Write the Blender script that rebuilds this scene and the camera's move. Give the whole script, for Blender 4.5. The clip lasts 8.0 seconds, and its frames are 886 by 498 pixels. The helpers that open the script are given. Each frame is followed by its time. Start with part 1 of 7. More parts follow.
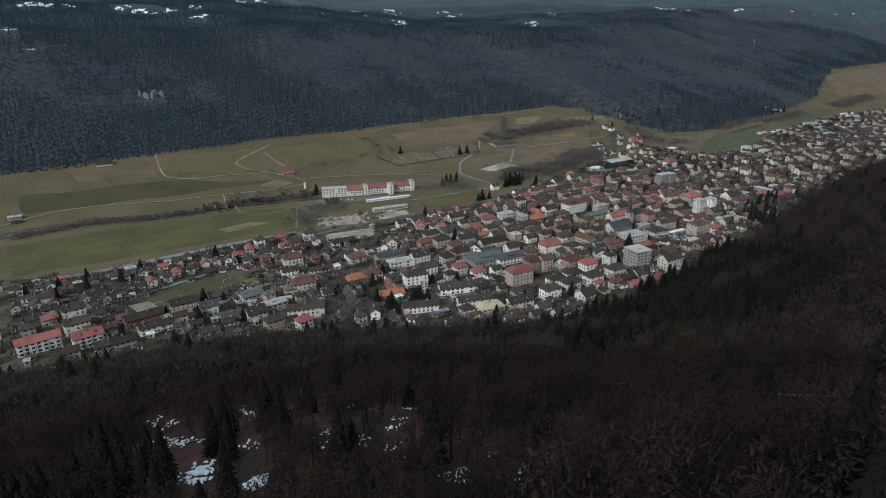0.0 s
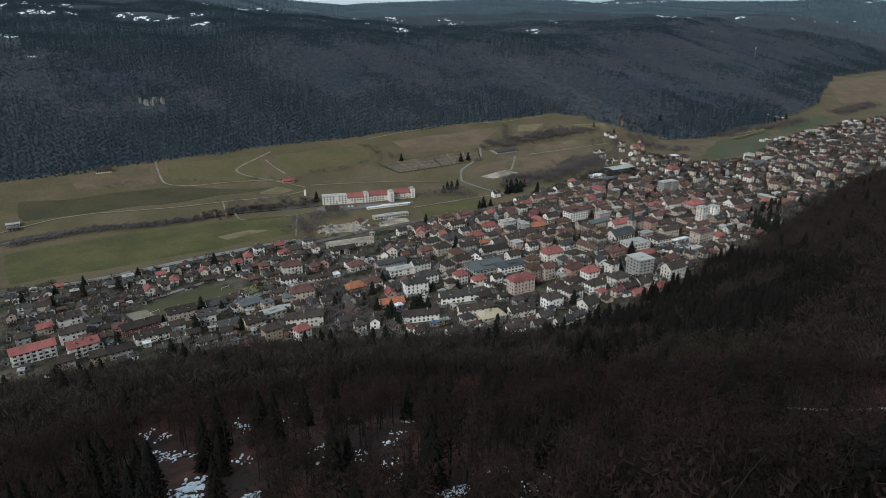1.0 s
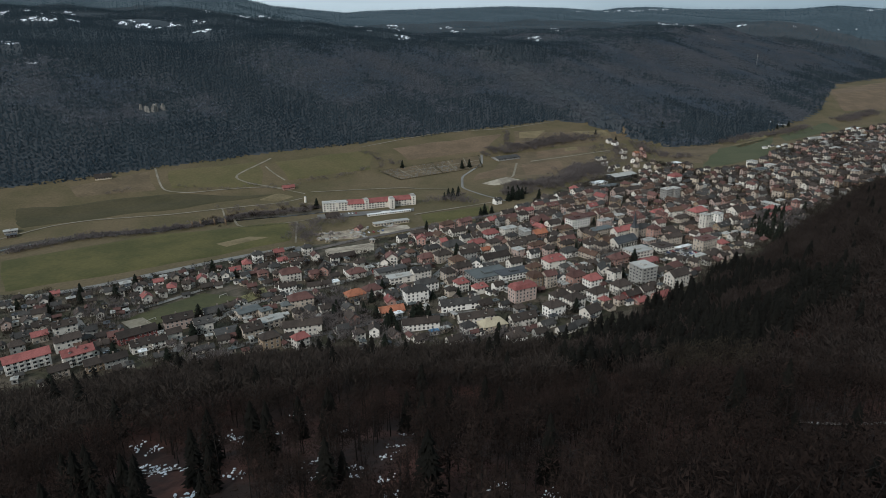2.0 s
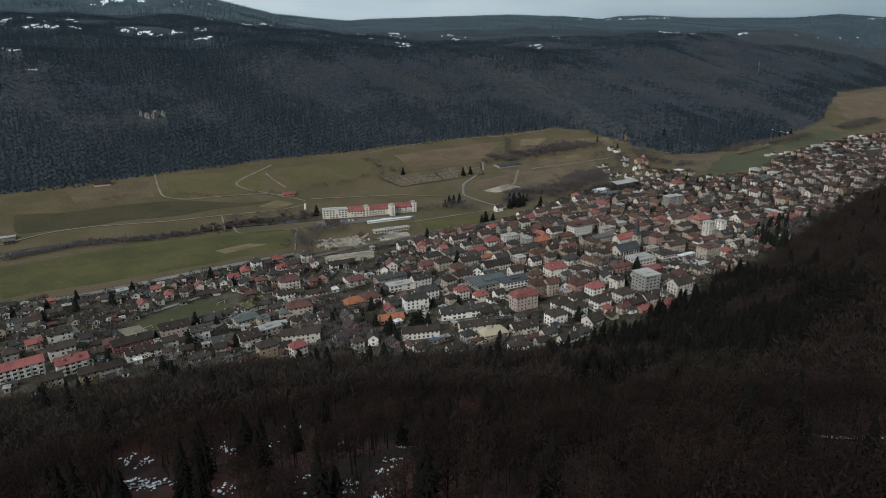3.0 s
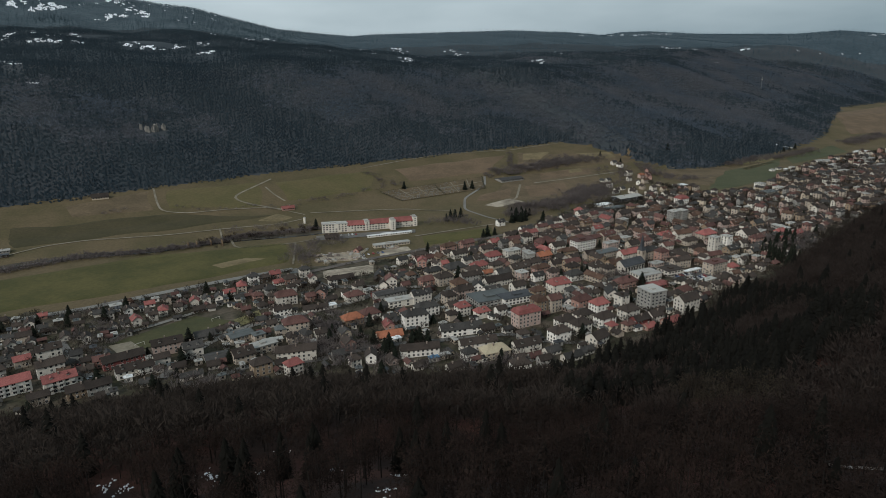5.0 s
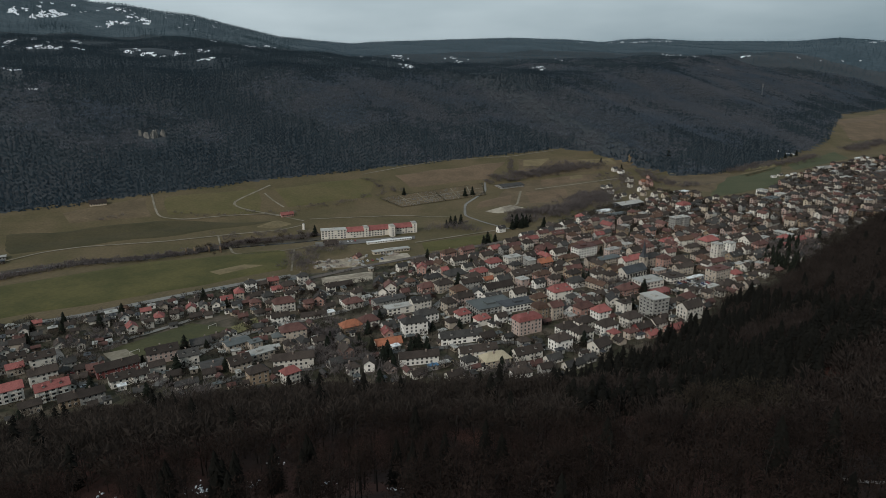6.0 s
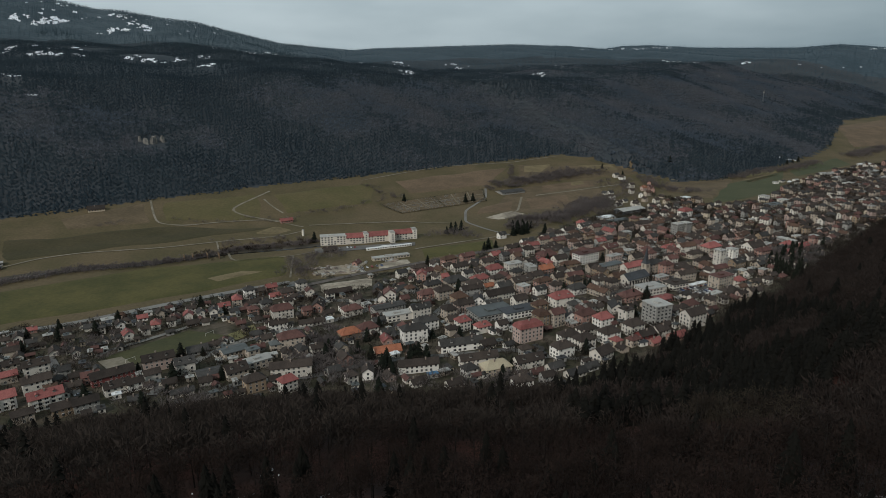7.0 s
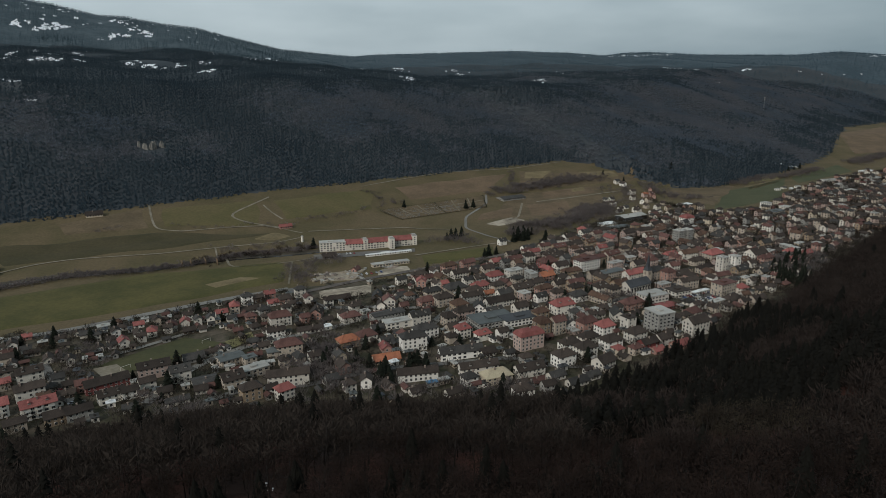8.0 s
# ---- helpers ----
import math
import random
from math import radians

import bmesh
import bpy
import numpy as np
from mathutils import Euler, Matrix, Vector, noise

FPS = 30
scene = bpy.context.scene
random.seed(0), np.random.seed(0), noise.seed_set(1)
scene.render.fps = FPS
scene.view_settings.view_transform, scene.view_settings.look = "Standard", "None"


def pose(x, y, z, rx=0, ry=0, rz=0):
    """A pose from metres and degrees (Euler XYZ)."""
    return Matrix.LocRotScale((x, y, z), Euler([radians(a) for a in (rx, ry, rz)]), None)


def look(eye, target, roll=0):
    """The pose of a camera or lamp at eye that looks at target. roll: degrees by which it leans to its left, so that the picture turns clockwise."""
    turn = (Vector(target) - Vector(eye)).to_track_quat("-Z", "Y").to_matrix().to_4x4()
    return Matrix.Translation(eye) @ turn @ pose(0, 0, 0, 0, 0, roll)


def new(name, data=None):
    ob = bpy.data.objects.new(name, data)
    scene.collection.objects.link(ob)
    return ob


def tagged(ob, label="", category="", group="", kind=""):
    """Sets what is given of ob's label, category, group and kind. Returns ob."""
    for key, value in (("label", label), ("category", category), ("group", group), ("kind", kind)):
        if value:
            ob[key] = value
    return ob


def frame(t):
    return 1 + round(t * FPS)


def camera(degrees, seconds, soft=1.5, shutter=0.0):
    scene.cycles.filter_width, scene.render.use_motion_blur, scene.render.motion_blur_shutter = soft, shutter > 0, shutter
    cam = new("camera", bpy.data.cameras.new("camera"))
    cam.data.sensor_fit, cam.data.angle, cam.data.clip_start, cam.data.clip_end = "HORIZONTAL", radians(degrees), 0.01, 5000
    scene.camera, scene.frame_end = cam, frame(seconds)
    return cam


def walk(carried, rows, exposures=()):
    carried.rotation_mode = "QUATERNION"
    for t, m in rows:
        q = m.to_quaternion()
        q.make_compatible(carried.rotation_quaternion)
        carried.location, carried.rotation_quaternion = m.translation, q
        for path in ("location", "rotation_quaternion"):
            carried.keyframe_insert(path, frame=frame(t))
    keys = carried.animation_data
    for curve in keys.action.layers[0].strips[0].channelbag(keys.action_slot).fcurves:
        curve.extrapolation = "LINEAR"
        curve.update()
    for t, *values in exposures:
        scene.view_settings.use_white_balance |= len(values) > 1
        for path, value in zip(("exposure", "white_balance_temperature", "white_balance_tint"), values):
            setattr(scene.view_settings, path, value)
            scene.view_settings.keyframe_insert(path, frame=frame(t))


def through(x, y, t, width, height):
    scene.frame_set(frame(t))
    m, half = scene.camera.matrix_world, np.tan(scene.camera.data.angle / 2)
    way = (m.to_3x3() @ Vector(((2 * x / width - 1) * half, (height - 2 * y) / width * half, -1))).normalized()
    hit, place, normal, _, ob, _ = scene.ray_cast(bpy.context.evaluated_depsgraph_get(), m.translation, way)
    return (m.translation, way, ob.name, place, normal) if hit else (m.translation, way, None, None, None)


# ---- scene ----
cam = camera(66.8, 8.0, soft=0.7)
PATH = [
    (0, (-2.618, 4.523, 216.842), (-2.609, 6.402, 216.158), -0.3),
    (0.5, (-2.273, 7.302, 216.234), (-2.266, 9.185, 215.56), -0.3),
    (1, (-1.931, 10.199, 215.433), (-1.926, 12.086, 214.769), -0.3),
    (1.5, (-1.538, 13.149, 214.586), (-1.535, 15.039, 213.932), -0.3),
    (3, (-0.433, 22.249, 211.125), (-0.436, 24.15, 210.503), -0.2),
    (3.5, (-0.145, 25.061, 210.245), (-0.149, 26.966, 209.633), -0.2),
    (4, (0.167, 27.938, 209.401), (0.161, 29.845, 208.799), -0.1),
    (4.5, (0.513, 30.91, 208.523), (0.505, 32.821, 207.932), -0.1),
    (6, (1.55, 40.11, 205.119), (1.539, 42.03, 204.559), -0.1),
    (6.5, (1.763, 43.076, 204.245), (1.751, 44.999, 203.694), -0.1),
    (7, (1.992, 45.926, 203.432), (1.979, 47.852, 202.89), -0.1),
    (7.5, (2.195, 48.762, 202.719), (2.182, 50.69, 202.186), -0.1),
    (8, (2.309, 51.604, 202.118), (2.295, 53.534, 201.594), -0.0),
]
walk(cam, [(t, look(eye, target, roll)) for t, eye, target, roll in PATH], exposures=[(0.0, 0.3, 5850, 10), (3.0, 0.08, 6150, 10), (5.0, -0.05, 6280, 10), (8.0, -0.2, 6330, 10)])

# ---- lie of the land ----
SKY_AZ = [-34.0, -32.2, -30.4, -28.9, -27.2, -26.1, -24.2, -21.9, -19.5, -17.5, -15.4, -13.3, -10.6, -7.5, -6.1, -1.5, 5.0, 9.5, 12.5, 13.9, 16.1, 19.4, 26.1, 28.9, 32.0]
SKY_Z = [587, 550, 526, 511, 481, 461, 456, 424, 406, 368, 332, 292, 274, 254, 264, 274, 287, 276, 259, 274, 277, 262, 258, 274, 254]
AX = radians(31)
CA, SA = math.cos(AX), math.sin(AX)


def smooth(a, b, v):
    u = np.clip((v - a) / (b - a), 0, 1)
    return u * u * (3 - 2 * u)


def along(x, y):
    """Distances along and across the valley."""
    return x * CA + y * SA, -x * SA + y * CA


def near_foot(s):
    return np.interp(s, [-900, -27, 95, 206, 279, 400, 485, 600, 770, 905, 1500, 2600],
                     [540, 432, 402, 346, 306, 328, 347, 374, 420, 454, 512, 650])


def far_foot(s):
    return np.interp(s, [-2500, -250, 0, 300, 900, 945, 985, 1060, 1212, 1390, 1600, 2090, 2600, 4000],
                     [850, 985, 1005, 1030, 1050, 1020, 825, 812, 835, 865, 925, 1170, 1210, 1260])


def height(x, y):
    """The ground's height: a wooded hill, the valley floor, the far flank, its plateau and the skyline."""
    x, y = np.asarray(x, float), np.asarray(y, float)
    s, n = along(x, y)
    f1, f2 = near_foot(s), far_foot(s)
    floor = np.interp(np.minimum(n, f2), [250, 330, 480, 640, 810, 900, 1050, 1500], [13, 11, 4, -3, -8, -2, 22, 40])
    near = np.maximum(f1 - n, 0)
    hill = 0.38 * near * smooth(-20, 60, near) + 3.5 * smooth(20, 120, near) * (np.sin(s / 37) + np.sin(n / 29 + s / 61))
    # a hollow crosses the slope before it rises to the last wooded spur
    hill = hill - 19 * smooth(128, 190, near) * (1 - smooth(270, 395, near)) * (1 - 0.55 * smooth(15, 95, x))
    d = np.maximum(n - f2, 0)
    left = smooth(-0.02, 0.45, -x / np.maximum(np.hypot(x, y), 1))
    flank = 0.27 * np.minimum(d, 560) * smooth(-30, 90, d) + (0.018 + 0.05 * left) * np.clip(d - 560, 0, 1400)
    flank = flank + smooth(40, 250, d) * (7 * np.sin(s / 83 + 1) + 5 * np.sin(s / 41 + n / 190) + 4 * np.sin(n / 70))
    z = floor + hill + flank
    r = np.hypot(x, y)
    az = np.degrees(np.arctan2(x, np.maximum(y, 1)))
    top = np.interp(az, SKY_AZ, SKY_Z)
    k = smooth(2900, 4300, r) * (y > 0)
    return z * (1 - k) + top * k - 0.12 * np.maximum(r - 4350, 0)


def town_top(s):
    return np.interp(s, [-34, 26, 94, 161, 227, 312, 443, 544, 683, 835, 855, 857, 941, 1116, 1228, 1424, 1534],
                     [647, 627, 634, 640, 637, 618, 623, 667, 713, 704, 803, 660, 645, 718, 741, 779, 761])

# ---- world, sun and exposure ----
world = bpy.data.worlds.new("world")
scene.world = world
world.use_nodes = True
nt = world.node_tree
nt.nodes.clear()


def node(tree, kind, **values):
    n = tree.nodes.new(kind)
    for k, v in values.items():
        n.inputs[k].default_value = v
    return n


SUN_ELEV, SUN_AZ = radians(34), radians(-150)
sky = nt.nodes.new("ShaderNodeTexSky")
sky.sky_type, sky.sun_disc = "NISHITA", False
sky.sun_elevation, sky.sun_rotation = SUN_ELEV, SUN_AZ
sky.dust_density = 4.0
coord = nt.nodes.new("ShaderNodeTexCoord")
stretch = nt.nodes.new("ShaderNodeMapping")
stretch.inputs["Scale"].default_value = (1.0, 1.0, 3.5)
cloud = node(nt, "ShaderNodeTexNoise", Scale=1.6, Detail=5.0, Roughness=0.5)
grey = nt.nodes.new("ShaderNodeValToRGB")
grey.color_ramp.elements[0].position, grey.color_ramp.elements[0].color = 0.32, (2.8, 3.65, 4.05, 1)
grey.color_ramp.elements[1].position, grey.color_ramp.elements[1].color = 0.68, (6.25, 7.25, 7.55, 1)
cover = nt.nodes.new("ShaderNodeMix")
cover.data_type = "RGBA"
cover.inputs["Factor"].default_value = 0.86
background = node(nt, "ShaderNodeBackground", Strength=0.1)
out = nt.nodes.new("ShaderNodeOutputWorld")
nt.links.new(coord.outputs["Generated"], stretch.inputs["Vector"])
nt.links.new(stretch.outputs["Vector"], cloud.inputs["Vector"])
# the cover is thinner towards the west
thin = nt.nodes.new("ShaderNodeVectorMath")
thin.operation = "DOT_PRODUCT"
thin.inputs[1].default_value = (-0.26, 0.0, 0.0)
added = nt.nodes.new("ShaderNodeMath")
nt.links.new(coord.outputs["Generated"], thin.inputs[0])
nt.links.new(cloud.outputs["Fac"], added.inputs[0])
nt.links.new(thin.outputs["Value"], added.inputs[1])
nt.links.new(added.outputs["Value"], grey.inputs["Fac"])
nt.links.new(sky.outputs["Color"], cover.inputs["A"])
nt.links.new(grey.outputs["Color"], cover.inputs["B"])
nt.links.new(cover.outputs["Result"], background.inputs["Color"])
nt.links.new(background.outputs["Background"], out.inputs["Surface"])

sun = new("sun", bpy.data.lights.new("sun", "SUN"))
sun.data.energy, sun.data.angle, sun.data.color = 1.8, radians(10), (1.0, 0.95, 0.87)
sun.matrix_world = look((math.sin(SUN_AZ) * math.cos(SUN_ELEV) * 100, math.cos(SUN_AZ) * math.cos(SUN_ELEV) * 100, math.sin(SUN_ELEV) * 100), (0, 0, 0))

# ---- materials ----


def material(name, colour, rough=0.85, vary=0.25, grain=1.0, large=0.08, bump=0.0, random_hue=0.0, second=None, metal=0.0, spec=0.3):
    """A surface with variation at two scales; second: another colour in patches of size 1 / large."""
    m = bpy.data.materials.new(name)
    m.use_nodes = True
    t = m.node_tree
    b = t.nodes["Principled BSDF"]
    b.inputs["Roughness"].default_value = rough
    b.inputs["Metallic"].default_value = metal
    b.inputs["Specular IOR Level"].default_value = spec
    c = t.nodes.new("ShaderNodeTexCoord")
    big = node(t, "ShaderNodeTexNoise", Scale=large, Detail=4.0, Roughness=0.6)
    fine = node(t, "ShaderNodeTexNoise", Scale=grain, Detail=3.0, Roughness=0.65)
    t.links.new(c.outputs["Object"], big.inputs["Vector"])
    t.links.new(c.outputs["Object"], fine.inputs["Vector"])
    mix = t.nodes.new("ShaderNodeMix")
    mix.data_type = "RGBA"
    mix.inputs["A"].default_value = (*colour, 1)
    mix.inputs["B"].default_value = (*(second or [k * (1 - vary) for k in colour]), 1)
    ramp = t.nodes.new("ShaderNodeMapRange")
    ramp.inputs["From Min"].default_value, ramp.inputs["From Max"].default_value = 0.4, 0.6
    t.links.new(big.outputs["Fac"], ramp.inputs["Value"])
    t.links.new(ramp.outputs["Result"], mix.inputs["Factor"])
    value = t.nodes.new("ShaderNodeMapRange")
    value.inputs["From Min"].default_value, value.inputs["From Max"].default_value = 0.25, 0.75
    value.inputs["To Min"].default_value, value.inputs["To Max"].default_value = 1 - vary, 1 + vary
    t.links.new(fine.outputs["Fac"], value.inputs["Value"])
    hsv = t.nodes.new("ShaderNodeHueSaturation")
    t.links.new(mix.outputs["Result"], hsv.inputs["Color"])
    last = value.outputs["Result"]
    if random_hue:
        info = t.nodes.new("ShaderNodeObjectInfo")
        rv = t.nodes.new("ShaderNodeMapRange")
        rv.inputs["To Min"].default_value, rv.inputs["To Max"].default_value = 1 - random_hue, 1 + random_hue
        t.links.new(info.outputs["Random"], rv.inputs["Value"])
        mul = t.nodes.new("ShaderNodeMath")
        mul.operation = "MULTIPLY"
        t.links.new(last, mul.inputs[0])
        t.links.new(rv.outputs["Result"], mul.inputs[1])
        last = mul.outputs[0]
    t.links.new(last, hsv.inputs["Value"])
    t.links.new(hsv.outputs["Color"], b.inputs["Base Color"])
    if bump:
        bn = node(t, "ShaderNodeBump", Strength=0.6, Distance=bump)
        t.links.new(fine.outputs["Fac"], bn.inputs["Height"])
        t.links.new(bn.outputs["Normal"], b.inputs["Normal"])
    return m


def foliage(name, colour, vary=0.4, second=None, patch=0.02, spread=0.4, through=0.0):
    """For crowns: each blade and clump differs a little, and stands differ from one another."""
    m = material(name, colour, 0.95, vary, 0.6, patch, second=second, spec=0.08)
    t = m.node_tree
    geo = t.nodes.new("ShaderNodeNewGeometry")
    hsv = next(k for k in t.nodes if k.bl_idname == "ShaderNodeHueSaturation")
    old = hsv.inputs["Value"].links[0].from_socket
    rv = t.nodes.new("ShaderNodeMapRange")
    rv.inputs["To Min"].default_value, rv.inputs["To Max"].default_value = 1 - spread, 1 + spread
    mul = t.nodes.new("ShaderNodeMath")
    mul.operation = "MULTIPLY"
    t.links.new(geo.outputs["Random Per Island"], rv.inputs["Value"])
    t.links.new(rv.outputs["Result"], mul.inputs[0])
    t.links.new(old, mul.inputs[1])
    t.links.new(mul.outputs[0], hsv.inputs["Value"])
    # a crown scatters light through itself: its blades are shaded more like the crown's upper side than like single flat leaves
    lean = t.nodes.new("ShaderNodeVectorMath")
    lean.operation = "MULTIPLY_ADD"
    lean.inputs[1].default_value, lean.inputs[2].default_value = (0.3, 0.3, 0.3), (0.0, 0.0, 0.8)
    unit = t.nodes.new("ShaderNodeVectorMath")
    unit.operation = "NORMALIZE"
    t.links.new(geo.outputs["Normal"], lean.inputs[0])
    t.links.new(lean.outputs["Vector"], unit.inputs[0])
    t.links.new(unit.outputs["Vector"], t.nodes["Principled BSDF"].inputs["Normal"])
    if through:
        # some light passes between the twigs and needles of a tuft
        leaf = t.nodes.new("ShaderNodeBsdfTranslucent")
        both = node(t, "ShaderNodeMixShader", Fac=through)
        t.links.new(hsv.outputs["Color"], leaf.inputs["Color"])
        t.links.new(t.nodes["Principled BSDF"].outputs["BSDF"], both.inputs[1])
        t.links.new(leaf.outputs["BSDF"], both.inputs[2])
        t.links.new(both.outputs["Shader"], t.nodes["Material Output"].inputs["Surface"])
    return m


WALL = {
    "x": material("clean_white_render", (0.8, 0.765, 0.7), 0.9, 0.08, 0.8, 0.12, random_hue=0.08),
    "w": material("white_render", (0.65, 0.605, 0.53), 0.9, 0.1, 0.8, 0.12, random_hue=0.14),
    "c": material("cream_render", (0.52, 0.44, 0.335), 0.9, 0.12, 0.8, 0.12, random_hue=0.12),
    "e": material("beige_render", (0.43, 0.365, 0.295), 0.9, 0.12, 0.8, 0.12, random_hue=0.15),
    "y": material("ochre_render", (0.29, 0.215, 0.145), 0.9, 0.14, 0.8, 0.12, random_hue=0.15),
    "p": material("rose_render", (0.36, 0.215, 0.175), 0.9, 0.14, 0.8, 0.12, random_hue=0.15),
    "m": material("red_render", (0.2, 0.06, 0.055), 0.9, 0.14, 0.8, 0.12, random_hue=0.15),
    "g": material("grey_render", (0.3, 0.29, 0.265), 0.9, 0.14, 0.8, 0.12, random_hue=0.15),
    "k": material("pale_pink_render", (0.43, 0.325, 0.28), 0.9, 0.12, 0.8, 0.12, random_hue=0.12),
    "t": material("dark_timber_wall", (0.085, 0.062, 0.045), 0.85, 0.3, 2.0, 0.2, random_hue=0.25),
    "d": material("dark_cladding", (0.05, 0.055, 0.06), 0.6, 0.2, 1.0, 0.1),
}
ROOF = {
    "r": material("bright_red_tile", (0.27, 0.093, 0.082), 0.8, 0.25, 1.6, 0.15, 0.05, 0.2),
    "o": material("orange_tile", (0.33, 0.125, 0.068), 0.8, 0.25, 1.6, 0.15, 0.05, 0.12),
    "m": material("weathered_red_tile", (0.112, 0.056, 0.047), 0.85, 0.3, 1.6, 0.15, 0.05, 0.25),
    "b": material("brown_tile", (0.05, 0.038, 0.031), 0.85, 0.3, 1.6, 0.15, 0.05, 0.3),
    "n": material("russet_tile", (0.095, 0.055, 0.038), 0.85, 0.3, 1.6, 0.15, 0.05, 0.2),
    "g": material("grey_slate", (0.05, 0.046, 0.042), 0.75, 0.3, 1.6, 0.15, 0.05, 0.25),
    "s": material("grey_sheet_roof", (0.1, 0.108, 0.105), 0.6, 0.2, 0.8, 0.1, 0.02, 0.1),
    "l": material("light_gravel_roof", (0.38, 0.37, 0.34), 0.9, 0.2, 2.0, 0.1, 0.03, 0.15),
    "d": material("dark_membrane_roof", (0.06, 0.063, 0.068), 0.7, 0.25, 1.0, 0.1),
    "w": material("white_sheet_roof", (0.72, 0.73, 0.72), 0.6, 0.1, 1.0, 0.1),
    "c": material("sand_coloured_roof", (0.42, 0.36, 0.25), 0.9, 0.2, 1.5, 0.1),
    "u": material("blue_awning_cloth", (0.08, 0.17, 0.27), 0.8, 0.1, 1.0, 0.1),
}
ROOF_WORDS = {"r": "bright red tiled", "o": "orange tiled", "m": "weathered red tiled", "b": "dark brown tiled", "n": "russet tiled", "g": "grey slate",
              "s": "grey sheet", "l": "pale gravel", "d": "dark membrane", "w": "white sheet", "c": "sand-coloured", "u": "blue cloth"}
WALL_WORDS = {"x": "bright white rendered", "w": "white rendered", "c": "cream rendered", "e": "beige rendered", "y": "ochre rendered", "p": "rose rendered", "m": "red rendered",
              "g": "grey rendered", "k": "pale pink rendered", "t": "dark timber", "d": "dark clad"}
GLASS = material("window_glass", (0.018, 0.02, 0.023), 0.25, 0.1, 1.0, 0.1, spec=0.25)
FRAME = material("window_frame_paint", (0.6, 0.58, 0.54), 0.7, 0.1, 1.0, 0.1)
CHIMNEY = material("chimney_render", (0.3, 0.24, 0.2), 0.9, 0.3, 2.0, 0.3)
CONCRETE = material("concrete", (0.36, 0.35, 0.32), 0.9, 0.2, 1.0, 0.1, 0.02)
STONE = material("pale_limestone", (0.22, 0.21, 0.19), 0.9, 0.3, 0.5, 0.08, 0.3)
METAL = material("galvanised_steel", (0.4, 0.41, 0.42), 0.45, 0.15, 1.0, 0.1, metal=0.8)
ASPHALT = material("asphalt", (0.105, 0.1, 0.095), 0.9, 0.2, 0.4, 0.03, second=(0.15, 0.14, 0.125))
GRAVEL = material("gravel_track", (0.22, 0.19, 0.145), 0.95, 0.25, 0.3, 0.05, second=(0.15, 0.13, 0.09))
BALLAST = material("rail_ballast", (0.13, 0.11, 0.095), 0.95, 0.3, 0.6, 0.05)
YARD = material("bare_yard_gravel", (0.36, 0.31, 0.24), 0.95, 0.3, 0.25, 0.04, second=(0.22, 0.185, 0.14))
SNOW = material("old_snow", (0.82, 0.84, 0.87), 0.7, 0.08, 0.6, 0.06, 0.05)
LITTER = material("forest_floor_litter", (0.07, 0.028, 0.0195), 0.95, 0.3, 0.5, 0.03, 0.2, second=(0.024, 0.014, 0.011))
MEADOW = material("winter_meadow", (0.08, 0.064, 0.0285), 0.95, 0.25, 0.35, 0.014, 0.05, second=(0.11, 0.081, 0.042))
PASTURE = material("green_pasture", (0.056, 0.0535, 0.0145), 0.95, 0.22, 0.3, 0.02, 0.05, second=(0.086, 0.075, 0.023))
STUBBLE = material("brown_stubble_field", (0.142, 0.096, 0.058), 0.95, 0.25, 0.35, 0.03, 0.05, second=(0.108, 0.075, 0.044))
TURF = material("sports_turf", (0.048, 0.05, 0.02), 0.95, 0.2, 0.3, 0.03, 0.03, second=(0.06, 0.058, 0.024))
DRYGRASS = material("straw_coloured_grass", (0.2, 0.165, 0.085), 0.95, 0.2, 0.3, 0.03, 0.05, second=(0.15, 0.135, 0.06))
TOWN = material("town_gardens_and_yards", (0.034, 0.032, 0.016), 0.95, 0.35, 0.25, 0.06, 0.05, second=(0.088, 0.07, 0.05))
# plateau and skyline ground: distant haze put into dark blue base colours
HEATH = material("hazed_plateau_ground", (0.023, 0.032, 0.039), 0.95, 0.3, 0.2, 0.012, 0.1, second=(0.031, 0.04, 0.047))
MOUNTAIN = material("hazed_skyline_ground", (0.036, 0.056, 0.069), 0.95, 0.25, 0.05, 0.006, 0.0, second=(0.046, 0.067, 0.081))
DRYGRASS2 = material("dry_meadow", (0.18, 0.138, 0.073), 0.95, 0.25, 0.3, 0.035, 0.05, second=(0.125, 0.097, 0.05))
MEADOW2 = material("olive_meadow", (0.044, 0.038, 0.0155), 0.95, 0.2, 0.3, 0.02, 0.05, second=(0.058, 0.047, 0.021))
PASTURE2 = material("olive_pasture", (0.084, 0.073, 0.027), 0.95, 0.22, 0.3, 0.022, 0.05, second=(0.104, 0.083, 0.035))
STUBBLE2 = material("straw_coloured_bank", (0.124, 0.089, 0.051), 0.95, 0.25, 0.3, 0.03, 0.05, second=(0.09, 0.066, 0.037))
ROADGREY = material("pale_worn_asphalt", (0.2, 0.19, 0.17), 0.9, 0.18, 0.4, 0.03, second=(0.16, 0.15, 0.135))
TRACKSNOW = material("trodden_snow_and_gravel", (0.34, 0.31, 0.29), 0.8, 0.25, 0.4, 0.15, second=(0.1, 0.075, 0.06))
# mountain ground, with the blue of the haze in its colour
HIGH_MOUNTAIN = material("hazed_mountain_ground", (0.04, 0.06, 0.072), 0.95, 0.25, 0.05, 0.008, second=(0.062, 0.085, 0.098))
# undergrowth with the river thicket's inner dark put into its colour
UNDERGROWTH = material("darkened_undergrowth", (0.05, 0.042, 0.03), 0.95, 0.35, 0.5, 0.05, second=(0.066, 0.054, 0.037))
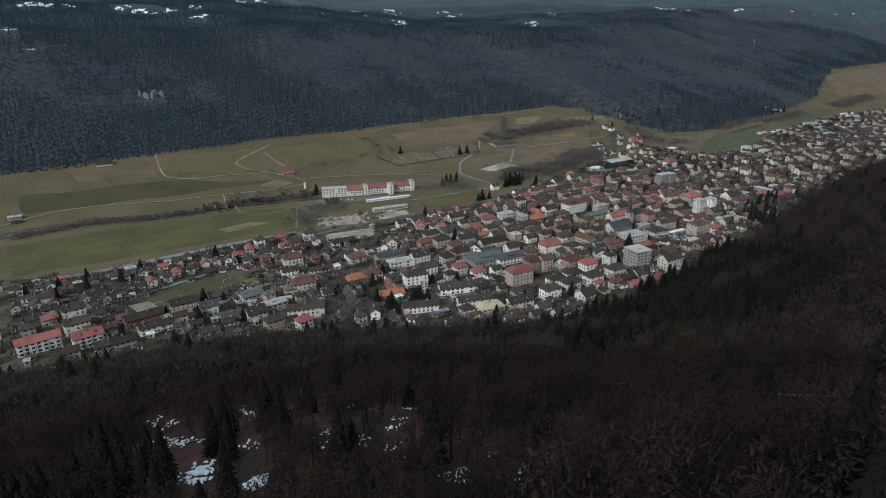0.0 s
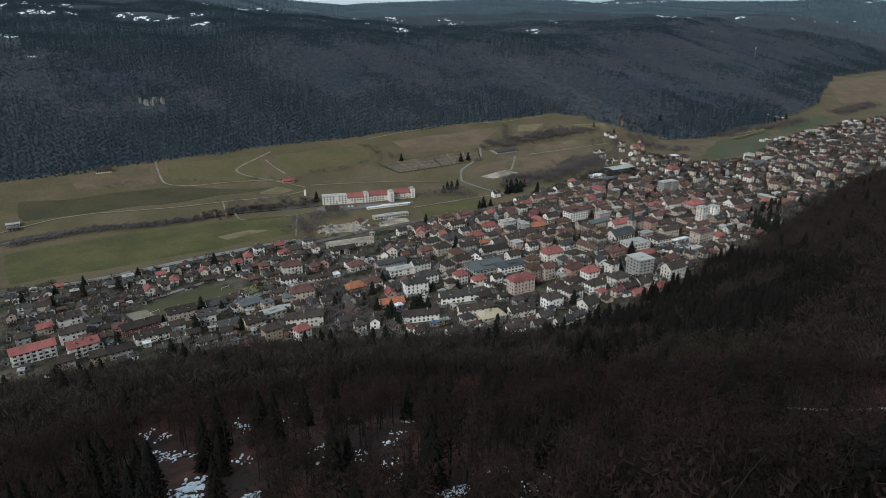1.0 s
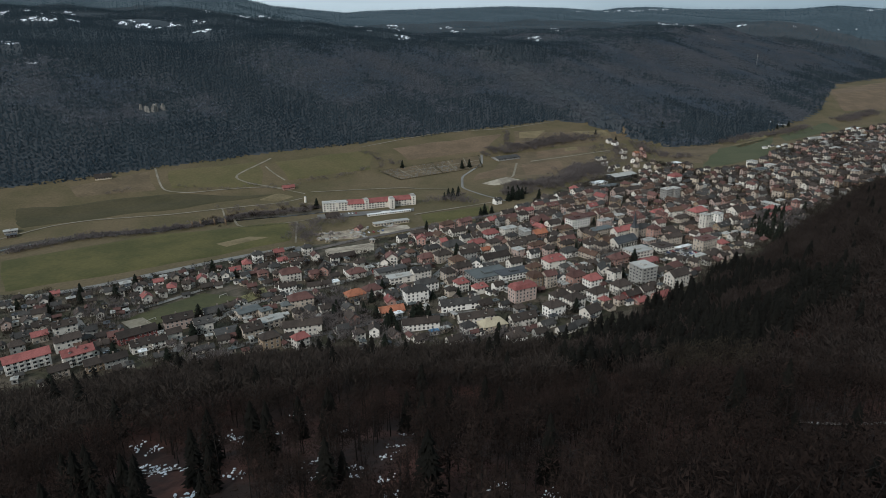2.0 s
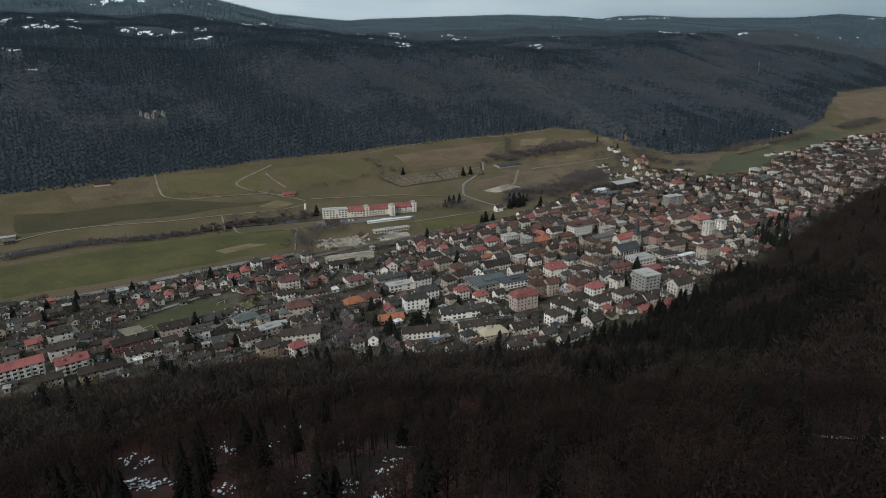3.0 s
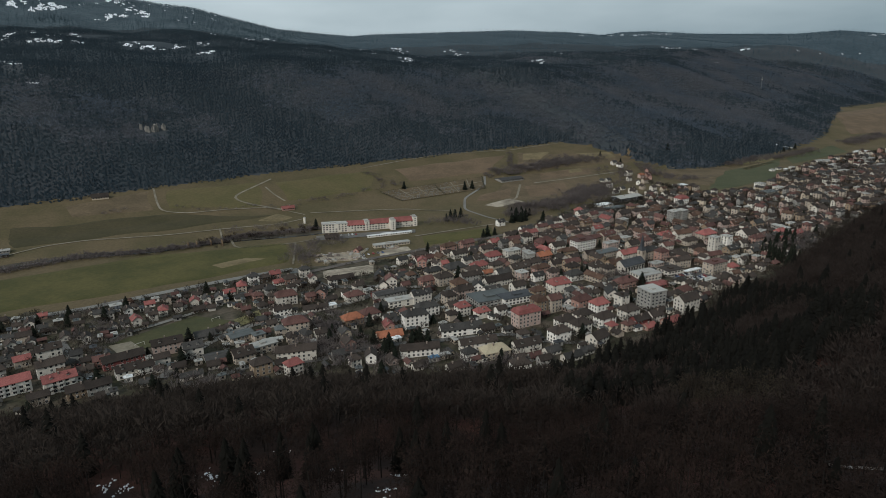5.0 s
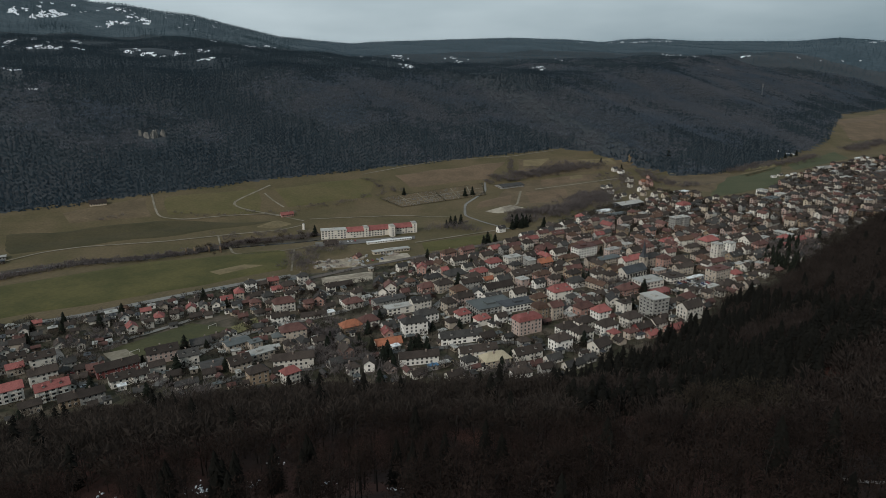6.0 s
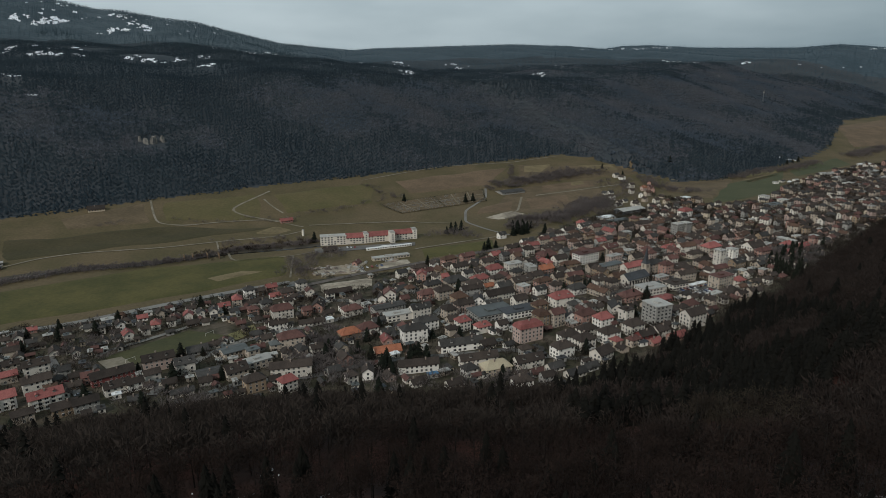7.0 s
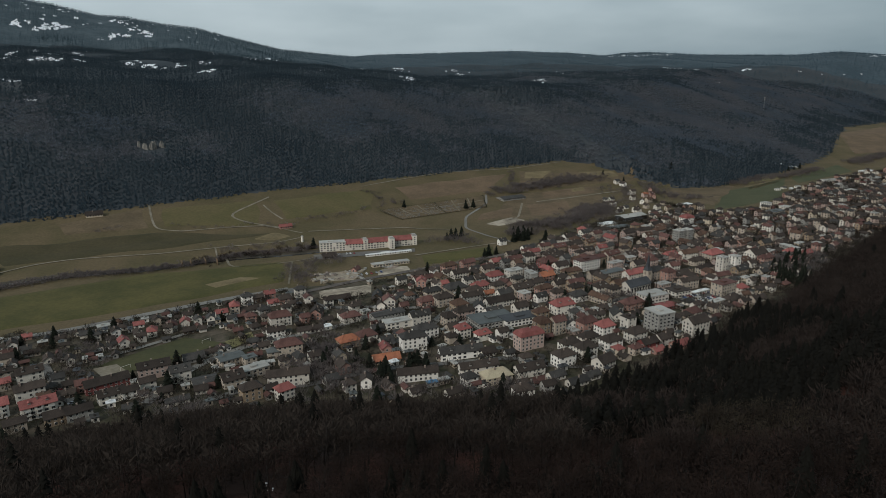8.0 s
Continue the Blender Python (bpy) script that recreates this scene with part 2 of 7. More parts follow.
WATER = material("dark_river_water", (0.012, 0.014, 0.012), 0.15, 0.2, 0.3, 0.05)
# floor of the far woods, tinted with the same painted haze
FAR_FLOOR = material("hazed_forest_floor", (0.034, 0.042, 0.048), 0.95, 0.15, 0.1, 0.01, second=(0.044, 0.049, 0.054))
BARK = material("bark", (0.026, 0.021, 0.018), 0.95, 0.25, 1.5, 0.2, random_hue=0.2)
# one twig in three tones: the slope's lighter and darker zones put into colour
LOWER_TWIG = foliage("lighter_bare_twigs", (0.064, 0.0505, 0.042), 0.1, second=(0.042, 0.0325, 0.027), patch=0.07, spread=0.1, through=0.4)
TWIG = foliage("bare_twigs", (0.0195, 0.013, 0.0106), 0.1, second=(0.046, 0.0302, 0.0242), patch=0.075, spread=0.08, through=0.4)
HILL_TWIG = foliage("mid_tone_bare_twigs", (0.033, 0.0245, 0.0208), 0.1, second=(0.056, 0.0425, 0.0362), patch=0.06, spread=0.08, through=0.4)
PALE_TWIG = foliage("pale_larch_twigs", (0.068, 0.054, 0.038), 0.15, second=(0.036, 0.027, 0.02), patch=0.12, spread=0.15, through=0.4)
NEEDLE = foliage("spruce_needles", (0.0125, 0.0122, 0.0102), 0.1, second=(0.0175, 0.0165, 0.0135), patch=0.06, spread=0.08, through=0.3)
# far crowns: the haze of distance is put into their bluish base colours
FAR_TWIG = foliage("hazed_bare_crowns", (0.118, 0.145, 0.18), 0.12, second=(0.165, 0.168, 0.188), patch=0.008, spread=0.1, through=0.45)
FAR_NEEDLE = foliage("hazed_spruce", (0.04, 0.0575, 0.071), 0.12, second=(0.054, 0.073, 0.086), patch=0.008, spread=0.12, through=0.45)
MOUNTAIN_NEEDLE = foliage("hazed_mountain_spruce", (0.05, 0.078, 0.093), 0.15, second=(0.072, 0.103, 0.12), patch=0.01, spread=0.15, through=0.45)
SKYLINE_NEEDLE = foliage("hazed_skyline_spruce", (0.066, 0.102, 0.126), 0.3, second=(0.082, 0.12, 0.146), patch=0.01, spread=0.15, through=0.45)
THICKET = foliage("leafless_thicket_twigs", (0.2, 0.168, 0.156), 0.15, second=(0.15, 0.126, 0.12), spread=0.15, through=0.45)
GREENFIELD = material("green_winter_field", (0.054, 0.06, 0.027), 0.95, 0.16, 0.3, 0.015, 0.03, second=(0.07, 0.071, 0.034))
VALLEY_NEEDLE = foliage("garden_spruce_needles", (0.018, 0.022, 0.016), second=(0.025, 0.028, 0.02), through=0.3)
HEDGE = foliage("bare_hedge_twigs", (0.075, 0.062, 0.049), through=0.45)

# ---- building helpers ----


def mesh_of(name, verts, faces, mats, index=None, flat=True):
    me = bpy.data.meshes.new(name)
    me.from_pydata([tuple(v) for v in verts], [], faces)
    for m in mats if isinstance(mats, (list, tuple)) else [mats]:
        me.materials.append(m)
    if index is not None:
        me.polygons.foreach_set("material_index", np.asarray(index, dtype=np.int32))
    me.update()
    return me


def triangles(name, verts, tris, mats, index=None):
    """A large mesh straight from arrays."""
    verts, tris = np.asarray(verts, np.float32), np.asarray(tris, np.int32)
    me = bpy.data.meshes.new(name)
    me.vertices.add(len(verts))
    me.vertices.foreach_set("co", verts.ravel())
    me.loops.add(tris.size)
    me.loops.foreach_set("vertex_index", tris.ravel())
    me.polygons.add(len(tris))
    me.polygons.foreach_set("loop_start", np.arange(len(tris), dtype=np.int32) * tris.shape[1])
    for m in mats if isinstance(mats, (list, tuple)) else [mats]:
        me.materials.append(m)
    if index is not None:
        me.polygons.foreach_set("material_index", np.asarray(index, np.int32))
    me.update(calc_edges=True)
    return me


def part(name, me, parent, label="", m=None):
    ob = new(name, me)
    ob.parent = parent
    if m is not None:
        ob.matrix_basis = m
    if label:
        tagged(ob, label)
    return ob


def thing(name, m, label, category, group=""):
    ob = new(name)
    ob.empty_display_size = 1
    ob.matrix_basis = m
    return tagged(ob, label, category, group)


def ground(x, y):
    return float(height(x, y))


def box(x0, y0, z0, x1, y1, z1):
    v = [(x0, y0, z0), (x1, y0, z0), (x1, y1, z0), (x0, y1, z0), (x0, y0, z1), (x1, y0, z1), (x1, y1, z1), (x0, y1, z1)]
    f = [(3, 2, 1, 0), (4, 5, 6, 7), (0, 1, 5, 4), (1, 2, 6, 5), (2, 3, 7, 6), (3, 0, 4, 7)]
    return v, f


def joined(*pieces):
    v, f = [], []
    for pv, pf in pieces:
        k = len(v)
        v += pv
        f += [tuple(i + k for i in q) for q in pf]
    return v, f


# ---- ground ----
def axis(*spans):
    out = []
    for a, b, step in spans:
        out += list(np.arange(a, b, step))
    return np.array(out + [spans[-1][1]], float)


gx = axis((-4900, -1500, 170), (-1500, -700, 40), (-700, 900, 11), (900, 1900, 20), (1900, 4900, 150))
gy = axis((-1600, -100, 125), (-100, 1450, 10), (1450, 2400, 25), (2400, 4900, 60))
X, Y = np.meshgrid(gx, gy)
Z = height(X, Y)
nx, ny = len(gx), len(gy)
ids = np.arange(nx * ny).reshape(ny, nx)
quads = np.stack([ids[:-1, :-1], ids[:-1, 1:], ids[1:, 1:], ids[1:, :-1]], -1).reshape(-1, 4)
CXm, CYm = (X[:-1, :-1] + X[1:, 1:]).ravel() / 2, (Y[:-1, :-1] + Y[1:, 1:]).ravel() / 2
S_, N_ = along(CXm, CYm)
R_ = np.hypot(CXm, CYm)
D2 = N_ - far_foot(S_)
cover_index = np.zeros(len(quads), int)
cover_index[(N_ > near_foot(S_)) & (N_ < town_top(S_) + 6) & (R_ < 2600)] = 2
cover_index[N_ < near_foot(S_)] = 1
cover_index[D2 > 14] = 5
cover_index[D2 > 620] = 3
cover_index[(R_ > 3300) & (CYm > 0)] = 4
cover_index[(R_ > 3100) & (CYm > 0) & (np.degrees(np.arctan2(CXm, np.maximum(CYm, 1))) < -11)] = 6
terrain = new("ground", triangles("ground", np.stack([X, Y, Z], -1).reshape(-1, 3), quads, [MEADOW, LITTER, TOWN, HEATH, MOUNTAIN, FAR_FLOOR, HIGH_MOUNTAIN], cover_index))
terrain.data.polygons.foreach_set("use_smooth", np.ones(len(quads), bool))
tagged(terrain, "valley floor of winter meadow between wooded hills", "ground", kind="structure")


def patch(name, a, b, c, d, mat, label, category="field", lift=0.35, wobble=0.0, kind="structure"):
    """Four corners, in order round the patch, draped over the ground."""
    k = max(4, int(max(math.dist(a, b), math.dist(b, c)) / 12))
    u, v = np.meshgrid(np.linspace(0, 1, k + 1), np.linspace(0, 1, k + 1))
    px = a[0] * (1 - u) * (1 - v) + b[0] * u * (1 - v) + c[0] * u * v + d[0] * (1 - u) * v
    py = a[1] * (1 - u) * (1 - v) + b[1] * u * (1 - v) + c[1] * u * v + d[1] * (1 - u) * v
    if wobble:
        px = px + wobble * np.sin(py / 17 + 1) * np.sin(px / 23)
        py = py + wobble * np.sin(px / 19) * np.sin(py / 29 + 2)
    pz = height(px, py) + lift
    if wobble:
        for rim in (pz[0], pz[-1], pz[:, 0], pz[:, -1]):
            rim -= lift + 0.7
    ids = np.arange((k + 1) ** 2).reshape(k + 1, k + 1)
    q = np.stack([ids[:-1, :-1], ids[:-1, 1:], ids[1:, 1:], ids[1:, :-1]], -1).reshape(-1, 4)
    return tagged(new(name, triangles(name, np.stack([px, py, pz], -1).reshape(-1, 3), q, mat)), label, category, kind=kind)


def ribbon(name, width, mat, label, *points, category="road", lift=0.5, kind="structure"):
    """A road, track or line of even width along its points, draped over the ground."""
    pts = []
    for (x0, y0), (x1, y1) in zip(points, points[1:]):
        k = max(1, int(math.hypot(x1 - x0, y1 - y0) / 8))
        pts += [(x0 + (x1 - x0) * i / k, y0 + (y1 - y0) * i / k) for i in range(k)]
    pts = np.array(pts + [points[-1]], float)
    for _ in range(2):
        pts[1:-1] = (pts[:-2] + 2 * pts[1:-1] + pts[2:]) / 4
    side = np.gradient(pts, axis=0)
    side = np.stack([-side[:, 1], side[:, 0]], -1) / np.hypot(side[:, 0], side[:, 1])[:, None] * width / 2
    rows = [pts - side, pts, pts + side]
    v = np.concatenate([np.column_stack([p, height(p[:, 0], p[:, 1]) + lift]) for p in rows])
    k = len(pts)
    i = np.arange(k - 1)
    q = np.concatenate([np.stack([i + j * k, i + 1 + j * k, i + 1 + (j + 1) * k, i + (j + 1) * k], -1) for j in (0, 1)])
    return tagged(new(name, triangles(name, v, q[:, ::-1], mat)), label, category, kind=kind)


# ---- fields, roads and tracks ----
patch("field", (-441.9, 634.9), (-311.8, 727.0), (-249.6, 607.7), (-377.8, 538.8), PASTURE, "broad green pasture beside the river", "field", 0.35, 3)
patch("field", (-330.0, 719.0), (-170.8, 769.2), (-155.4, 686.4), (-270.0, 597.0), PASTURE, "broad green pasture beside the road", "field", 0.5, 3)
patch("field", (-252.5, 673.5), (-208.0, 708.1), (-164.0, 712.2), (-231.7, 646.1), DRYGRASS2, "paler mown strip in the green pasture", "field", 0.6, 3)
patch("field", (-518.0, 783.8), (-365.1, 865.6), (-200.0, 893.0), (-480.3, 721.8), MEADOW2, "olive meadow below the woods", "field", 0.35, 5)
patch("field", (-395.2, 947.6), (-273.9, 1015.5), (-233.4, 914.0), (-364.6, 877.5), PASTURE2, "olive meadow between gravel tracks", "field", 0.35, 4)
patch("field", (-485.5, 859.2), (-404.8, 952.0), (-368.6, 876.6), (-463.4, 829.8), STUBBLE2, "straw-coloured slope below the woods", "field", 0.35, 4)
patch("field", (-258.9, 1008.9), (-117.8, 1115.1), (-97.6, 1012.5), (-221.1, 938.1), PASTURE2, "green meadow along the forest edge", "field", 0.35, 4)
patch("field", (-90.3, 1116.3), (113.8, 1261.5), (75.3, 1141.0), (-55.6, 1063.5), STUBBLE, "brown ploughed field at the forest edge", "field", 0.35, 3)
patch("field", (123.7, 1273.8), (347.7, 1322.7), (358.7, 1285.5), (112.3, 1149.3), STUBBLE2, "brown slope below the forest edge", "field", 0.2, 3)
patch("field", (133.3, 1265.8), (202.0, 1310.9), (177.5, 1233.0), (128.7, 1219.8), DRYGRASS2, "pale olive meadow at the forest edge", "field", 0.35, 3)
patch("field", (205.7, 1188.6), (245.6, 1218.1), (249.4, 1187.4), (202.3, 1156.6), DRYGRASS2, "pale worn strip in the brown field", "field", 0.6, 3)
patch("field", (1083.8, 1943.7), (1461.9, 2230.8), (1142.8, 1732.4), (965.4, 1657.2), STUBBLE, "brown field on the far valley side", "field", 0.6, 3)
patch("field", (382.1, 1223.2), (532.4, 1271.6), (423.9, 1090.7), (361.5, 1139.9), STUBBLE2, "brown slope at the wood's edge", "field", 0.6, 5)
patch("field", (558.2, 1303.7), (657.2, 1379.0), (646.5, 1346.3), (558.6, 1289.3), DRYGRASS, "pale bank of dry grass at the wood's edge", "field", 0.7, 2)
patch("field", (110.5, 1143.9), (277.2, 1237.1), (236.2, 990.2), (46.2, 975.2), STUBBLE2, "dry brown slope above the farm lane", "field", 0.2, 4)
patch("field", (150.3, 1160.0), (263.6, 1220.4), (265.6, 1182.5), (148.6, 1108.6), STUBBLE, "straw-coloured field on the slope", "field", 0.35, 3)
patch("field", (237.3, 1303.2), (325.2, 1336.2), (327.8, 1299.1), (259.7, 1252.6), DRYGRASS2, "straw-coloured field above the farm track", "field", 0.35, 3)
patch("field", (47.9, 1011.5), (110.8, 1078.6), (99.5, 997.0), (34.0, 973.8), STUBBLE, "dry brown field below the cemetery", "field", 0.35, 2)
patch("field", (118.0, 1079.6), (201.6, 1123.0), (193.1, 1024.5), (113.9, 1000.1), STUBBLE, "dry brown field beside the gravel yard", "field", 0.35, 2)
patch("field", (-34.9, 784.3), (64.0, 831.6), (61.6, 780.9), (-26.6, 736.3), PASTURE, "narrow green meadow beside the railway", "field", 0.35, 1)
patch("field", (-224.1, 900.5), (-183.1, 875.1), (-206.0, 853.7), (-254.5, 848.5), DRYGRASS2, "dry bank beside the factory", "field", 0.35, 2)
patch("field", (387.3, 1021.8), (487.7, 1213.0), (669.6, 1370.6), (545.2, 1123.5), GREENFIELD, "bright green field beyond the town", "field", 0.35, 3)
patch("field", (665.4, 1354.5), (859.8, 1526.8), (848.9, 1451.9), (647.9, 1285.1), GREENFIELD, "bright green field beyond the town", "field", 0.35, 3)
patch("field", (1050.1, 1895.7), (1331.2, 2072.1), (1180.2, 1828.9), (977.2, 1680.5), STUBBLE2, "straw-coloured field on the far valley side", "field", 0.35, 3)
patch("field", (530.1, 1255.3), (638.9, 1345.4), (639.7, 1323.5), (521.2, 1209.6), DRYGRASS2, "rough dry grass at the wood's edge", "field", 0.35, 2)
patch("field", (357.3, 1195.2), (457.4, 1226.0), (418.8, 1066.7), (381.9, 1106.2), STUBBLE2, "rough dry grass at the wood's edge", "field", 0.35, 3)
patch("sports_field", (-240.0, 478.6), (-199.8, 531.4), (-163.8, 517.9), (-213.3, 464.8), TURF, "level sports field of short turf", "sports field", 0.5, 0)
patch("yard", (-240.7, 472.3), (-227.8, 480.1), (-209.5, 462.6), (-222.9, 453.5), GRAVEL, "bare gravelled yard beside the sports field", "yard", 0.55, 0)
patch("field", (-165.5, 520.4), (-151.5, 541.7), (-143.6, 525.5), (-156.0, 506.5), DRYGRASS, "straw-coloured garden plot", "field", 0.5, 0)
patch("yard", (-141.1, 714.9), (-84.9, 734.1), (-75.1, 683.6), (-133.4, 675.7), YARD, "pale gravel of a demolition site", "yard", 0.5, 2)
patch("yard", (-129.6, 654.2), (-65.0, 678.6), (-61.0, 638.2), (-118.3, 617.7), YARD, "pale gravel of a demolition site", "yard", 0.55, 2)
patch("yard", (-77.8, 724.5), (-36.1, 750.1), (-30.1, 726.6), (-72.4, 685.5), YARD, "pale gravel of a demolition site", "yard", 0.6, 2)
patch("yard", (45.2, 952.4), (98.0, 1008.2), (122.1, 978.4), (71.7, 935.1), YARD, "pale gravel ground of a storage yard", "yard", 0.5, 2)
patch("square", (203.1, 605.9), (240.0, 630.1), (241.2, 602.9), (204.8, 580.6), ASPHALT, "asphalt square beside the flat-roofed hall", "square", 0.5, 0)
patch("yard", (-151.6, 791.5), (-36.3, 817.6), (-35.6, 800.6), (-146.4, 770.3), ASPHALT, "factory forecourt of asphalt", "yard", 0.5, 0)
ribbon("river_bank", 17, UNDERGROWTH, "overgrown river bank, darkened below the thicket", (-466.3, 646.6), (-452.4, 676.7), (-392.3, 716.1), (-316.7, 738.7), (-275.0, 762.7), (-235.9, 783.4), (-173.6, 801.0), (-129.0, 817.8), category="bank", lift=0.15)
ribbon("river", 4, WATER, "dark narrow river winding through the meadows", (-465.0, 644.7), (-451.4, 675.2), (-391.5, 714.5), (-313.8, 731.6), (-273.3, 757.7), (-233.6, 775.4), (-171.9, 792.7), (-128.1, 812.0), category="river", lift=0.25)
ribbon("road", 9, ROADGREY, "pale country road along the pasture", (-368.0, 517.4), (-355.2, 525.3), (-302.0, 553.7), (-247.7, 596.5), (-192.8, 635.3), (-149.7, 660.6), category="road", lift=0.5)
ribbon("road", 7, ASPHALT, "asphalt street at the edge of the town", (-149.7, 660.6), (-130.9, 636.4), (-111.6, 603.5), (-74.8, 596.0), (-44.9, 603.9), (-25.4, 628.6), (6.6, 639.2), category="road", lift=0.5)
ribbon("railway", 8, BALLAST, "double railway line on brown ballast", (-133.2, 647.8), (-85.7, 686.5), (-29.1, 722.3), (60.1, 778.3), (149.1, 841.1), (239.7, 922.5), category="railway", lift=0.5)
ribbon("road", 6, ASPHALT, "asphalt street between apartment blocks", (-283.6, 486.3), (-258.0, 454.3), (-231.6, 425.9), (-200.8, 396.5), category="road", lift=0.5)
ribbon("road", 5, ROADGREY, "pale lane beside the sports field", (-260.2, 477.5), (-235.3, 500.4), (-217.6, 521.0), (-203.7, 538.2), (-185.8, 562.0), category="road", lift=0.5)
ribbon("road", 7, ROADGREY, "pale curving street through the lower town", (-179.9, 417.5), (-176.6, 447.4), (-170.5, 474.9), (-153.7, 501.7), (-132.9, 522.3), (-104.2, 536.1), (-79.3, 555.2), (-49.0, 591.0), (-14.0, 596.7), category="road", lift=0.5)
ribbon("road", 7, ROADGREY, "street curving uphill between the houses", (-38.4, 512.8), (-19.3, 530.8), (-6.1, 562.0), (6.2, 595.3), (27.9, 632.0), (62.8, 664.2), category="road", lift=0.5)
ribbon("road", 6, ASPHALT, "street below the wooded slope", (-146.7, 415.9), (-126.9, 435.6), (-86.0, 438.9), (-57.9, 456.4), (-34.9, 465.2), (5.0, 471.3), (48.3, 480.6), (68.4, 463.5), (99.3, 459.7), category="road", lift=0.5)
ribbon("road", 7, ASPHALT, "main street of the town", (-14.0, 596.7), (37.3, 609.9), (97.4, 671.7), (146.1, 689.1), (221.5, 729.4), (316.3, 802.4), (416.1, 874.1), (550.2, 1003.1), (728.8, 1175.0), category="road", lift=0.5)
ribbon("road", 6, ASPHALT, "street beside the church", (76.9, 524.4), (123.6, 578.7), (153.1, 609.8), (215.1, 651.7), (269.0, 678.5), (321.0, 720.1), category="road", lift=0.5)
ribbon("path", 2.6, GRAVEL, "gravel farm track across the meadows", (-479.2, 691.7), (-470.3, 705.7), (-443.6, 743.2), (-410.9, 765.1), (-325.5, 793.4), (-267.8, 822.5), (-204.9, 849.2), (-181.2, 872.9), category="track", lift=0.5)
ribbon("path", 2.6, GRAVEL, "gravel farm track across the meadows", (-409.0, 956.7), (-384.4, 905.9), (-365.9, 873.2), (-333.7, 872.3), (-290.0, 895.6), (-235.3, 915.7), (-184.5, 889.7), category="track", lift=0.5)
ribbon("path", 3.2, GRAVEL, "gravel farm track bending on the slope", (-261.4, 1026.2), (-276.6, 987.4), (-288.9, 958.5), (-293.8, 937.1), (-267.2, 921.4), (-219.1, 911.5), category="track", lift=0.5)
ribbon("path", 2.6, GRAVEL, "gravel farm track on the slope", (-261.2, 991.1), (-242.8, 964.6), (-222.0, 942.2), category="track", lift=0.5)
ribbon("path", 2.6, GRAVEL, "gravel lane to the river bridge", (-253.2, 792.3), (-231.1, 740.9), (-200.5, 748.7), (-168.5, 761.5), (-140.6, 785.5), category="track", lift=0.5)
ribbon("path", 2.0, GRAVEL, "gravel lane from the wood pile", (-274.5, 821.8), (-256.3, 776.8), category="track", lift=0.5)
ribbon("path", 2.0, GRAVEL, "gravel path at the field's corner", (-169.2, 761.5), (-162.2, 723.2), (-153.2, 676.3), category="track", lift=0.5)
ribbon("road", 3.6, ROADGREY, "lane round the cemetery", (63.8, 1120.6), (62.1, 1072.4), (28.0, 993.8), (26.3, 927.3), (52.9, 879.8), (79.2, 845.8), category="road", lift=0.5)
ribbon("path", 3.2, GRAVEL, "gravel lane along the green meadow", (-34.9, 784.3), (8.2, 809.1), (64.7, 840.6), category="track", lift=0.5)
ribbon("path", 3.2, GRAVEL, "gravel lane to the storage yard", (118.4, 1083.1), (103.6, 996.7), (82.6, 973.3), category="track", lift=0.5)
ribbon("path", 3.9, GRAVEL, "gravel farm lane to the hamlet", (142.6, 1096.9), (198.2, 1130.0), (268.8, 1174.8), (320.7, 1206.8), category="track", lift=0.5)
ribbon("path", 2.6, GRAVEL, "gravel lane above the factory", (-178.6, 897.9), (-113.2, 915.6), (-52.8, 930.3), (9.2, 921.2), category="track", lift=0.5)
ribbon("path", 2.6, GRAVEL, "track along the forest edge", (-135.6, 1110.5), (-8.2, 1227.9), (117.8, 1284.2), (219.3, 1361.0), category="track", lift=0.5)
ribbon("path", 2.6, GRAVEL, "track along the forest edge", (356.0, 1271.4), (383.5, 1250.6), (414.3, 1234.1), category="track", lift=0.5)
ribbon("path", 3.9, GRAVEL, "lane on the far valley side", (977.2, 1680.5), (1078.8, 1784.2), (1218.1, 1890.4), category="track", lift=0.5)
ribbon("forest_road", 2.4, TRACKSNOW, "snowy forest road on the near slope", (106.0, 197.7), (108.3, 195.5), (111.8, 193.4), (116.3, 191.7), (121.0, 190.5), (127.8, 189.8), (132.8, 189.3), (139.1, 188.6), (148.1, 188.3), category="track", lift=0.4)
ribbon("forest_road", 1.3, TRACKSNOW, "snowy forest path on the near slope", (-102.1, 197.2), (-96.0, 197.7), (-89.9, 197.5), (-83.9, 197.2), (-77.6, 196.3), category="track", lift=0.4)

# ---- houses ----
def window_mesh(name, w, h):
    """A framed sash: reveal, frame proud of the wall, two panes set back."""
    v, f, mi = [], [], []
    for k, (a, b, c, d, y0, y1) in enumerate([(-w / 2 - 0.12, -h / 2 - 0.12, w / 2 + 0.12, h / 2 + 0.12, -0.05, 0.02),
                                              (-w / 2, -h / 2, -0.04, h / 2, -0.06, -0.02), (0.04, -h / 2, w / 2, h / 2, -0.06, -0.02)]):
        bv, bf = box(a, y0, b, c, y1, d)
        n = len(v)
        v += bv
        f += [tuple(i + n for i in q) for q in bf]
        mi += [0 if k == 0 else 1] * 6
    return mesh_of(name, v, f, [FRAME, GLASS], mi)


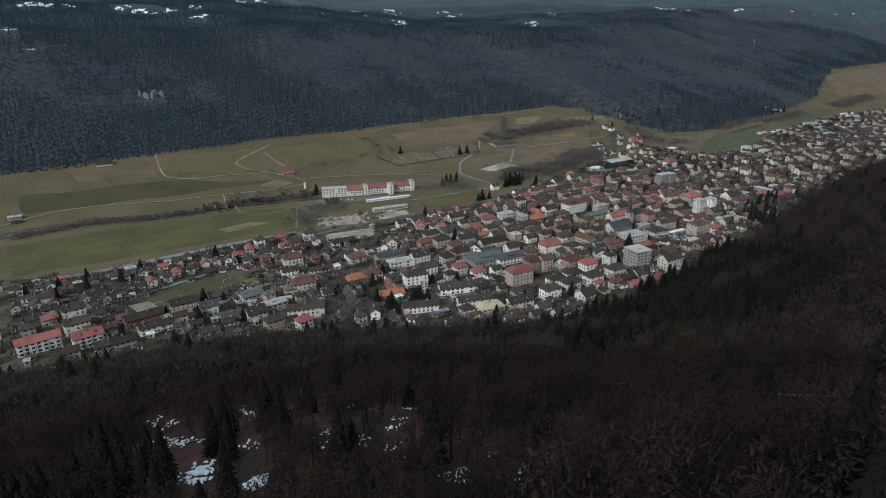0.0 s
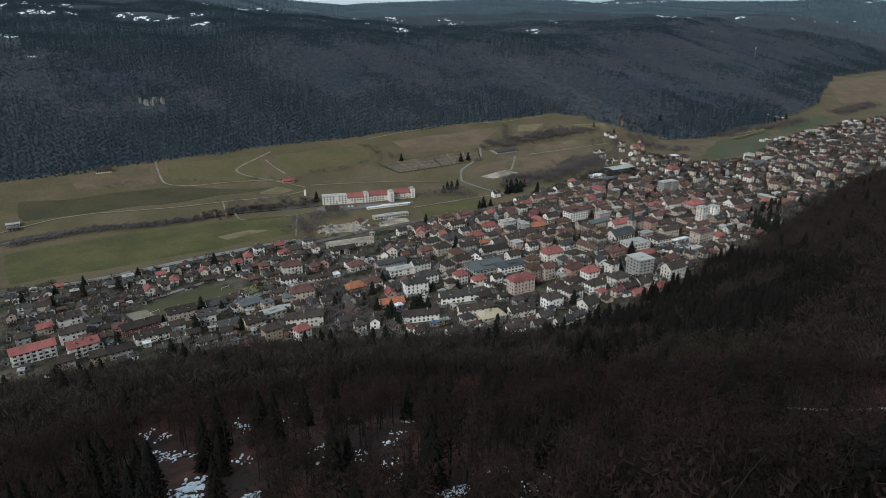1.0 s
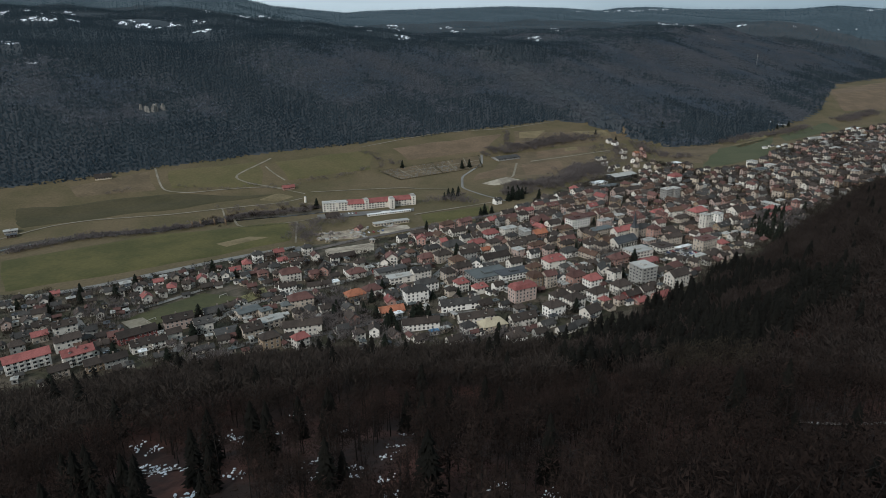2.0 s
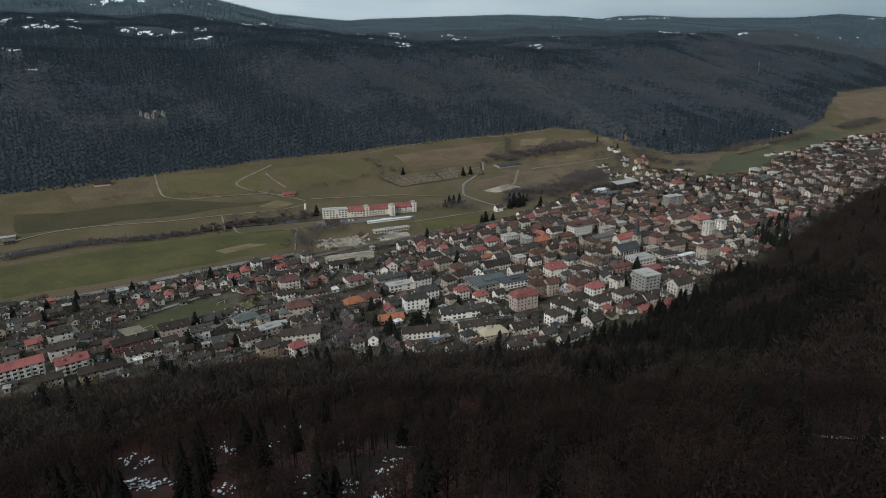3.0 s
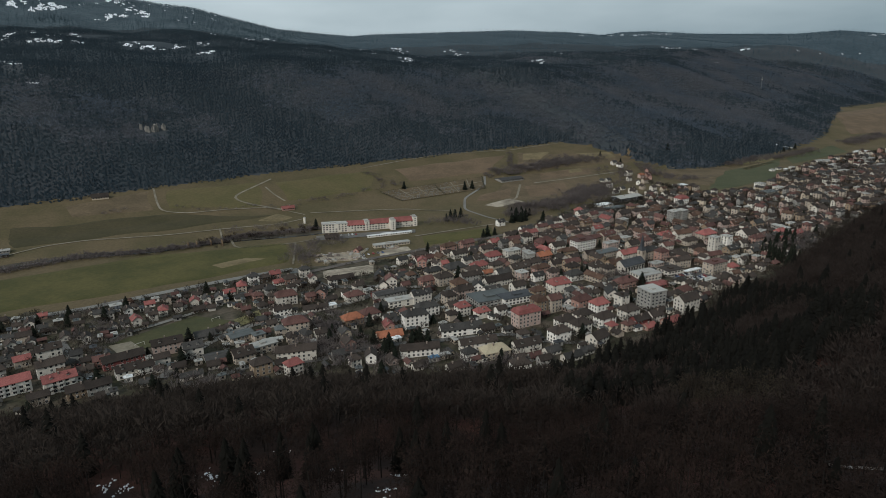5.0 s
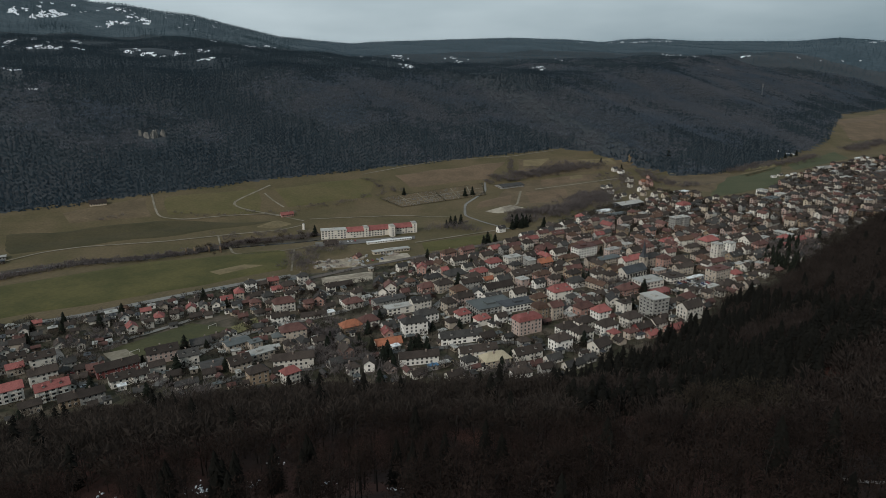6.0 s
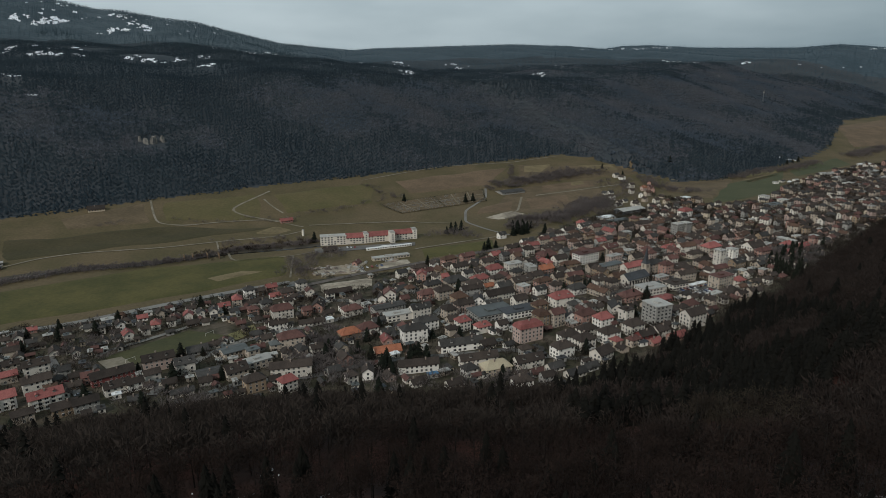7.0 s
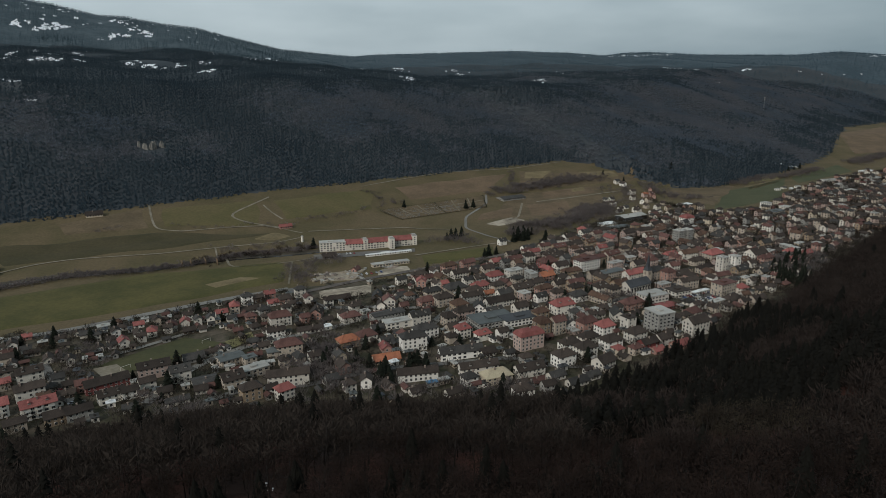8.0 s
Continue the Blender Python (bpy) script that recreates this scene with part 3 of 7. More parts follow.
WINDOW = window_mesh("window", 1.25, 1.5)
WIDE_WINDOW = window_mesh("window", 1.9, 1.4)
CHIMNEY_MESH = mesh_of("chimney", *joined(box(-0.4, -0.4, -1.2, 0.4, 0.4, 1.3), box(-0.5, -0.5, 1.3, 0.5, 0.5, 1.5)), CHIMNEY)
dv, df = joined(box(-1.1, -2.2, -0.9, 1.1, 0.6, 0.7), ([(-1.35, -2.5, 0.65), (1.35, -2.5, 0.65), (0, -2.5, 1.6), (-1.35, 0.9, 0.65), (1.35, 0.9, 0.65), (0, 0.9, 1.6)],
                [(0, 1, 2), (3, 5, 4), (1, 4, 5, 2), (0, 2, 5, 3), (0, 3, 4, 1)]))
PLACED = []
made_meshes = {}


def roof_shape(kind, L, W, eave, pitch, over=0.7, thick=0.28):
    """Vertices and faces of a roof over L x W, with its thickness and eaves, and the height of its ridge."""
    l, w = L / 2 + over, W / 2 + over
    if kind == "flat":
        return joined(box(-l + 0.25, -w + 0.25, eave, l - 0.25, w - 0.25, eave + 0.45), box(-L * 0.18, -W * 0.2, eave + 0.44, L * 0.05, W * 0.12, eave + 1.7)) + (eave + 0.45,)
    low, ridge = eave - over * pitch, eave + W / 2 * pitch
    r = L / 2 + over if kind == "gable" else max(L / 2 - W / 2 * (0.55 if kind == "half" else 0.85), 0.4)
    if kind == "mansard":
        l1, w1, mid = L / 2 - 1.1, W / 2 - 1.1, eave + 2.8
        r, ridge = max(l1 - w1, 0.4), eave + 2.8 + w1 * 0.42
        top = [(-l, -w, eave), (l, -w, eave), (l, w, eave), (-l, w, eave), (-l1, -w1, mid), (l1, -w1, mid), (l1, w1, mid), (-l1, w1, mid), (-r, 0, ridge), (r, 0, ridge)]
        faces = [(0, 1, 5, 4), (1, 2, 6, 5), (2, 3, 7, 6), (3, 0, 4, 7), (4, 5, 9, 8), (5, 6, 9), (6, 7, 8, 9), (7, 4, 8), (3, 2, 1, 0)]
        return top, faces, ridge
    top = [(-l, -w, low), (l, -w, low), (l, w, low), (-l, w, low), (-r, 0, ridge), (r, 0, ridge)]
    faces = [(0, 1, 5, 4), (2, 3, 4, 5), (1, 2, 5), (3, 0, 4)]
    if kind == "gable":
        faces = faces[:2]
    v = [(x, y, z + thick) for x, y, z in top] + top
    f = faces + [tuple(i + 6 for i in reversed(q)) for q in faces]
    rim = [(0, 1), (1, 5), (5, 2), (2, 3), (3, 4), (4, 0)] if kind == "gable" else [(0, 1), (1, 2), (2, 3), (3, 0)]
    f += [(b, a, a + 6, b + 6) for a, b in rim]
    return v, f, ridge


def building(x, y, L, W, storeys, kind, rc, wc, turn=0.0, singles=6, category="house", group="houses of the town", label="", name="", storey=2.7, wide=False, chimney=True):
    """A house on the ground at x, y, its ridge turned from the valley's line by turn degrees."""
    rot = 31 + turn
    if not name:
        name = category if category != "house" else "apartment_house" if storeys >= 3 and L >= 14 else "cottage" if storeys == 1 else "town_house" if storeys >= 3 else "house"
        name = name.replace(" ", "_")
    z = min(ground(x + a, y + b) for a, b in ((0, 0), (W / 3, 0), (-W / 3, 0), (0, -W / 3)))
    rng = random.Random(int(x * 13 + y * 7 + L))
    eave = storeys * storey + 0.4
    pitch = {"gable": 0.74, "hip": 0.7, "half": 0.74, "low": 0.2}.get(kind, 0.5)
    shape = "gable" if kind == "low" else kind
    size = {1: "low", 2: "two-storey", 3: "three-storey", 4: "four-storey"}.get(storeys, "tall")
    text = label or f"{size} {WALL_WORDS[wc]} {'house' if category == 'house' else category} with a {ROOF_WORDS[rc]} {'flat' if kind == 'flat' else shape} roof"
    home = thing(name, pose(x, y, z, 0, 0, rot), text, category, group)
    key = (L, W, storeys, kind, storey)
    if key not in made_meshes:
        ridge = eave + W / 2 * pitch
        if shape == "gable":
            v = [(-L / 2, -W / 2, -2.5), (L / 2, -W / 2, -2.5), (L / 2, W / 2, -2.5), (-L / 2, W / 2, -2.5), (-L / 2, -W / 2, eave), (L / 2, -W / 2, eave),
                 (L / 2, W / 2, eave), (-L / 2, W / 2, eave), (-L / 2, 0, ridge - 0.02), (L / 2, 0, ridge - 0.02)]
            f = [(0, 1, 5, 4), (2, 3, 7, 6), (1, 2, 6, 9, 5), (3, 0, 4, 8, 7), (3, 2, 1, 0)]
        else:
            v, f = box(-L / 2, -W / 2, -2.5, L / 2, W / 2, eave)
        rv, rf, top = roof_shape(shape, L, W, eave, pitch)
        made_meshes[key] = ((v, f), (rv, rf), top)
    (v, f), (rv, rf), top = made_meshes[key]
    for what, data, mats, code in (("wall", (v, f), WALL, wc), ("roof", (rv, rf), ROOF, rc)):
        if (key, what, code) not in made_meshes:
            made_meshes[key, what, code] = mesh_of(what, *data, mats[code])
        roof = part(what, made_meshes[key, what, code], home)
    if chimney and kind != "flat":
        part("chimney", CHIMNEY_MESH, roof, m=pose(rng.uniform(-0.3, 0.3) * L, rng.choice((-1, 1)) * W * 0.12, top + 0.2 - W * 0.12 * pitch))
    if kind in ("gable", "half") and storeys >= 2 and L >= 9 and rng.random() < 0.3:
        if ("dormer", rc) not in made_meshes:
            made_meshes["dormer", rc] = mesh_of("dormer", dv, df, [WALL["g"], ROOF[rc]], [0] * 6 + [1] * 5)
        for dx in ((-L / 4, L / 4) if L > 11 else (0,)):
            part("dormer", made_meshes["dormer", rc], roof, m=pose(dx, -W * 0.22, top - W * 0.22 * pitch + 0.05) @ Matrix.Scale(0.7, 4))
    # windows: single sashes go on the two camera-facing sides, the rest are joined
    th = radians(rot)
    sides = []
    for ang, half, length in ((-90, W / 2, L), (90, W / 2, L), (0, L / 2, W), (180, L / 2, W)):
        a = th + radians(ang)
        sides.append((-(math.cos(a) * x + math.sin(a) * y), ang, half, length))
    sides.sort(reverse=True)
    mesh = WIDE_WINDOW if wide else WINDOW
    places, rest = [], []
    for k, (_, ang, half, length) in enumerate(sides):
        cols = max(1, int((length - 1.2) / (3.3 if wide else 2.9)))
        for row in range(storeys):
            for c in range(cols):
                if rng.random() < 0.15:
                    continue
                m = pose(0, 0, 0, 0, 0, ang + 90) @ Matrix.Translation(((c - (cols - 1) / 2) * (length - 0.8) / cols, -half, row * storey + 1.8))
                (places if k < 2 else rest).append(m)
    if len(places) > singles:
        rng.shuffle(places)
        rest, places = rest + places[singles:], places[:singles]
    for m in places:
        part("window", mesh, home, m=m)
    if wide and storeys in (3, 4) and kind == "gable" and chimney:
        if "balcony" not in made_meshes:
            made_meshes["balcony"] = mesh_of("balcony", *joined(box(-1.6, -1.3, -1.15, 1.6, 0.05, -1.0), box(-1.6, -1.3, -1.0, 1.6, -1.22, -0.1), box(-1.6, -1.22, -1.0, -1.52, 0.05, -0.1), box(1.52, -1.22, -1.0, 1.6, 0.05, -0.1)), FRAME)
        for row in range(storeys):
            for c in range(max(2, int(L / 6))):
                cols = max(2, int(L / 6))
                part("balcony", made_meshes["balcony"], home, m=pose(0, 0, 0, 0, 0, sides[0][1] + 90) @ Matrix.Translation(((c - (cols - 1) / 2) * L / cols, -sides[0][2], row * storey + 1.8)))
    if rest:
        base = np.array([q.co[:] + (1,) for q in mesh.vertices]).T
        vs = np.concatenate([(np.array(m) @ base)[:3].T for m in rest])
        quads = np.array([q.vertices[:] for q in mesh.polygons])
        fs = np.concatenate([quads + i * base.shape[1] for i in range(len(rest))])
        ob = part("glazing", triangles("glazing", vs, fs, [FRAME, GLASS], np.tile([0] * 6 + [1] * 12, len(rest))), home)
        tagged(ob, kind="stuff")
    PLACED.append((x, y, max(L, W)))
    return home, eave, top



def far_houses(places, name="distant_houses", label="crowded houses with brown and red roofs at the far end of the town", category="houses"):
    """The houses too far off to pick apart: walls, roofs and rows of windows, as one object."""
    keys_w, keys_r = list(WALL), list(ROOF)
    mats = [WALL[k] for k in keys_w] + [ROOF[k] for k in keys_r] + [GLASS]
    V, F, I = [], [], []
    for x, y, L, W, storeys, kind, rc, wc, turn in places:
        eave, pitch = storeys * 2.7 + 0.4, 0.74
        ridge = eave + W / 2 * pitch
        m = pose(x, y, ground(x, y), 0, 0, 31 + turn)
        shape = roof_shape(kind, L, W, eave, pitch)
        bodies = [(*box(-L / 2, -W / 2, -2.5, L / 2, W / 2, eave), keys_w.index(wc)), (shape[0], shape[1], len(keys_w) + keys_r.index(rc))]
        if kind == "gable":
            bodies.append(([(-L / 2, -W / 2, eave), (-L / 2, W / 2, eave), (-L / 2, 0, ridge - 0.02), (L / 2, -W / 2, eave), (L / 2, W / 2, eave), (L / 2, 0, ridge - 0.02)], [(0, 2, 1), (3, 4, 5)], keys_w.index(wc)))
        for ang, half, length in ((-90, W / 2, L), (90, W / 2, L), (0, L / 2, W), (180, L / 2, W)):
            cols = max(1, int((length - 1) / 3.2))
            q = pose(0, 0, 0, 0, 0, ang + 90)
            for row in range(storeys):
                for c in range(cols):
                    wv, wf = box(-0.65, -0.06, -0.75, 0.65, 0.05, 0.75)
                    t = q @ Matrix.Translation(((c - (cols - 1) / 2) * (length - 0.8) / cols, -half, row * 2.7 + 1.8))
                    bodies.append(([tuple(t @ Vector(k)) for k in wv], wf, len(mats) - 1))
        for bv, bf, i in bodies:
            k = len(V)
            V += [tuple(m @ Vector(q)) for q in bv]
            F += [tuple(j + k for j in q) for q in bf]
            I += [i] * len(bf)
    return tagged(new(name, mesh_of(name, V, F, mats, I)), label, category, kind="stuff")


# ---- buildings one by one ----
building(-266.8, 399.7, 25.8, 8.4, 3, "gable", "r", "x", 8, singles=30, wide=True)
building(-237.1, 405.3, 18.2, 8.4, 3, "gable", "r", "w", 8, singles=30, wide=True)
building(-239.4, 386.4, 11, 6.2, 2, "gable", "b", "e", 8)
building(-271.3, 452.8, 15.2, 7.6, 3, "gable", "b", "w", 8, singles=24)
building(-255.6, 427.2, 16, 7.6, 3, "gable", "b", "w", 8, singles=24)
building(-283.0, 441.4, 9.7, 6.2, 2, "gable", "r", "e", 8)
building(-293.9, 441.0, 9.7, 6.2, 2, "gable", "g", "g", 8)
building(-308.3, 468.9, 7.6, 6.2, 2, "gable", "b", "w", 100)
building(-293.2, 460.0, 9.7, 6.2, 2, "gable", "b", "e", 8)
building(-321.6, 488.5, 7.6, 6.2, 1, "gable", "g", "x", 0)
building(-308.2, 484.8, 9.7, 6.2, 2, "gable", "b", "e", 0)
building(-300.5, 479.9, 6.9, 5.5, 1, "gable", "b", "x", 90)
building(-320.7, 512.0, 8.3, 6.2, 2, "gable", "b", "w", 90)
building(-308.1, 507.4, 6.9, 5.5, 1, "gable", "g", "x", 0)
building(-324.0, 534.7, 6.2, 4.8, 1, "gable", "r", "p", 0)
building(-331.0, 512.5, 5.5, 4.8, 1, "gable", "b", "x", 0)
building(-280.2, 488.4, 9.7, 6.2, 1, "gable", "b", "w", 90)
building(-259.8, 480.2, 7.6, 5.5, 2, "gable", "b", "w", 90)
building(-294.1, 528.8, 6.9, 5.5, 1, "gable", "b", "w", 0)
building(-287.8, 540.5, 5.5, 4.8, 1, "gable", "b", "w", 90)
building(-228.1, 438.7, 9.7, 6.2, 2, "gable", "m", "p", 0)
building(-215.0, 441.1, 25.8, 8.4, 2, "gable", "b", "m", 8, singles=24)
building(-203.0, 422.9, 15.2, 7.6, 2, "gable", "b", "w", 8)
building(-193.8, 427.1, 9.7, 6.2, 2, "gable", "b", "x", 8)
building(-188.8, 440.4, 9.7, 6.2, 2, "gable", "b", "w", 8)
building(-220.5, 395.5, 13.7, 7.6, 2, "gable", "b", "y", 8)
building(-211.0, 400.7, 13.7, 6.8, 2, "gable", "b", "g", 8)
building(-199.6, 414.8, 4.8, 3.4, 1, "flat", "w", "w", 0)
building(-184.9, 408.5, 8.3, 5.5, 1, "gable", "g", "w", 0)
building(-192.4, 459.3, 19.8, 8.4, 3, "gable", "b", "k", 0, singles=24)
building(-171.6, 451.3, 12.2, 8.4, 3, "gable", "g", "w", 0, singles=20)
building(-238.8, 514.3, 8.3, 6.9, 2, "gable", "r", "w", 95)
building(-247.0, 512.5, 5.5, 4.8, 1, "gable", "g", "x", 0)
building(-253.8, 508.1, 6.9, 4.8, 1, "gable", "b", "w", 90)
building(-254.3, 525.4, 6.2, 4.8, 1, "gable", "b", "w", 0)
building(-247.6, 558.5, 7.6, 5.5, 1, "gable", "r", "x", 0)
building(-239.0, 538.3, 9, 6.2, 1, "gable", "b", "x", 90)
building(-229.9, 524.6, 6.2, 4.8, 2, "gable", "b", "w", 0)
building(-227.1, 536.7, 8.3, 6.9, 2, "half", "r", "w", 80)
building(-217.7, 543.4, 6.2, 5.5, 2, "gable", "b", "w", 0)
building(-216.9, 549.8, 9, 6.9, 2, "half", "m", "w", 90)
building(-208.9, 556.4, 7.6, 6.9, 2, "gable", "r", "w", 80)
building(-200.4, 542.7, 9, 6.2, 1, "gable", "b", "t", 0)
building(-191.1, 545.4, 5.5, 4.8, 1, "gable", "b", "w", 0)
building(-200.9, 562.2, 6.9, 5.5, 2, "gable", "g", "w", 90)
building(-191.5, 565.7, 7.6, 6.2, 2, "gable", "g", "w", 80)
building(-186.4, 577.5, 9, 6.2, 2, "gable", "r", "w", 0)
building(-176.0, 570.0, 6.9, 5.5, 1, "gable", "g", "w", 0)
building(-178.7, 588.5, 9.1, 7.6, 3, "half", "r", "e", 80)
building(-168.4, 592.2, 13.7, 6.8, 1, "gable", "b", "w", 0)
building(-176.1, 615.2, 9.1, 7.6, 3, "hip", "g", "x", 0)
building(-167.9, 619.4, 9.7, 5.5, 2, "gable", "b", "t", 0)
building(-160.1, 630.8, 9, 6.9, 2, "gable", "r", "p", 0)
building(-151.8, 611.3, 9.7, 6.2, 1, "gable", "r", "x", 0)
building(-142.1, 614.9, 11, 7.6, 2, "half", "b", "p", 0)
building(-135.3, 607.0, 8.3, 5.5, 1, "gable", "b", "x", 0)
building(-132.9, 634.1, 9.1, 6.8, 3, "hip", "g", "w", 0)
building(-152.7, 584.3, 9, 6.9, 2, "hip", "g", "g", 0)
building(-159.2, 567.8, 8.3, 6.9, 2, "hip", "m", "p", 0)
building(-132.7, 558.4, 16.7, 9.9, 3, "half", "m", "w", -5, singles=20)
building(-139.3, 539.7, 5.5, 4.1, 1, "gable", "b", "w", 0)
building(-129.3, 531.0, 13.7, 6.1, 2, "gable", "b", "x", 0)
building(-161.7, 540.5, 6.9, 5.5, 1, "gable", "m", "t", 0)
building(-167.7, 494.8, 8.3, 5.5, 1, "gable", "b", "w", 0)
building(-162.8, 499.4, 6.2, 4.8, 1, "gable", "b", "w", 90)
building(-175.9, 485.3, 13.7, 8.4, 1, "gable", "g", "g", 0)
building(-135.7, 443.7, 13.7, 10.6, 2, "gable", "b", "e", 8, category="school")
building(-147.4, 478.1, 16.7, 10.6, 2, "low", "s", "e", 8, category="school")
building(-134.1, 477.3, 8.3, 6.9, 2, "flat", "s", "e", 8)
building(-125.2, 459.1, 16.7, 9.1, 2, "flat", "l", "e", 8, wide=True)
building(-111.1, 495.3, 18.2, 10.6, 3, "hip", "m", "e", -6, singles=24, category="school")
building(-120.9, 487.8, 6.9, 6.2, 2, "hip", "s", "e", -6)
building(-122.6, 472.1, 13.7, 4.6, 1, "flat", "l", "e", -6)
building(-153.9, 445.9, 15.2, 10.6, 1, "low", "g", "w", 0)
building(-117.4, 422.6, 12.2, 8.4, 3, "hip", "b", "y", 5, singles=18)
building(-96.0, 420.0, 9.9, 7.6, 3, "half", "r", "w", 10, singles=18)
building(-105.8, 427.2, 6.9, 5.5, 2, "gable", "b", "w", 0)
building(-98.9, 441.8, 25.8, 7.6, 3, "gable", "b", "w", -16, singles=30)
building(-162.7, 415.8, 8.3, 4.8, 1, "gable", "g", "w", 0)
building(-157.7, 418.9, 6.9, 4.8, 1, "gable", "g", "w", 0)
building(-185.9, 428.2, 5.5, 4.1, 1, "gable", "b", "w", 0)
building(-130.5, 777.4, 15.2, 9.1, 1, "gable", "b", "t", -10)
building(-59.5, 745.0, 41.4, 7.2, 1, "flat", "l", "c", -6, wide=True, label="roofless shell of a long low workshop,  pale walls")
building(-93.4, 720.5, 9.7, 6.2, 1, "gable", "m", "p", 40)
building(-42.9, 670.6, 9.7, 6.9, 2, "gable", "g", "w", 0)
building(-22.5, 653.8, 9.9, 8.4, 3, "gable", "r", "p", 60)
building(-8.2, 655.6, 9.7, 6.9, 2, "gable", "b", "w", 90)
building(-1.0, 653.3, 6.9, 6.2, 2, "gable", "r", "p", 0)
building(-11.7, 701.1, 8.3, 6.2, 2, "gable", "b", "x", 90)
building(1.2, 693.2, 8.3, 6.2, 2, "gable", "b", "w", 0)
building(-15.7, 601.6, 15.2, 9.1, 2, "hip", "m", "p", 0)
building(-1.4, 601.5, 15.2, 9.9, 3, "hip", "b", "e", 0, singles=18)
building(-48.3, 596.4, 10.6, 9.9, 3, "gable", "m", "w", 70)
building(-54.2, 593.6, 11, 6.9, 2, "gable", "b", "w", 60)
building(-61.4, 626.8, 13.7, 8.4, 1, "gable", "g", "t", 60)
building(-40.1, 625.8, 9.7, 6.9, 1, "gable", "g", "w", 0)
building(-77.5, 602.6, 6.9, 6.2, 1, "gable", "b", "t", 0)
building(-93.4, 620.5, 16.7, 7.6, 1, "gable", "b", "t", 0)
building(-103.6, 618.3, 9.7, 6.2, 1, "gable", "b", "t", 0)
building(-106.4, 575.5, 13.7, 9.1, 2, "gable", "b", "p", 60)
building(-113.6, 562.1, 6.9, 6.2, 2, "gable", "m", "p", 0)
building(-95.4, 561.7, 8.3, 5.5, 1, "gable", "b", "e", 0)
building(-76.4, 562.9, 15.2, 9.1, 2, "hip", "m", "w", 0)
building(-85.2, 570.9, 5.5, 5.5, 2, "hip", "b", "x", 0)
building(-56.2, 572.3, 13.7, 6.1, 1, "gable", "m", "m", 0)
building(-47.1, 567.5, 27.4, 9.9, 2, "low", "g", "g", 0)
building(-37.1, 547.9, 22.8, 9.1, 2, "flat", "l", "w", -5, wide=True)
building(-20.1, 554.8, 16.7, 7.6, 3, "gable", "g", "w", 0, singles=20)
building(-14.5, 523.2, 18.2, 9.1, 3, "hip", "g", "x", 0, singles=24)
building(-22.4, 499.0, 18.2, 9.1, 4, "hip", "g", "x", -10, singles=30)
building(-70.5, 508.2, 15.2, 9.9, 2, "hip", "o", "y", 0, singles=18)
building(-58.2, 518.7, 13.7, 9.9, 2, "hip", "m", "w", 0)
building(-42.4, 498.6, 9.7, 6.9, 1, "gable", "r", "p", 80)
building(-39.9, 477.4, 18.2, 8.4, 1, "gable", "o", "c", -10)
building(-34.1, 470.2, 5.5, 4.1, 1, "flat", "w", "w", 0)
building(-42.7, 512.9, 9.7, 7.6, 1, "gable", "g", "x", 0)
building(-51.8, 539.9, 11, 6.9, 1, "gable", "g", "g", 0)
building(-66.9, 460.5, 9.7, 7.6, 2, "gable", "b", "p", 90)
building(-72.0, 479.0, 8.3, 6.9, 2, "gable", "g", "c", 90)
building(-104.7, 539.5, 19.8, 6.1, 1, "gable", "b", "w", -10)
building(-92.7, 545.1, 6.9, 5.5, 1, "flat", "w", "w", 0)
building(-17.0, 446.8, 25.8, 7.6, 2, "gable", "b", "x", -18, singles=24)
building(-48.7, 437.3, 8.3, 6.9, 2, "gable", "b", "x", 65)
building(-7.3, 435.3, 6.2, 3.1, 1, "flat", "u", "w", -10)
building(-17.3, 423.5, 6.9, 5.5, 1, "gable", "b", "w", 0)
building(11.3, 482.4, 30.4, 8.4, 2, "gable", "g", "x", -14, wide=True, singles=24, category="school")
building(22.4, 455.4, 25.8, 7.6, 2, "gable", "b", "w", -12, singles=20)
building(33.1, 441.1, 18.2, 10.6, 2, "hip", "c", "c", -8, singles=20)
building(16.0, 438.3, 9, 7.6, 2, "hip", "g", "x", 0)
building(6.4, 422.1, 11, 6.2, 1, "gable", "b", "w", 0)
building(47.7, 419.3, 11.7, 8.3, 2, "hip", "b", "x", -10)
building(54.9, 450.3, 19.8, 8.4, 2, "gable", "b", "w", -5, singles=18)
building(68.8, 415.3, 9.7, 5.5, 1, "gable", "g", "w", 0)
building(71.3, 443.9, 11, 6.9, 1, "gable", "g", "w", 0)
building(82.8, 434.0, 13.7, 6.8, 1, "gable", "g", "w", 0)
building(93.9, 442.9, 9.7, 6.2, 1, "gable", "g", "x", 0)
building(79.7, 466.0, 13.7, 9.9, 3, "hip", "b", "x", 0, singles=22)
building(96.9, 479.2, 13.7, 9.9, 3, "hip", "b", "w", 0, singles=22)
building(117.2, 491.8, 13.7, 9.9, 3, "hip", "b", "x", 0, singles=22)
building(88.6, 494.7, 13.7, 9.1, 2, "hip", "b", "x", 0, singles=18)
building(105.1, 460.1, 13.7, 9.9, 2, "gable", "b", "w", 10, singles=18)
building(104.2, 505.9, 13.7, 9.1, 2, "hip", "b", "w", 0)
building(119.8, 481.1, 6.2, 6.2, 2, "hip", "r", "c", 0)
building(60.3, 498.3, 19.8, 9.9, 4, "mansard", "r", "k", -3, singles=30)
building(72.9, 522.9, 9.9, 9.9, 4, "mansard", "n", "y", -3, singles=20)
building(85.0, 526.7, 10.6, 8.4, 4, "gable", "m", "e", 0, singles=20)
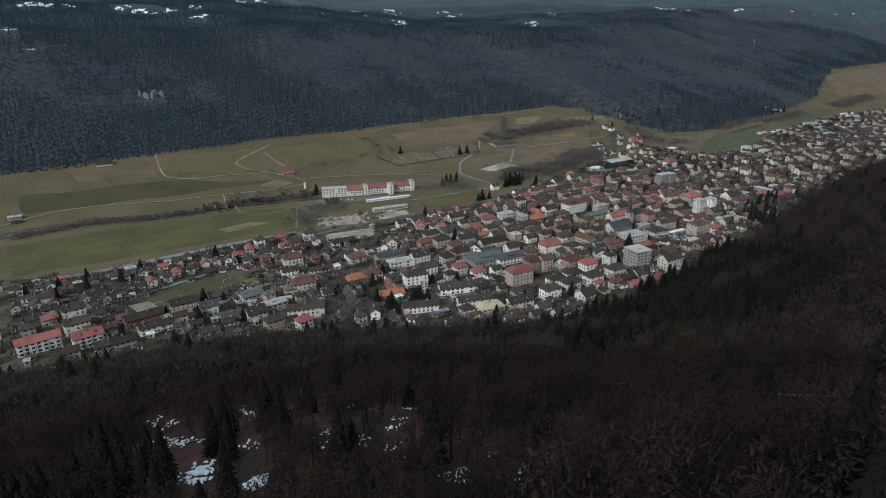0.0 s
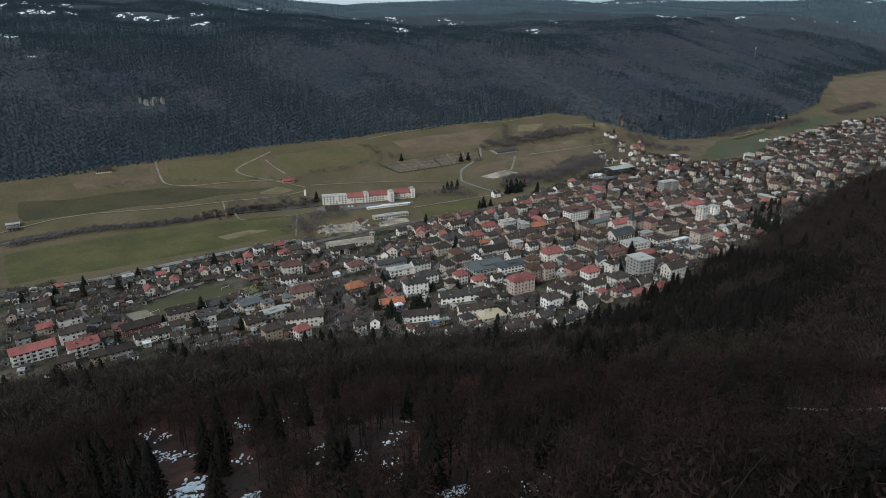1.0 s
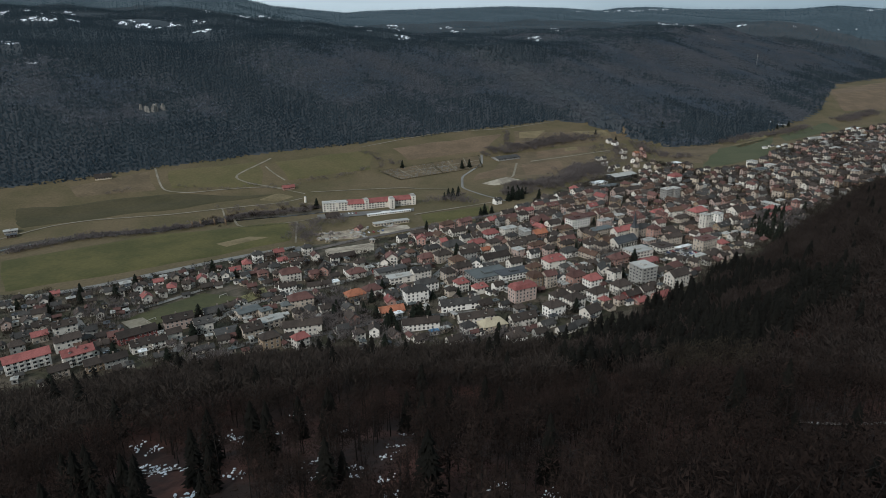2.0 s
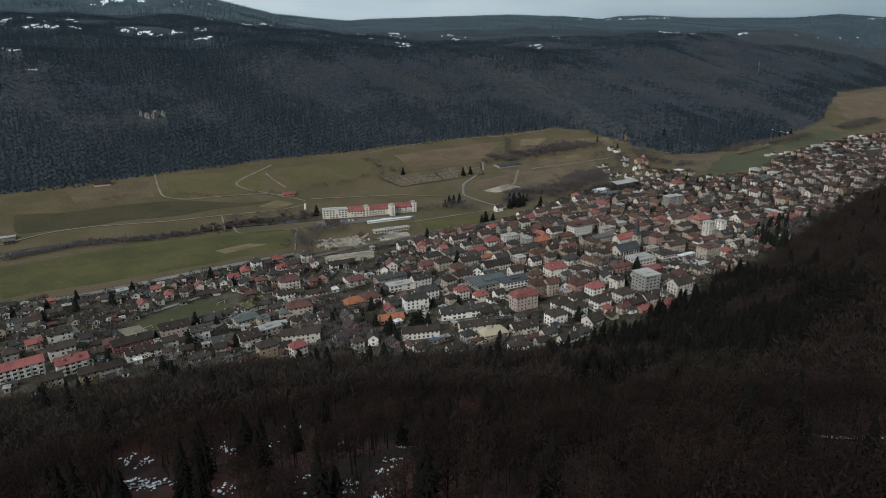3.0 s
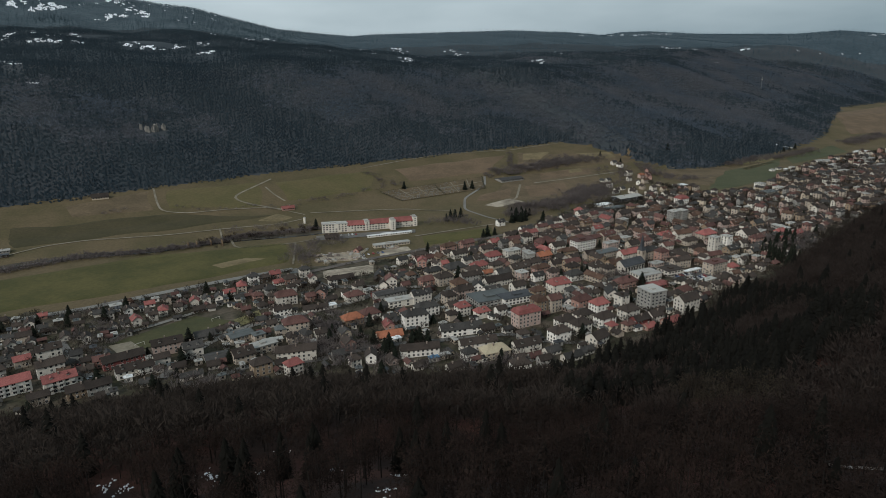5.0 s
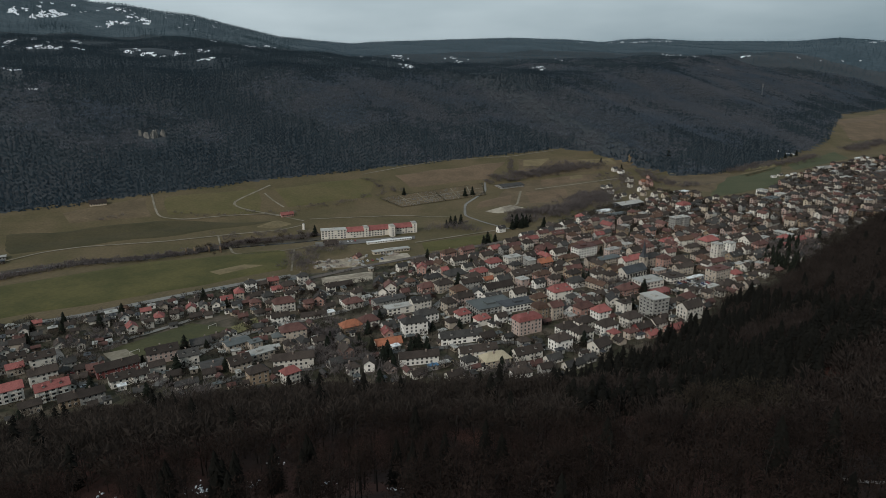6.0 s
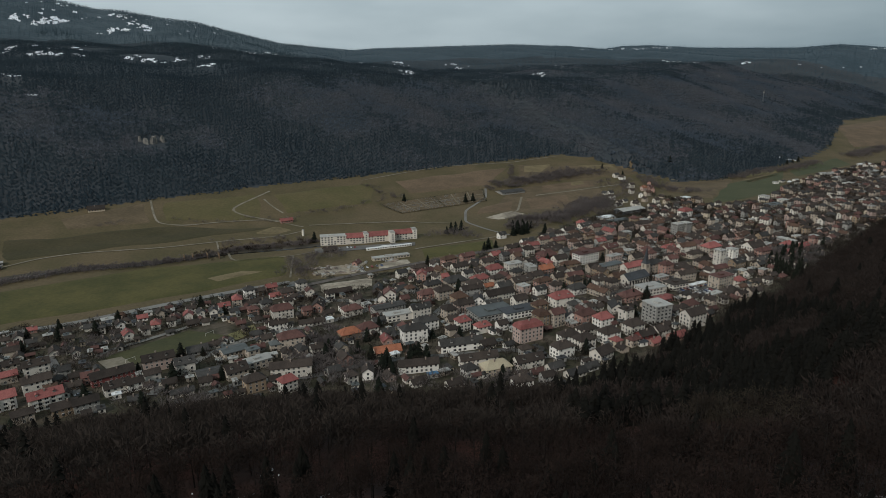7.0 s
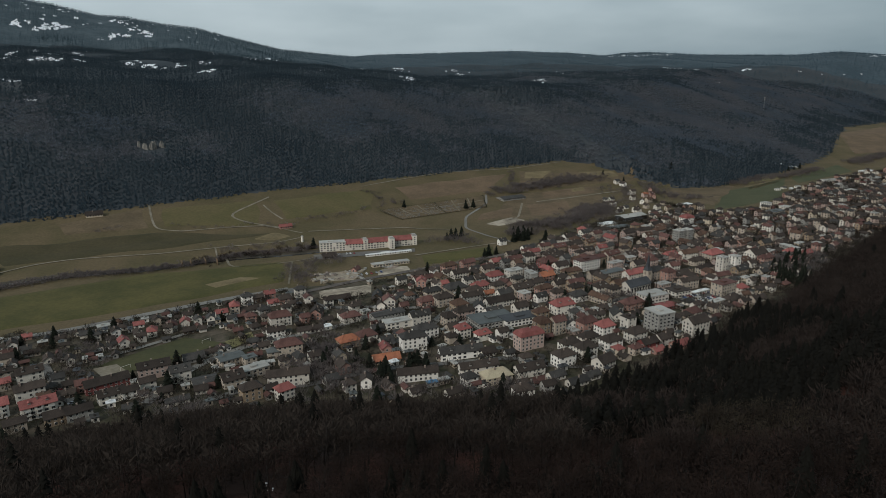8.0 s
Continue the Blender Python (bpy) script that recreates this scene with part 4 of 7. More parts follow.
building(76.5, 556.8, 12.2, 7.6, 3, "hip", "n", "y", 0)
building(96.5, 535.9, 8.3, 7.6, 2, "gable", "g", "x", 75)
building(108.2, 531.0, 13.7, 9.1, 3, "half", "m", "p", 0, singles=18)
building(119.6, 521.8, 12.2, 9.9, 3, "half", "r", "x", 0, singles=20)
building(96.9, 575.4, 18.2, 11.4, 3, "half", "r", "w", -5, singles=22)
building(116.6, 608.4, 15.2, 10.6, 2, "hip", "g", "x", -5, singles=18)
building(139.5, 624.8, 13.7, 9.9, 3, "half", "b", "w", 0, singles=18)
building(158.3, 633.1, 15.2, 9.1, 3, "gable", "n", "y", 0)
building(148.8, 617.2, 10.6, 8.4, 3, "hip", "b", "e", 0)
building(160.7, 682.8, 28.9, 9.9, 2, "low", "s", "e", 0)
building(180.7, 667.9, 22.8, 9.1, 3, "gable", "r", "w", 0, singles=20)
building(200.1, 666.0, 18.2, 9.1, 4, "hip", "g", "e", 0, singles=24)
building(210.8, 660.7, 10.6, 9.1, 4, "hip", "m", "p", 0, singles=18)
building(177.4, 597.3, 22.8, 15.2, 3, "flat", "l", "w", -5, wide=True, singles=24)
building(205.8, 616.8, 18.2, 13.7, 2, "flat", "b", "w", -5, wide=True)
building(182.8, 581.2, 19.8, 10.6, 1, "low", "r", "m", -5)
building(156.6, 584.7, 19.8, 10.6, 2, "hip", "m", "p", 0)
building(161.6, 527.2, 15.2, 16, 6, "flat", "l", "g", -6, wide=True, singles=40, category="office block", name="office_block", label="pale grey office block with rows of wide windows")
building(137.4, 555.4, 13.7, 9.1, 2, "gable", "g", "w", 60)
building(139.4, 530.3, 8.4, 8.4, 4, "flat", "b", "w", 0, singles=18)
building(138.5, 506.3, 13.7, 9.9, 3, "hip", "b", "w", 0, singles=18)
building(156.2, 500.4, 11, 8.3, 2, "gable", "b", "w", 0)
building(166.4, 493.5, 13.7, 7.6, 1, "gable", "r", "p", 0)
building(143.2, 491.8, 13.7, 7.6, 2, "gable", "b", "m", 0)
building(147.6, 483.6, 8.3, 6.2, 1, "gable", "r", "p", 0)
building(165.5, 516.6, 6.9, 5.5, 1, "gable", "b", "t", 0)
building(186.5, 519.2, 18.2, 9.9, 4, "gable", "b", "w", 0, singles=26)
building(197.8, 557.0, 11, 9, 2, "half", "m", "w", 0)
building(226.5, 619.1, 19.8, 3.8, 1, "flat", "w", "w", 0)
building(230.4, 590.7, 15.2, 6.1, 1, "flat", "l", "e", 0)
building(246.4, 618.1, 19.8, 11.4, 4, "flat", "m", "e", 0, singles=24)
building(263.4, 621.2, 9.7, 8.3, 2, "hip", "r", "w", 0)
building(245.1, 596.9, 16.7, 10.6, 1, "hip", "b", "t", 0)
building(272.5, 688.4, 8.4, 8.4, 6, "flat", "l", "w", 0, singles=20, category="tower block", name="tower_block")
building(285.9, 691.8, 8.4, 8.4, 6, "flat", "l", "x", 0, singles=20, category="tower block", name="tower_block")
building(279.4, 690.2, 9.1, 6.1, 3, "flat", "l", "g", 0)
building(283.9, 740.1, 19.8, 12.2, 3, "hip", "r", "e", 0)
building(250.3, 654.9, 8.3, 6.2, 2, "gable", "b", "x", 90)
building(327.7, 737.5, 21.3, 13.7, 3, "gable", "b", "w", 0)
building(305.8, 673.0, 9.7, 6.9, 2, "gable", "g", "e", 0)
building(282.5, 644.2, 6.9, 5.5, 2, "gable", "b", "w", 0)
building(310.4, 707.6, 9.7, 6.2, 2, "gable", "b", "w", 0)
building(144.5, 711.9, 25.8, 11.4, 4, "flat", "m", "x", 0, wide=True, singles=30, category="office block", name="office_block", label="pale grey office block with rows of wide windows")
building(105.7, 720.2, 18.2, 13.7, 3, "hip", "m", "m", 0)
building(97.7, 674.9, 15.2, 9.1, 2, "gable", "o", "p", 0)
building(116.2, 702.5, 15.2, 9.1, 3, "gable", "b", "w", 0)
building(67.6, 686.2, 16.7, 9.1, 3, "flat", "l", "w", 0, singles=20)
building(48.0, 678.7, 15.2, 9.9, 2, "half", "r", "x", 0)
building(32.7, 645.0, 16.7, 9.9, 2, "hip", "r", "w", 0)
building(55.2, 621.3, 19.8, 8.4, 2, "gable", "g", "w", 0)
building(39.3, 627.5, 9.7, 6.2, 1, "gable", "o", "x", 0)
building(14.0, 691.0, 16.7, 8.4, 2, "gable", "b", "w", 0)
building(29.7, 704.1, 9.7, 6.9, 2, "gable", "g", "w", 0)
building(32.3, 670.4, 11, 7.6, 2, "gable", "b", "w", 0)
building(9.3, 640.0, 19.8, 12.2, 2, "hip", "g", "e", 0)
building(21.4, 665.4, 9.7, 6.9, 2, "gable", "g", "w", 0)
building(26.2, 630.9, 13.7, 8.4, 2, "hip", "b", "w", 0)
building(46.6, 597.1, 27.4, 9.1, 2, "gable", "b", "w", 0)
building(27.8, 574.2, 10.6, 7.6, 3, "gable", "g", "x", 60)
building(39.7, 569.2, 15.2, 7.6, 2, "gable", "g", "x", 0)
building(37.6, 551.4, 34.2, 21.6, 2, "flat", "s", "g", -5, wide=True, category="factory hall")
building(60.6, 552.7, 34.2, 13.5, 2, "flat", "d", "x", -5, wide=True, category="factory hall")
building(61.5, 571.3, 12.2, 8.4, 3, "gable", "b", "w", 0)
building(83.2, 607.4, 11, 6.9, 2, "gable", "g", "x", 0)
building(68.8, 627.0, 19.8, 9.1, 3, "gable", "b", "e", 0)
building(82.2, 641.6, 16.7, 8.4, 3, "gable", "b", "e", 0)
building(11.9, 582.0, 12.2, 10.6, 3, "hip", "n", "y", 0)
building(3.4, 549.6, 9.9, 9.1, 3, "hip", "b", "e", 0)
building(13.5, 521.6, 9.9, 8.4, 3, "half", "r", "w", 0)
building(28.3, 516.5, 11, 7.6, 2, "half", "r", "w", 0)
building(5.4, 511.9, 8.3, 6.9, 2, "hip", "b", "e", 0)
building(5.6, 531.4, 8.3, 6.9, 2, "gable", "b", "e", 0)
building(43.0, 519.9, 8.3, 6.2, 2, "gable", "b", "x", 0)
building(30.0, 485.5, 11, 8.3, 1, "gable", "b", "w", 0)
building(45.1, 483.3, 6.9, 5.5, 1, "gable", "g", "x", 0)
building(259.2, 975.2, 43.2, 18, 2, "low", "l", "d", 0, category="factory hall", label="long dark hall with a pale low-pitched roof")
building(217.4, 936.4, 25.2, 12.6, 1, "flat", "w", "x", 0, category="factory hall")
building(225.9, 913.3, 30.6, 12.6, 1, "low", "s", "g", 0, category="factory hall")
building(120.5, 814.6, 16.7, 9.1, 2, "gable", "g", "w", 0)
building(320.8, 929.0, 15.2, 12.2, 4, "mansard", "r", "x", 0, singles=20)
building(274.0, 820.3, 10.6, 9.9, 6, "flat", "l", "g", 0, singles=20, category="tower block", name="tower_block")
building(285.9, 825.5, 9.1, 9.9, 6, "flat", "l", "g", 0, singles=20, category="tower block", name="tower_block")
building(368.1, 1073.5, 24.3, 10.6, 1, "flat", "w", "g", 0)
building(102.9, 1111.7, 43.2, 21.6, 1, "low", "g", "g", 0, category="barn")
building(342.8, 1162.4, 9.7, 6.9, 2, "gable", "m", "p", 0)
building(324.0, 1112.6, 11, 6.9, 2, "gable", "n", "e", 0)
building(304.7, 1246.2, 9.7, 6.9, 2, "gable", "g", "w", 0)
building(314.2, 1174.5, 9.7, 6.9, 2, "gable", "b", "w", 0)
building(267.4, 1126.2, 8.3, 6.9, 1, "gable", "g", "x", 0)
building(281.1, 1030.5, 9.7, 6.9, 2, "gable", "b", "w", 0)
building(258.7, 1032.9, 8.3, 6.2, 2, "gable", "b", "w", 0)
building(-456.2, 900.9, 19.8, 10.8, 1, "gable", "b", "c", 0, category="barn")
building(-474.3, 720.3, 13, 8, 1, "low", "l", "g", 0, category="shed", label="grey barn with a pale sheet roof in the meadow")
building(-466.0, 708.0, 9, 6, 1, "low", "d", "t", 0, category="shed", label="dark timber shed beside the grey barn")
building(-211.0, 909.7, 16.2, 7.2, 1, "gable", "r", "p", 0, category="barn")
building(-65.1, 791.5, 54, 3.6, 1, "flat", "w", "x", -8, category="shed", label="long low white covered walkway beside the factory", storey=1.7)
building(851.3, 1412.6, 35, 15.2, 2, "flat", "w", "x", 0)
building(473.9, 1033.9, 12.2, 10.6, 4, "flat", "l", "x", 0)
building(469.7, 994.3, 25.8, 13.7, 2, "flat", "s", "w", 0)
building(492.4, 1013.3, 13.7, 10.6, 3, "flat", "l", "w", 0)
building(67.4, 831.6, 9.7, 6.9, 2, "gable", "g", "x", 0)
building(95.6, 804.1, 16.7, 9.1, 1, "gable", "g", "x", 0)
building(150.3, 849.6, 15.2, 9.1, 2, "gable", "b", "x", 0)
building(176.3, 874.1, 18.2, 9.1, 2, "gable", "g", "w", 0)

building(303.7, 1133.7, 8, 6, 2, "gable", "b", "w", 0, singles=5, group="houses of the hamlet")
building(309.1, 1098.4, 9, 6.5, 2, "gable", "b", "x", 45, singles=5, group="houses of the hamlet")
building(273.0, 1056.1, 8, 6, 1, "gable", "g", "w", 0, singles=5, group="houses of the hamlet")
building(280.5, 1018.3, 10, 7, 2, "gable", "b", "w", 90, singles=5, group="houses of the hamlet")
building(329.7, 1156.5, 9, 6.5, 2, "gable", "o", "k", 0, singles=5, group="houses of the hamlet")
building(350.1, 1195.3, 9, 6, 2, "gable", "m", "p", 45, singles=5, group="houses of the hamlet")
building(341.6, 1144.4, 8, 6, 2, "gable", "m", "p", 45, singles=5, group="houses of the hamlet")
building(257.4, 1120.4, 9, 6, 1, "gable", "g", "w", 90, singles=5, group="houses of the hamlet")
building(259.7, 1082.0, 9, 6, 2, "gable", "b", "x", 90, singles=5, group="houses of the hamlet")
building(317.9, 1047.6, 9, 6.5, 2, "gable", "b", "w", 0, singles=5, group="houses of the hamlet")
building(340.3, 1090.1, 8, 6, 1, "gable", "b", "e", 90, singles=5, group="houses of the hamlet")
building(312.6, 1232.7, 11, 7, 2, "gable", "b", "x", 90, singles=5, group="houses of the hamlet")
building(308.9, 1173.2, 8, 6, 1, "gable", "g", "x", 45, singles=5, group="houses of the hamlet")
building(304.4, 1058.5, 8, 6, 2, "gable", "b", "e", 90, singles=5, group="houses of the hamlet")
building(255.0, 1025.0, 8, 6, 1, "gable", "b", "g", 0, singles=5, group="houses of the hamlet")
building(297.3, 1003.4, 9, 6.5, 2, "gable", "b", "w", 0, singles=5, group="houses of the hamlet")
building(330.2, 1036.8, 9, 6, 2, "gable", "n", "c", 0, singles=5, group="houses of the hamlet")
building(308.0, 1002.8, 9, 7, 2, "gable", "g", "w", 45, singles=5, group="houses of the hamlet")
building(576.2, 1211.7, 8, 6, 1, "flat", "l", "x", -20, singles=3, category="cabin", group="cabins at the meadow")
building(595.5, 1229.3, 10, 6, 1, "low", "g", "w", -3, singles=3, category="cabin", group="cabins at the meadow")
building(601.9, 1215.4, 7, 6, 1, "flat", "w", "g", 14, singles=3, category="cabin", group="cabins at the meadow")
building(624.8, 1239.5, 9, 6, 1, "low", "l", "x", -9, singles=3, category="cabin", group="cabins at the meadow")
building(627.0, 1219.6, 8, 6, 1, "flat", "g", "w", 8, singles=3, category="cabin", group="cabins at the meadow")
building(650.4, 1243.8, 10, 6, 1, "low", "w", "g", -15, singles=3, category="cabin", group="cabins at the meadow")
building(655.4, 1229.7, 7, 6, 1, "flat", "l", "x", 2, singles=3, category="cabin", group="cabins at the meadow")
building(683.1, 1261.1, 9, 6, 1, "low", "g", "w", 19, singles=3, category="cabin", group="cabins at the meadow")
building(713.3, 1294.0, 34, 15, 2, "flat", "l", "x", -15, singles=6, category="workshop", group="workshops beyond the town", wide=True)
building(764.3, 1334.0, 30, 14, 1, "flat", "s", "w", -2, singles=6, category="workshop", group="workshops beyond the town", wide=True)
building(698.7, 1238.5, 26, 12, 2, "flat", "l", "g", 11, singles=6, category="workshop", group="workshops beyond the town", wide=True)
building(750.2, 1275.1, 36, 14, 1, "flat", "d", "w", -6, singles=6, category="workshop", group="workshops beyond the town", wide=True)
building(804.8, 1313.8, 32, 14, 2, "flat", "l", "x", 7, singles=6, category="workshop", group="workshops beyond the town", wide=True)
building(713.6, 1197.5, 24, 12, 1, "flat", "s", "w", -10, singles=6, category="workshop", group="workshops beyond the town", wide=True)
building(777.0, 1230.0, 30, 14, 2, "flat", "l", "g", 3, singles=6, category="workshop", group="workshops beyond the town", wide=True)
building(866.1, 1387.8, 26, 13, 1, "flat", "d", "w", -14, singles=6, category="workshop", group="workshops beyond the town", wide=True)
building(681.5, 1175.5, 20, 11, 2, "flat", "l", "x", -1, singles=6, category="workshop", group="workshops beyond the town", wide=True)

# ---- places of single things ----
FACTORY = [(-146.6, 804.8), (-95.8, 815.7), (-64.4, 816.5), (-39.2, 835.4)]
CHURCH = [(172.7, 631.9), (185.7, 642.3)]
SILO = [(-177.5, 854.4)]
CASTLE = [(-495.4, 1160.7), (-481.7, 1175.7)]
MAST = [(916.2, 2042.5)]
CEMETERY = [(-95.5, 1008.1), (58.8, 1113.6), (61.0, 1051.8), (-61.3, 968.4)]
CONIFERS = [(-183.5, 475.6), (-20.2, 466.5), (-12.2, 466.0), (-22.9, 464.6), (-50.0, 468.2), (-82.3, 486.2), (96.7, 470.2), (167.8, 570.7), (148.6, 539.8), (130.1, 620.6), (170.3, 583.2), (29.3, 1041.2), (40.8, 1049.3), (1.4, 860.5), (6.6, 876.4), (12.3, 869.4), (19.9, 882.1), (321.1, 1262.2), (290.7, 1296.1), (-62.5, 1030.7), (-18.6, 714.4), (-338.5, 506.2), (-293.2, 515.5), (-269.7, 526.6), (-185.5, 460.4), (-157.9, 825.4)]
CONIFERS_2 = [(86.1, 888.4), (92.1, 881.1), (98.7, 887.6), (103.4, 876.8), (109.7, 886.8), (89.3, 868.0), (97.7, 864.5), (88.6, 854.6), (93.9, 851.1), (100.3, 857.0), (82.7, 845.6), (-40.6, 447.7), (-33.0, 437.9), (-38.3, 457.3), (-215.6, 408.7), (-143.1, 439.1), (-264.4, 552.8), (349.5, 729.9), (364.0, 741.3), (366.9, 728.1), (332.9, 706.8), (585.6, 1103.3), (713.6, 1242.5), (739.1, 1274.9), (-51.2, 532.8), (43.4, 771.6), (48.4, 779.2), (57.2, 784.0), (-60.6, 479.4), (-81.7, 470.0), (159.2, 584.0), (122.5, 852.3), (420.2, 1308.1), (702.8, 1459.8), (719.6, 1444.1), (738.6, 1458.7), (700.8, 1429.6)]
LEFTHEDGE = [(-441.7, 660.0), (-388.8, 709.2), (-313.8, 731.6), (-282.8, 748.6), (-237.5, 788.7), (-175.9, 812.2), (-157.9, 825.4)]
SNOWNEAR = [(-102.8, 206.7), (-96.9, 203.3), (-90.7, 199.3), (-83.9, 197.2), (-101.2, 198.2), (-96.0, 197.7), (-90.6, 196.7), (-112.0, 224.3), (-105.3, 222.6), (-80.4, 229.2), (-76.7, 226.8), (-72.0, 222.1), (-63.0, 229.7), (-40.0, 188.1), (-37.5, 178.2), (-27.6, 178.7), (-26.6, 173.1), (-18.0, 188.4), (-16.7, 171.1), (-15.2, 160.6), (-16.6, 199.0), (-59.1, 247.1), (-38.8, 228.6), (-14.7, 215.1), (12.4, 163.4), (26.7, 157.3), (-63.4, 184.4)]
SNOWBANKS = [(-75.3, 167.1, 6.6), (-74.1, 170.7, 3.8), (-54.1, 157.7, 3.5), (0.1, 147.6, 2.5), (2.6, 151.4, 1.6), (20.4, 149.0, 2.5), (17.3, 139.3, 1.8)]
BARE_SLOPE = [(-54.6, 248.4), (-57.5, 233.2), (-45.8, 223.4), (-37.5, 264.0), (-21.9, 252.2), (-11.6, 229.3), (2.3, 260.6), (7.6, 272.9), (-29.6, 233.2)]
SNOWFAR = [(-1354.7, 2215.4), (-1331.7, 2297.7), (-1276.3, 2294.3), (-1253.1, 2334.2), (-1245.9, 2391.4), (-1299.0, 2096.6), (-1117.6, 1944.6), (-1060.0, 1938.0), (-1025.8, 1988.9), (-923.4, 2091.8), (-854.9, 2058.8), (-780.1, 2063.9), (-746.7, 2190.5), (-613.6, 1826.7), (-943.1, 2844.6), (-745.0, 2700.5), (-771.5, 3006.4), (-841.8, 1384.1), (-729.0, 1244.7), (-721.6, 1248.7)]
SNOWFAR_2 = [(-491.2, 2359.4), (-410.1, 2325.2), (-344.0, 3031.1), (-262.5, 2537.0), (-225.3, 3237.6), (-190.9, 3099.0), (19.6, 3063.8), (65.0, 2896.1), (-68.1, 2675.5), (-103.6, 1965.1), (309.6, 2307.7), (458.2, 2827.5), (964.5, 3079.9), (998.4, 3071.4), (950.4, 2728.3), (1202.0, 2862.0), (1433.6, 2892.8), (1518.2, 2875.9), (1650.6, 2948.2), (1723.2, 2953.0), (924.5, 2469.1), (918.8, 2411.4), (916.0, 2166.6), (985.5, 2203.4)]
SNOWFAR_3 = [(903.3, 3891.9), (930.2, 3777.3), (985.7, 3738.0), (1045.0, 3760.2), (1125.9, 3832.8), (1197.8, 3868.4), (1496.2520331333353, 4590.364065194405), (1568.029605350534, 4566.163753610361), (748.2, 3889.1), (2045.0, 3419.9), (2164.4, 3548.6), (700.1, 1489.8), (715.9, 1486.1), (731.2, 1487.1), (745.7, 1481.3)]
SNOWHIGH = [(-1729, 3018), (-1702, 3024), (-1692, 3063), (-1698, 3129), (-1664, 3090), (-1758, 3303), (-1724, 3217), (-1652, 3130), (-1745, 3357), (-1621, 3201), (-1583, 3188), (-1675, 3552), (-1609, 3527), (-1480, 3397), (-1426, 3348), (-1400, 3335), (-1798, 3009), (-1862, 3042), (-1510, 3124), (-1471, 3126), (-1421, 3168)]
HALLS = [(252.4, 948.2), (230.1, 930.7), (212.3, 909.9)]
WOODPILE = [(-286.0, 748.8), (-278.0, 753.1), (-263.5, 757.2), (-250.4, 756.4)]
GOALS = [(-217.3, 471.1), (-179.2, 520.0)]
RUIN = [(-129.6, 703.6), (-115.6, 706.8), (-101.9, 712.8), (-89.0, 718.4), (-123.3, 684.7), (-107.1, 689.8), (-89.6, 695.2), (-59.4, 732.8)]
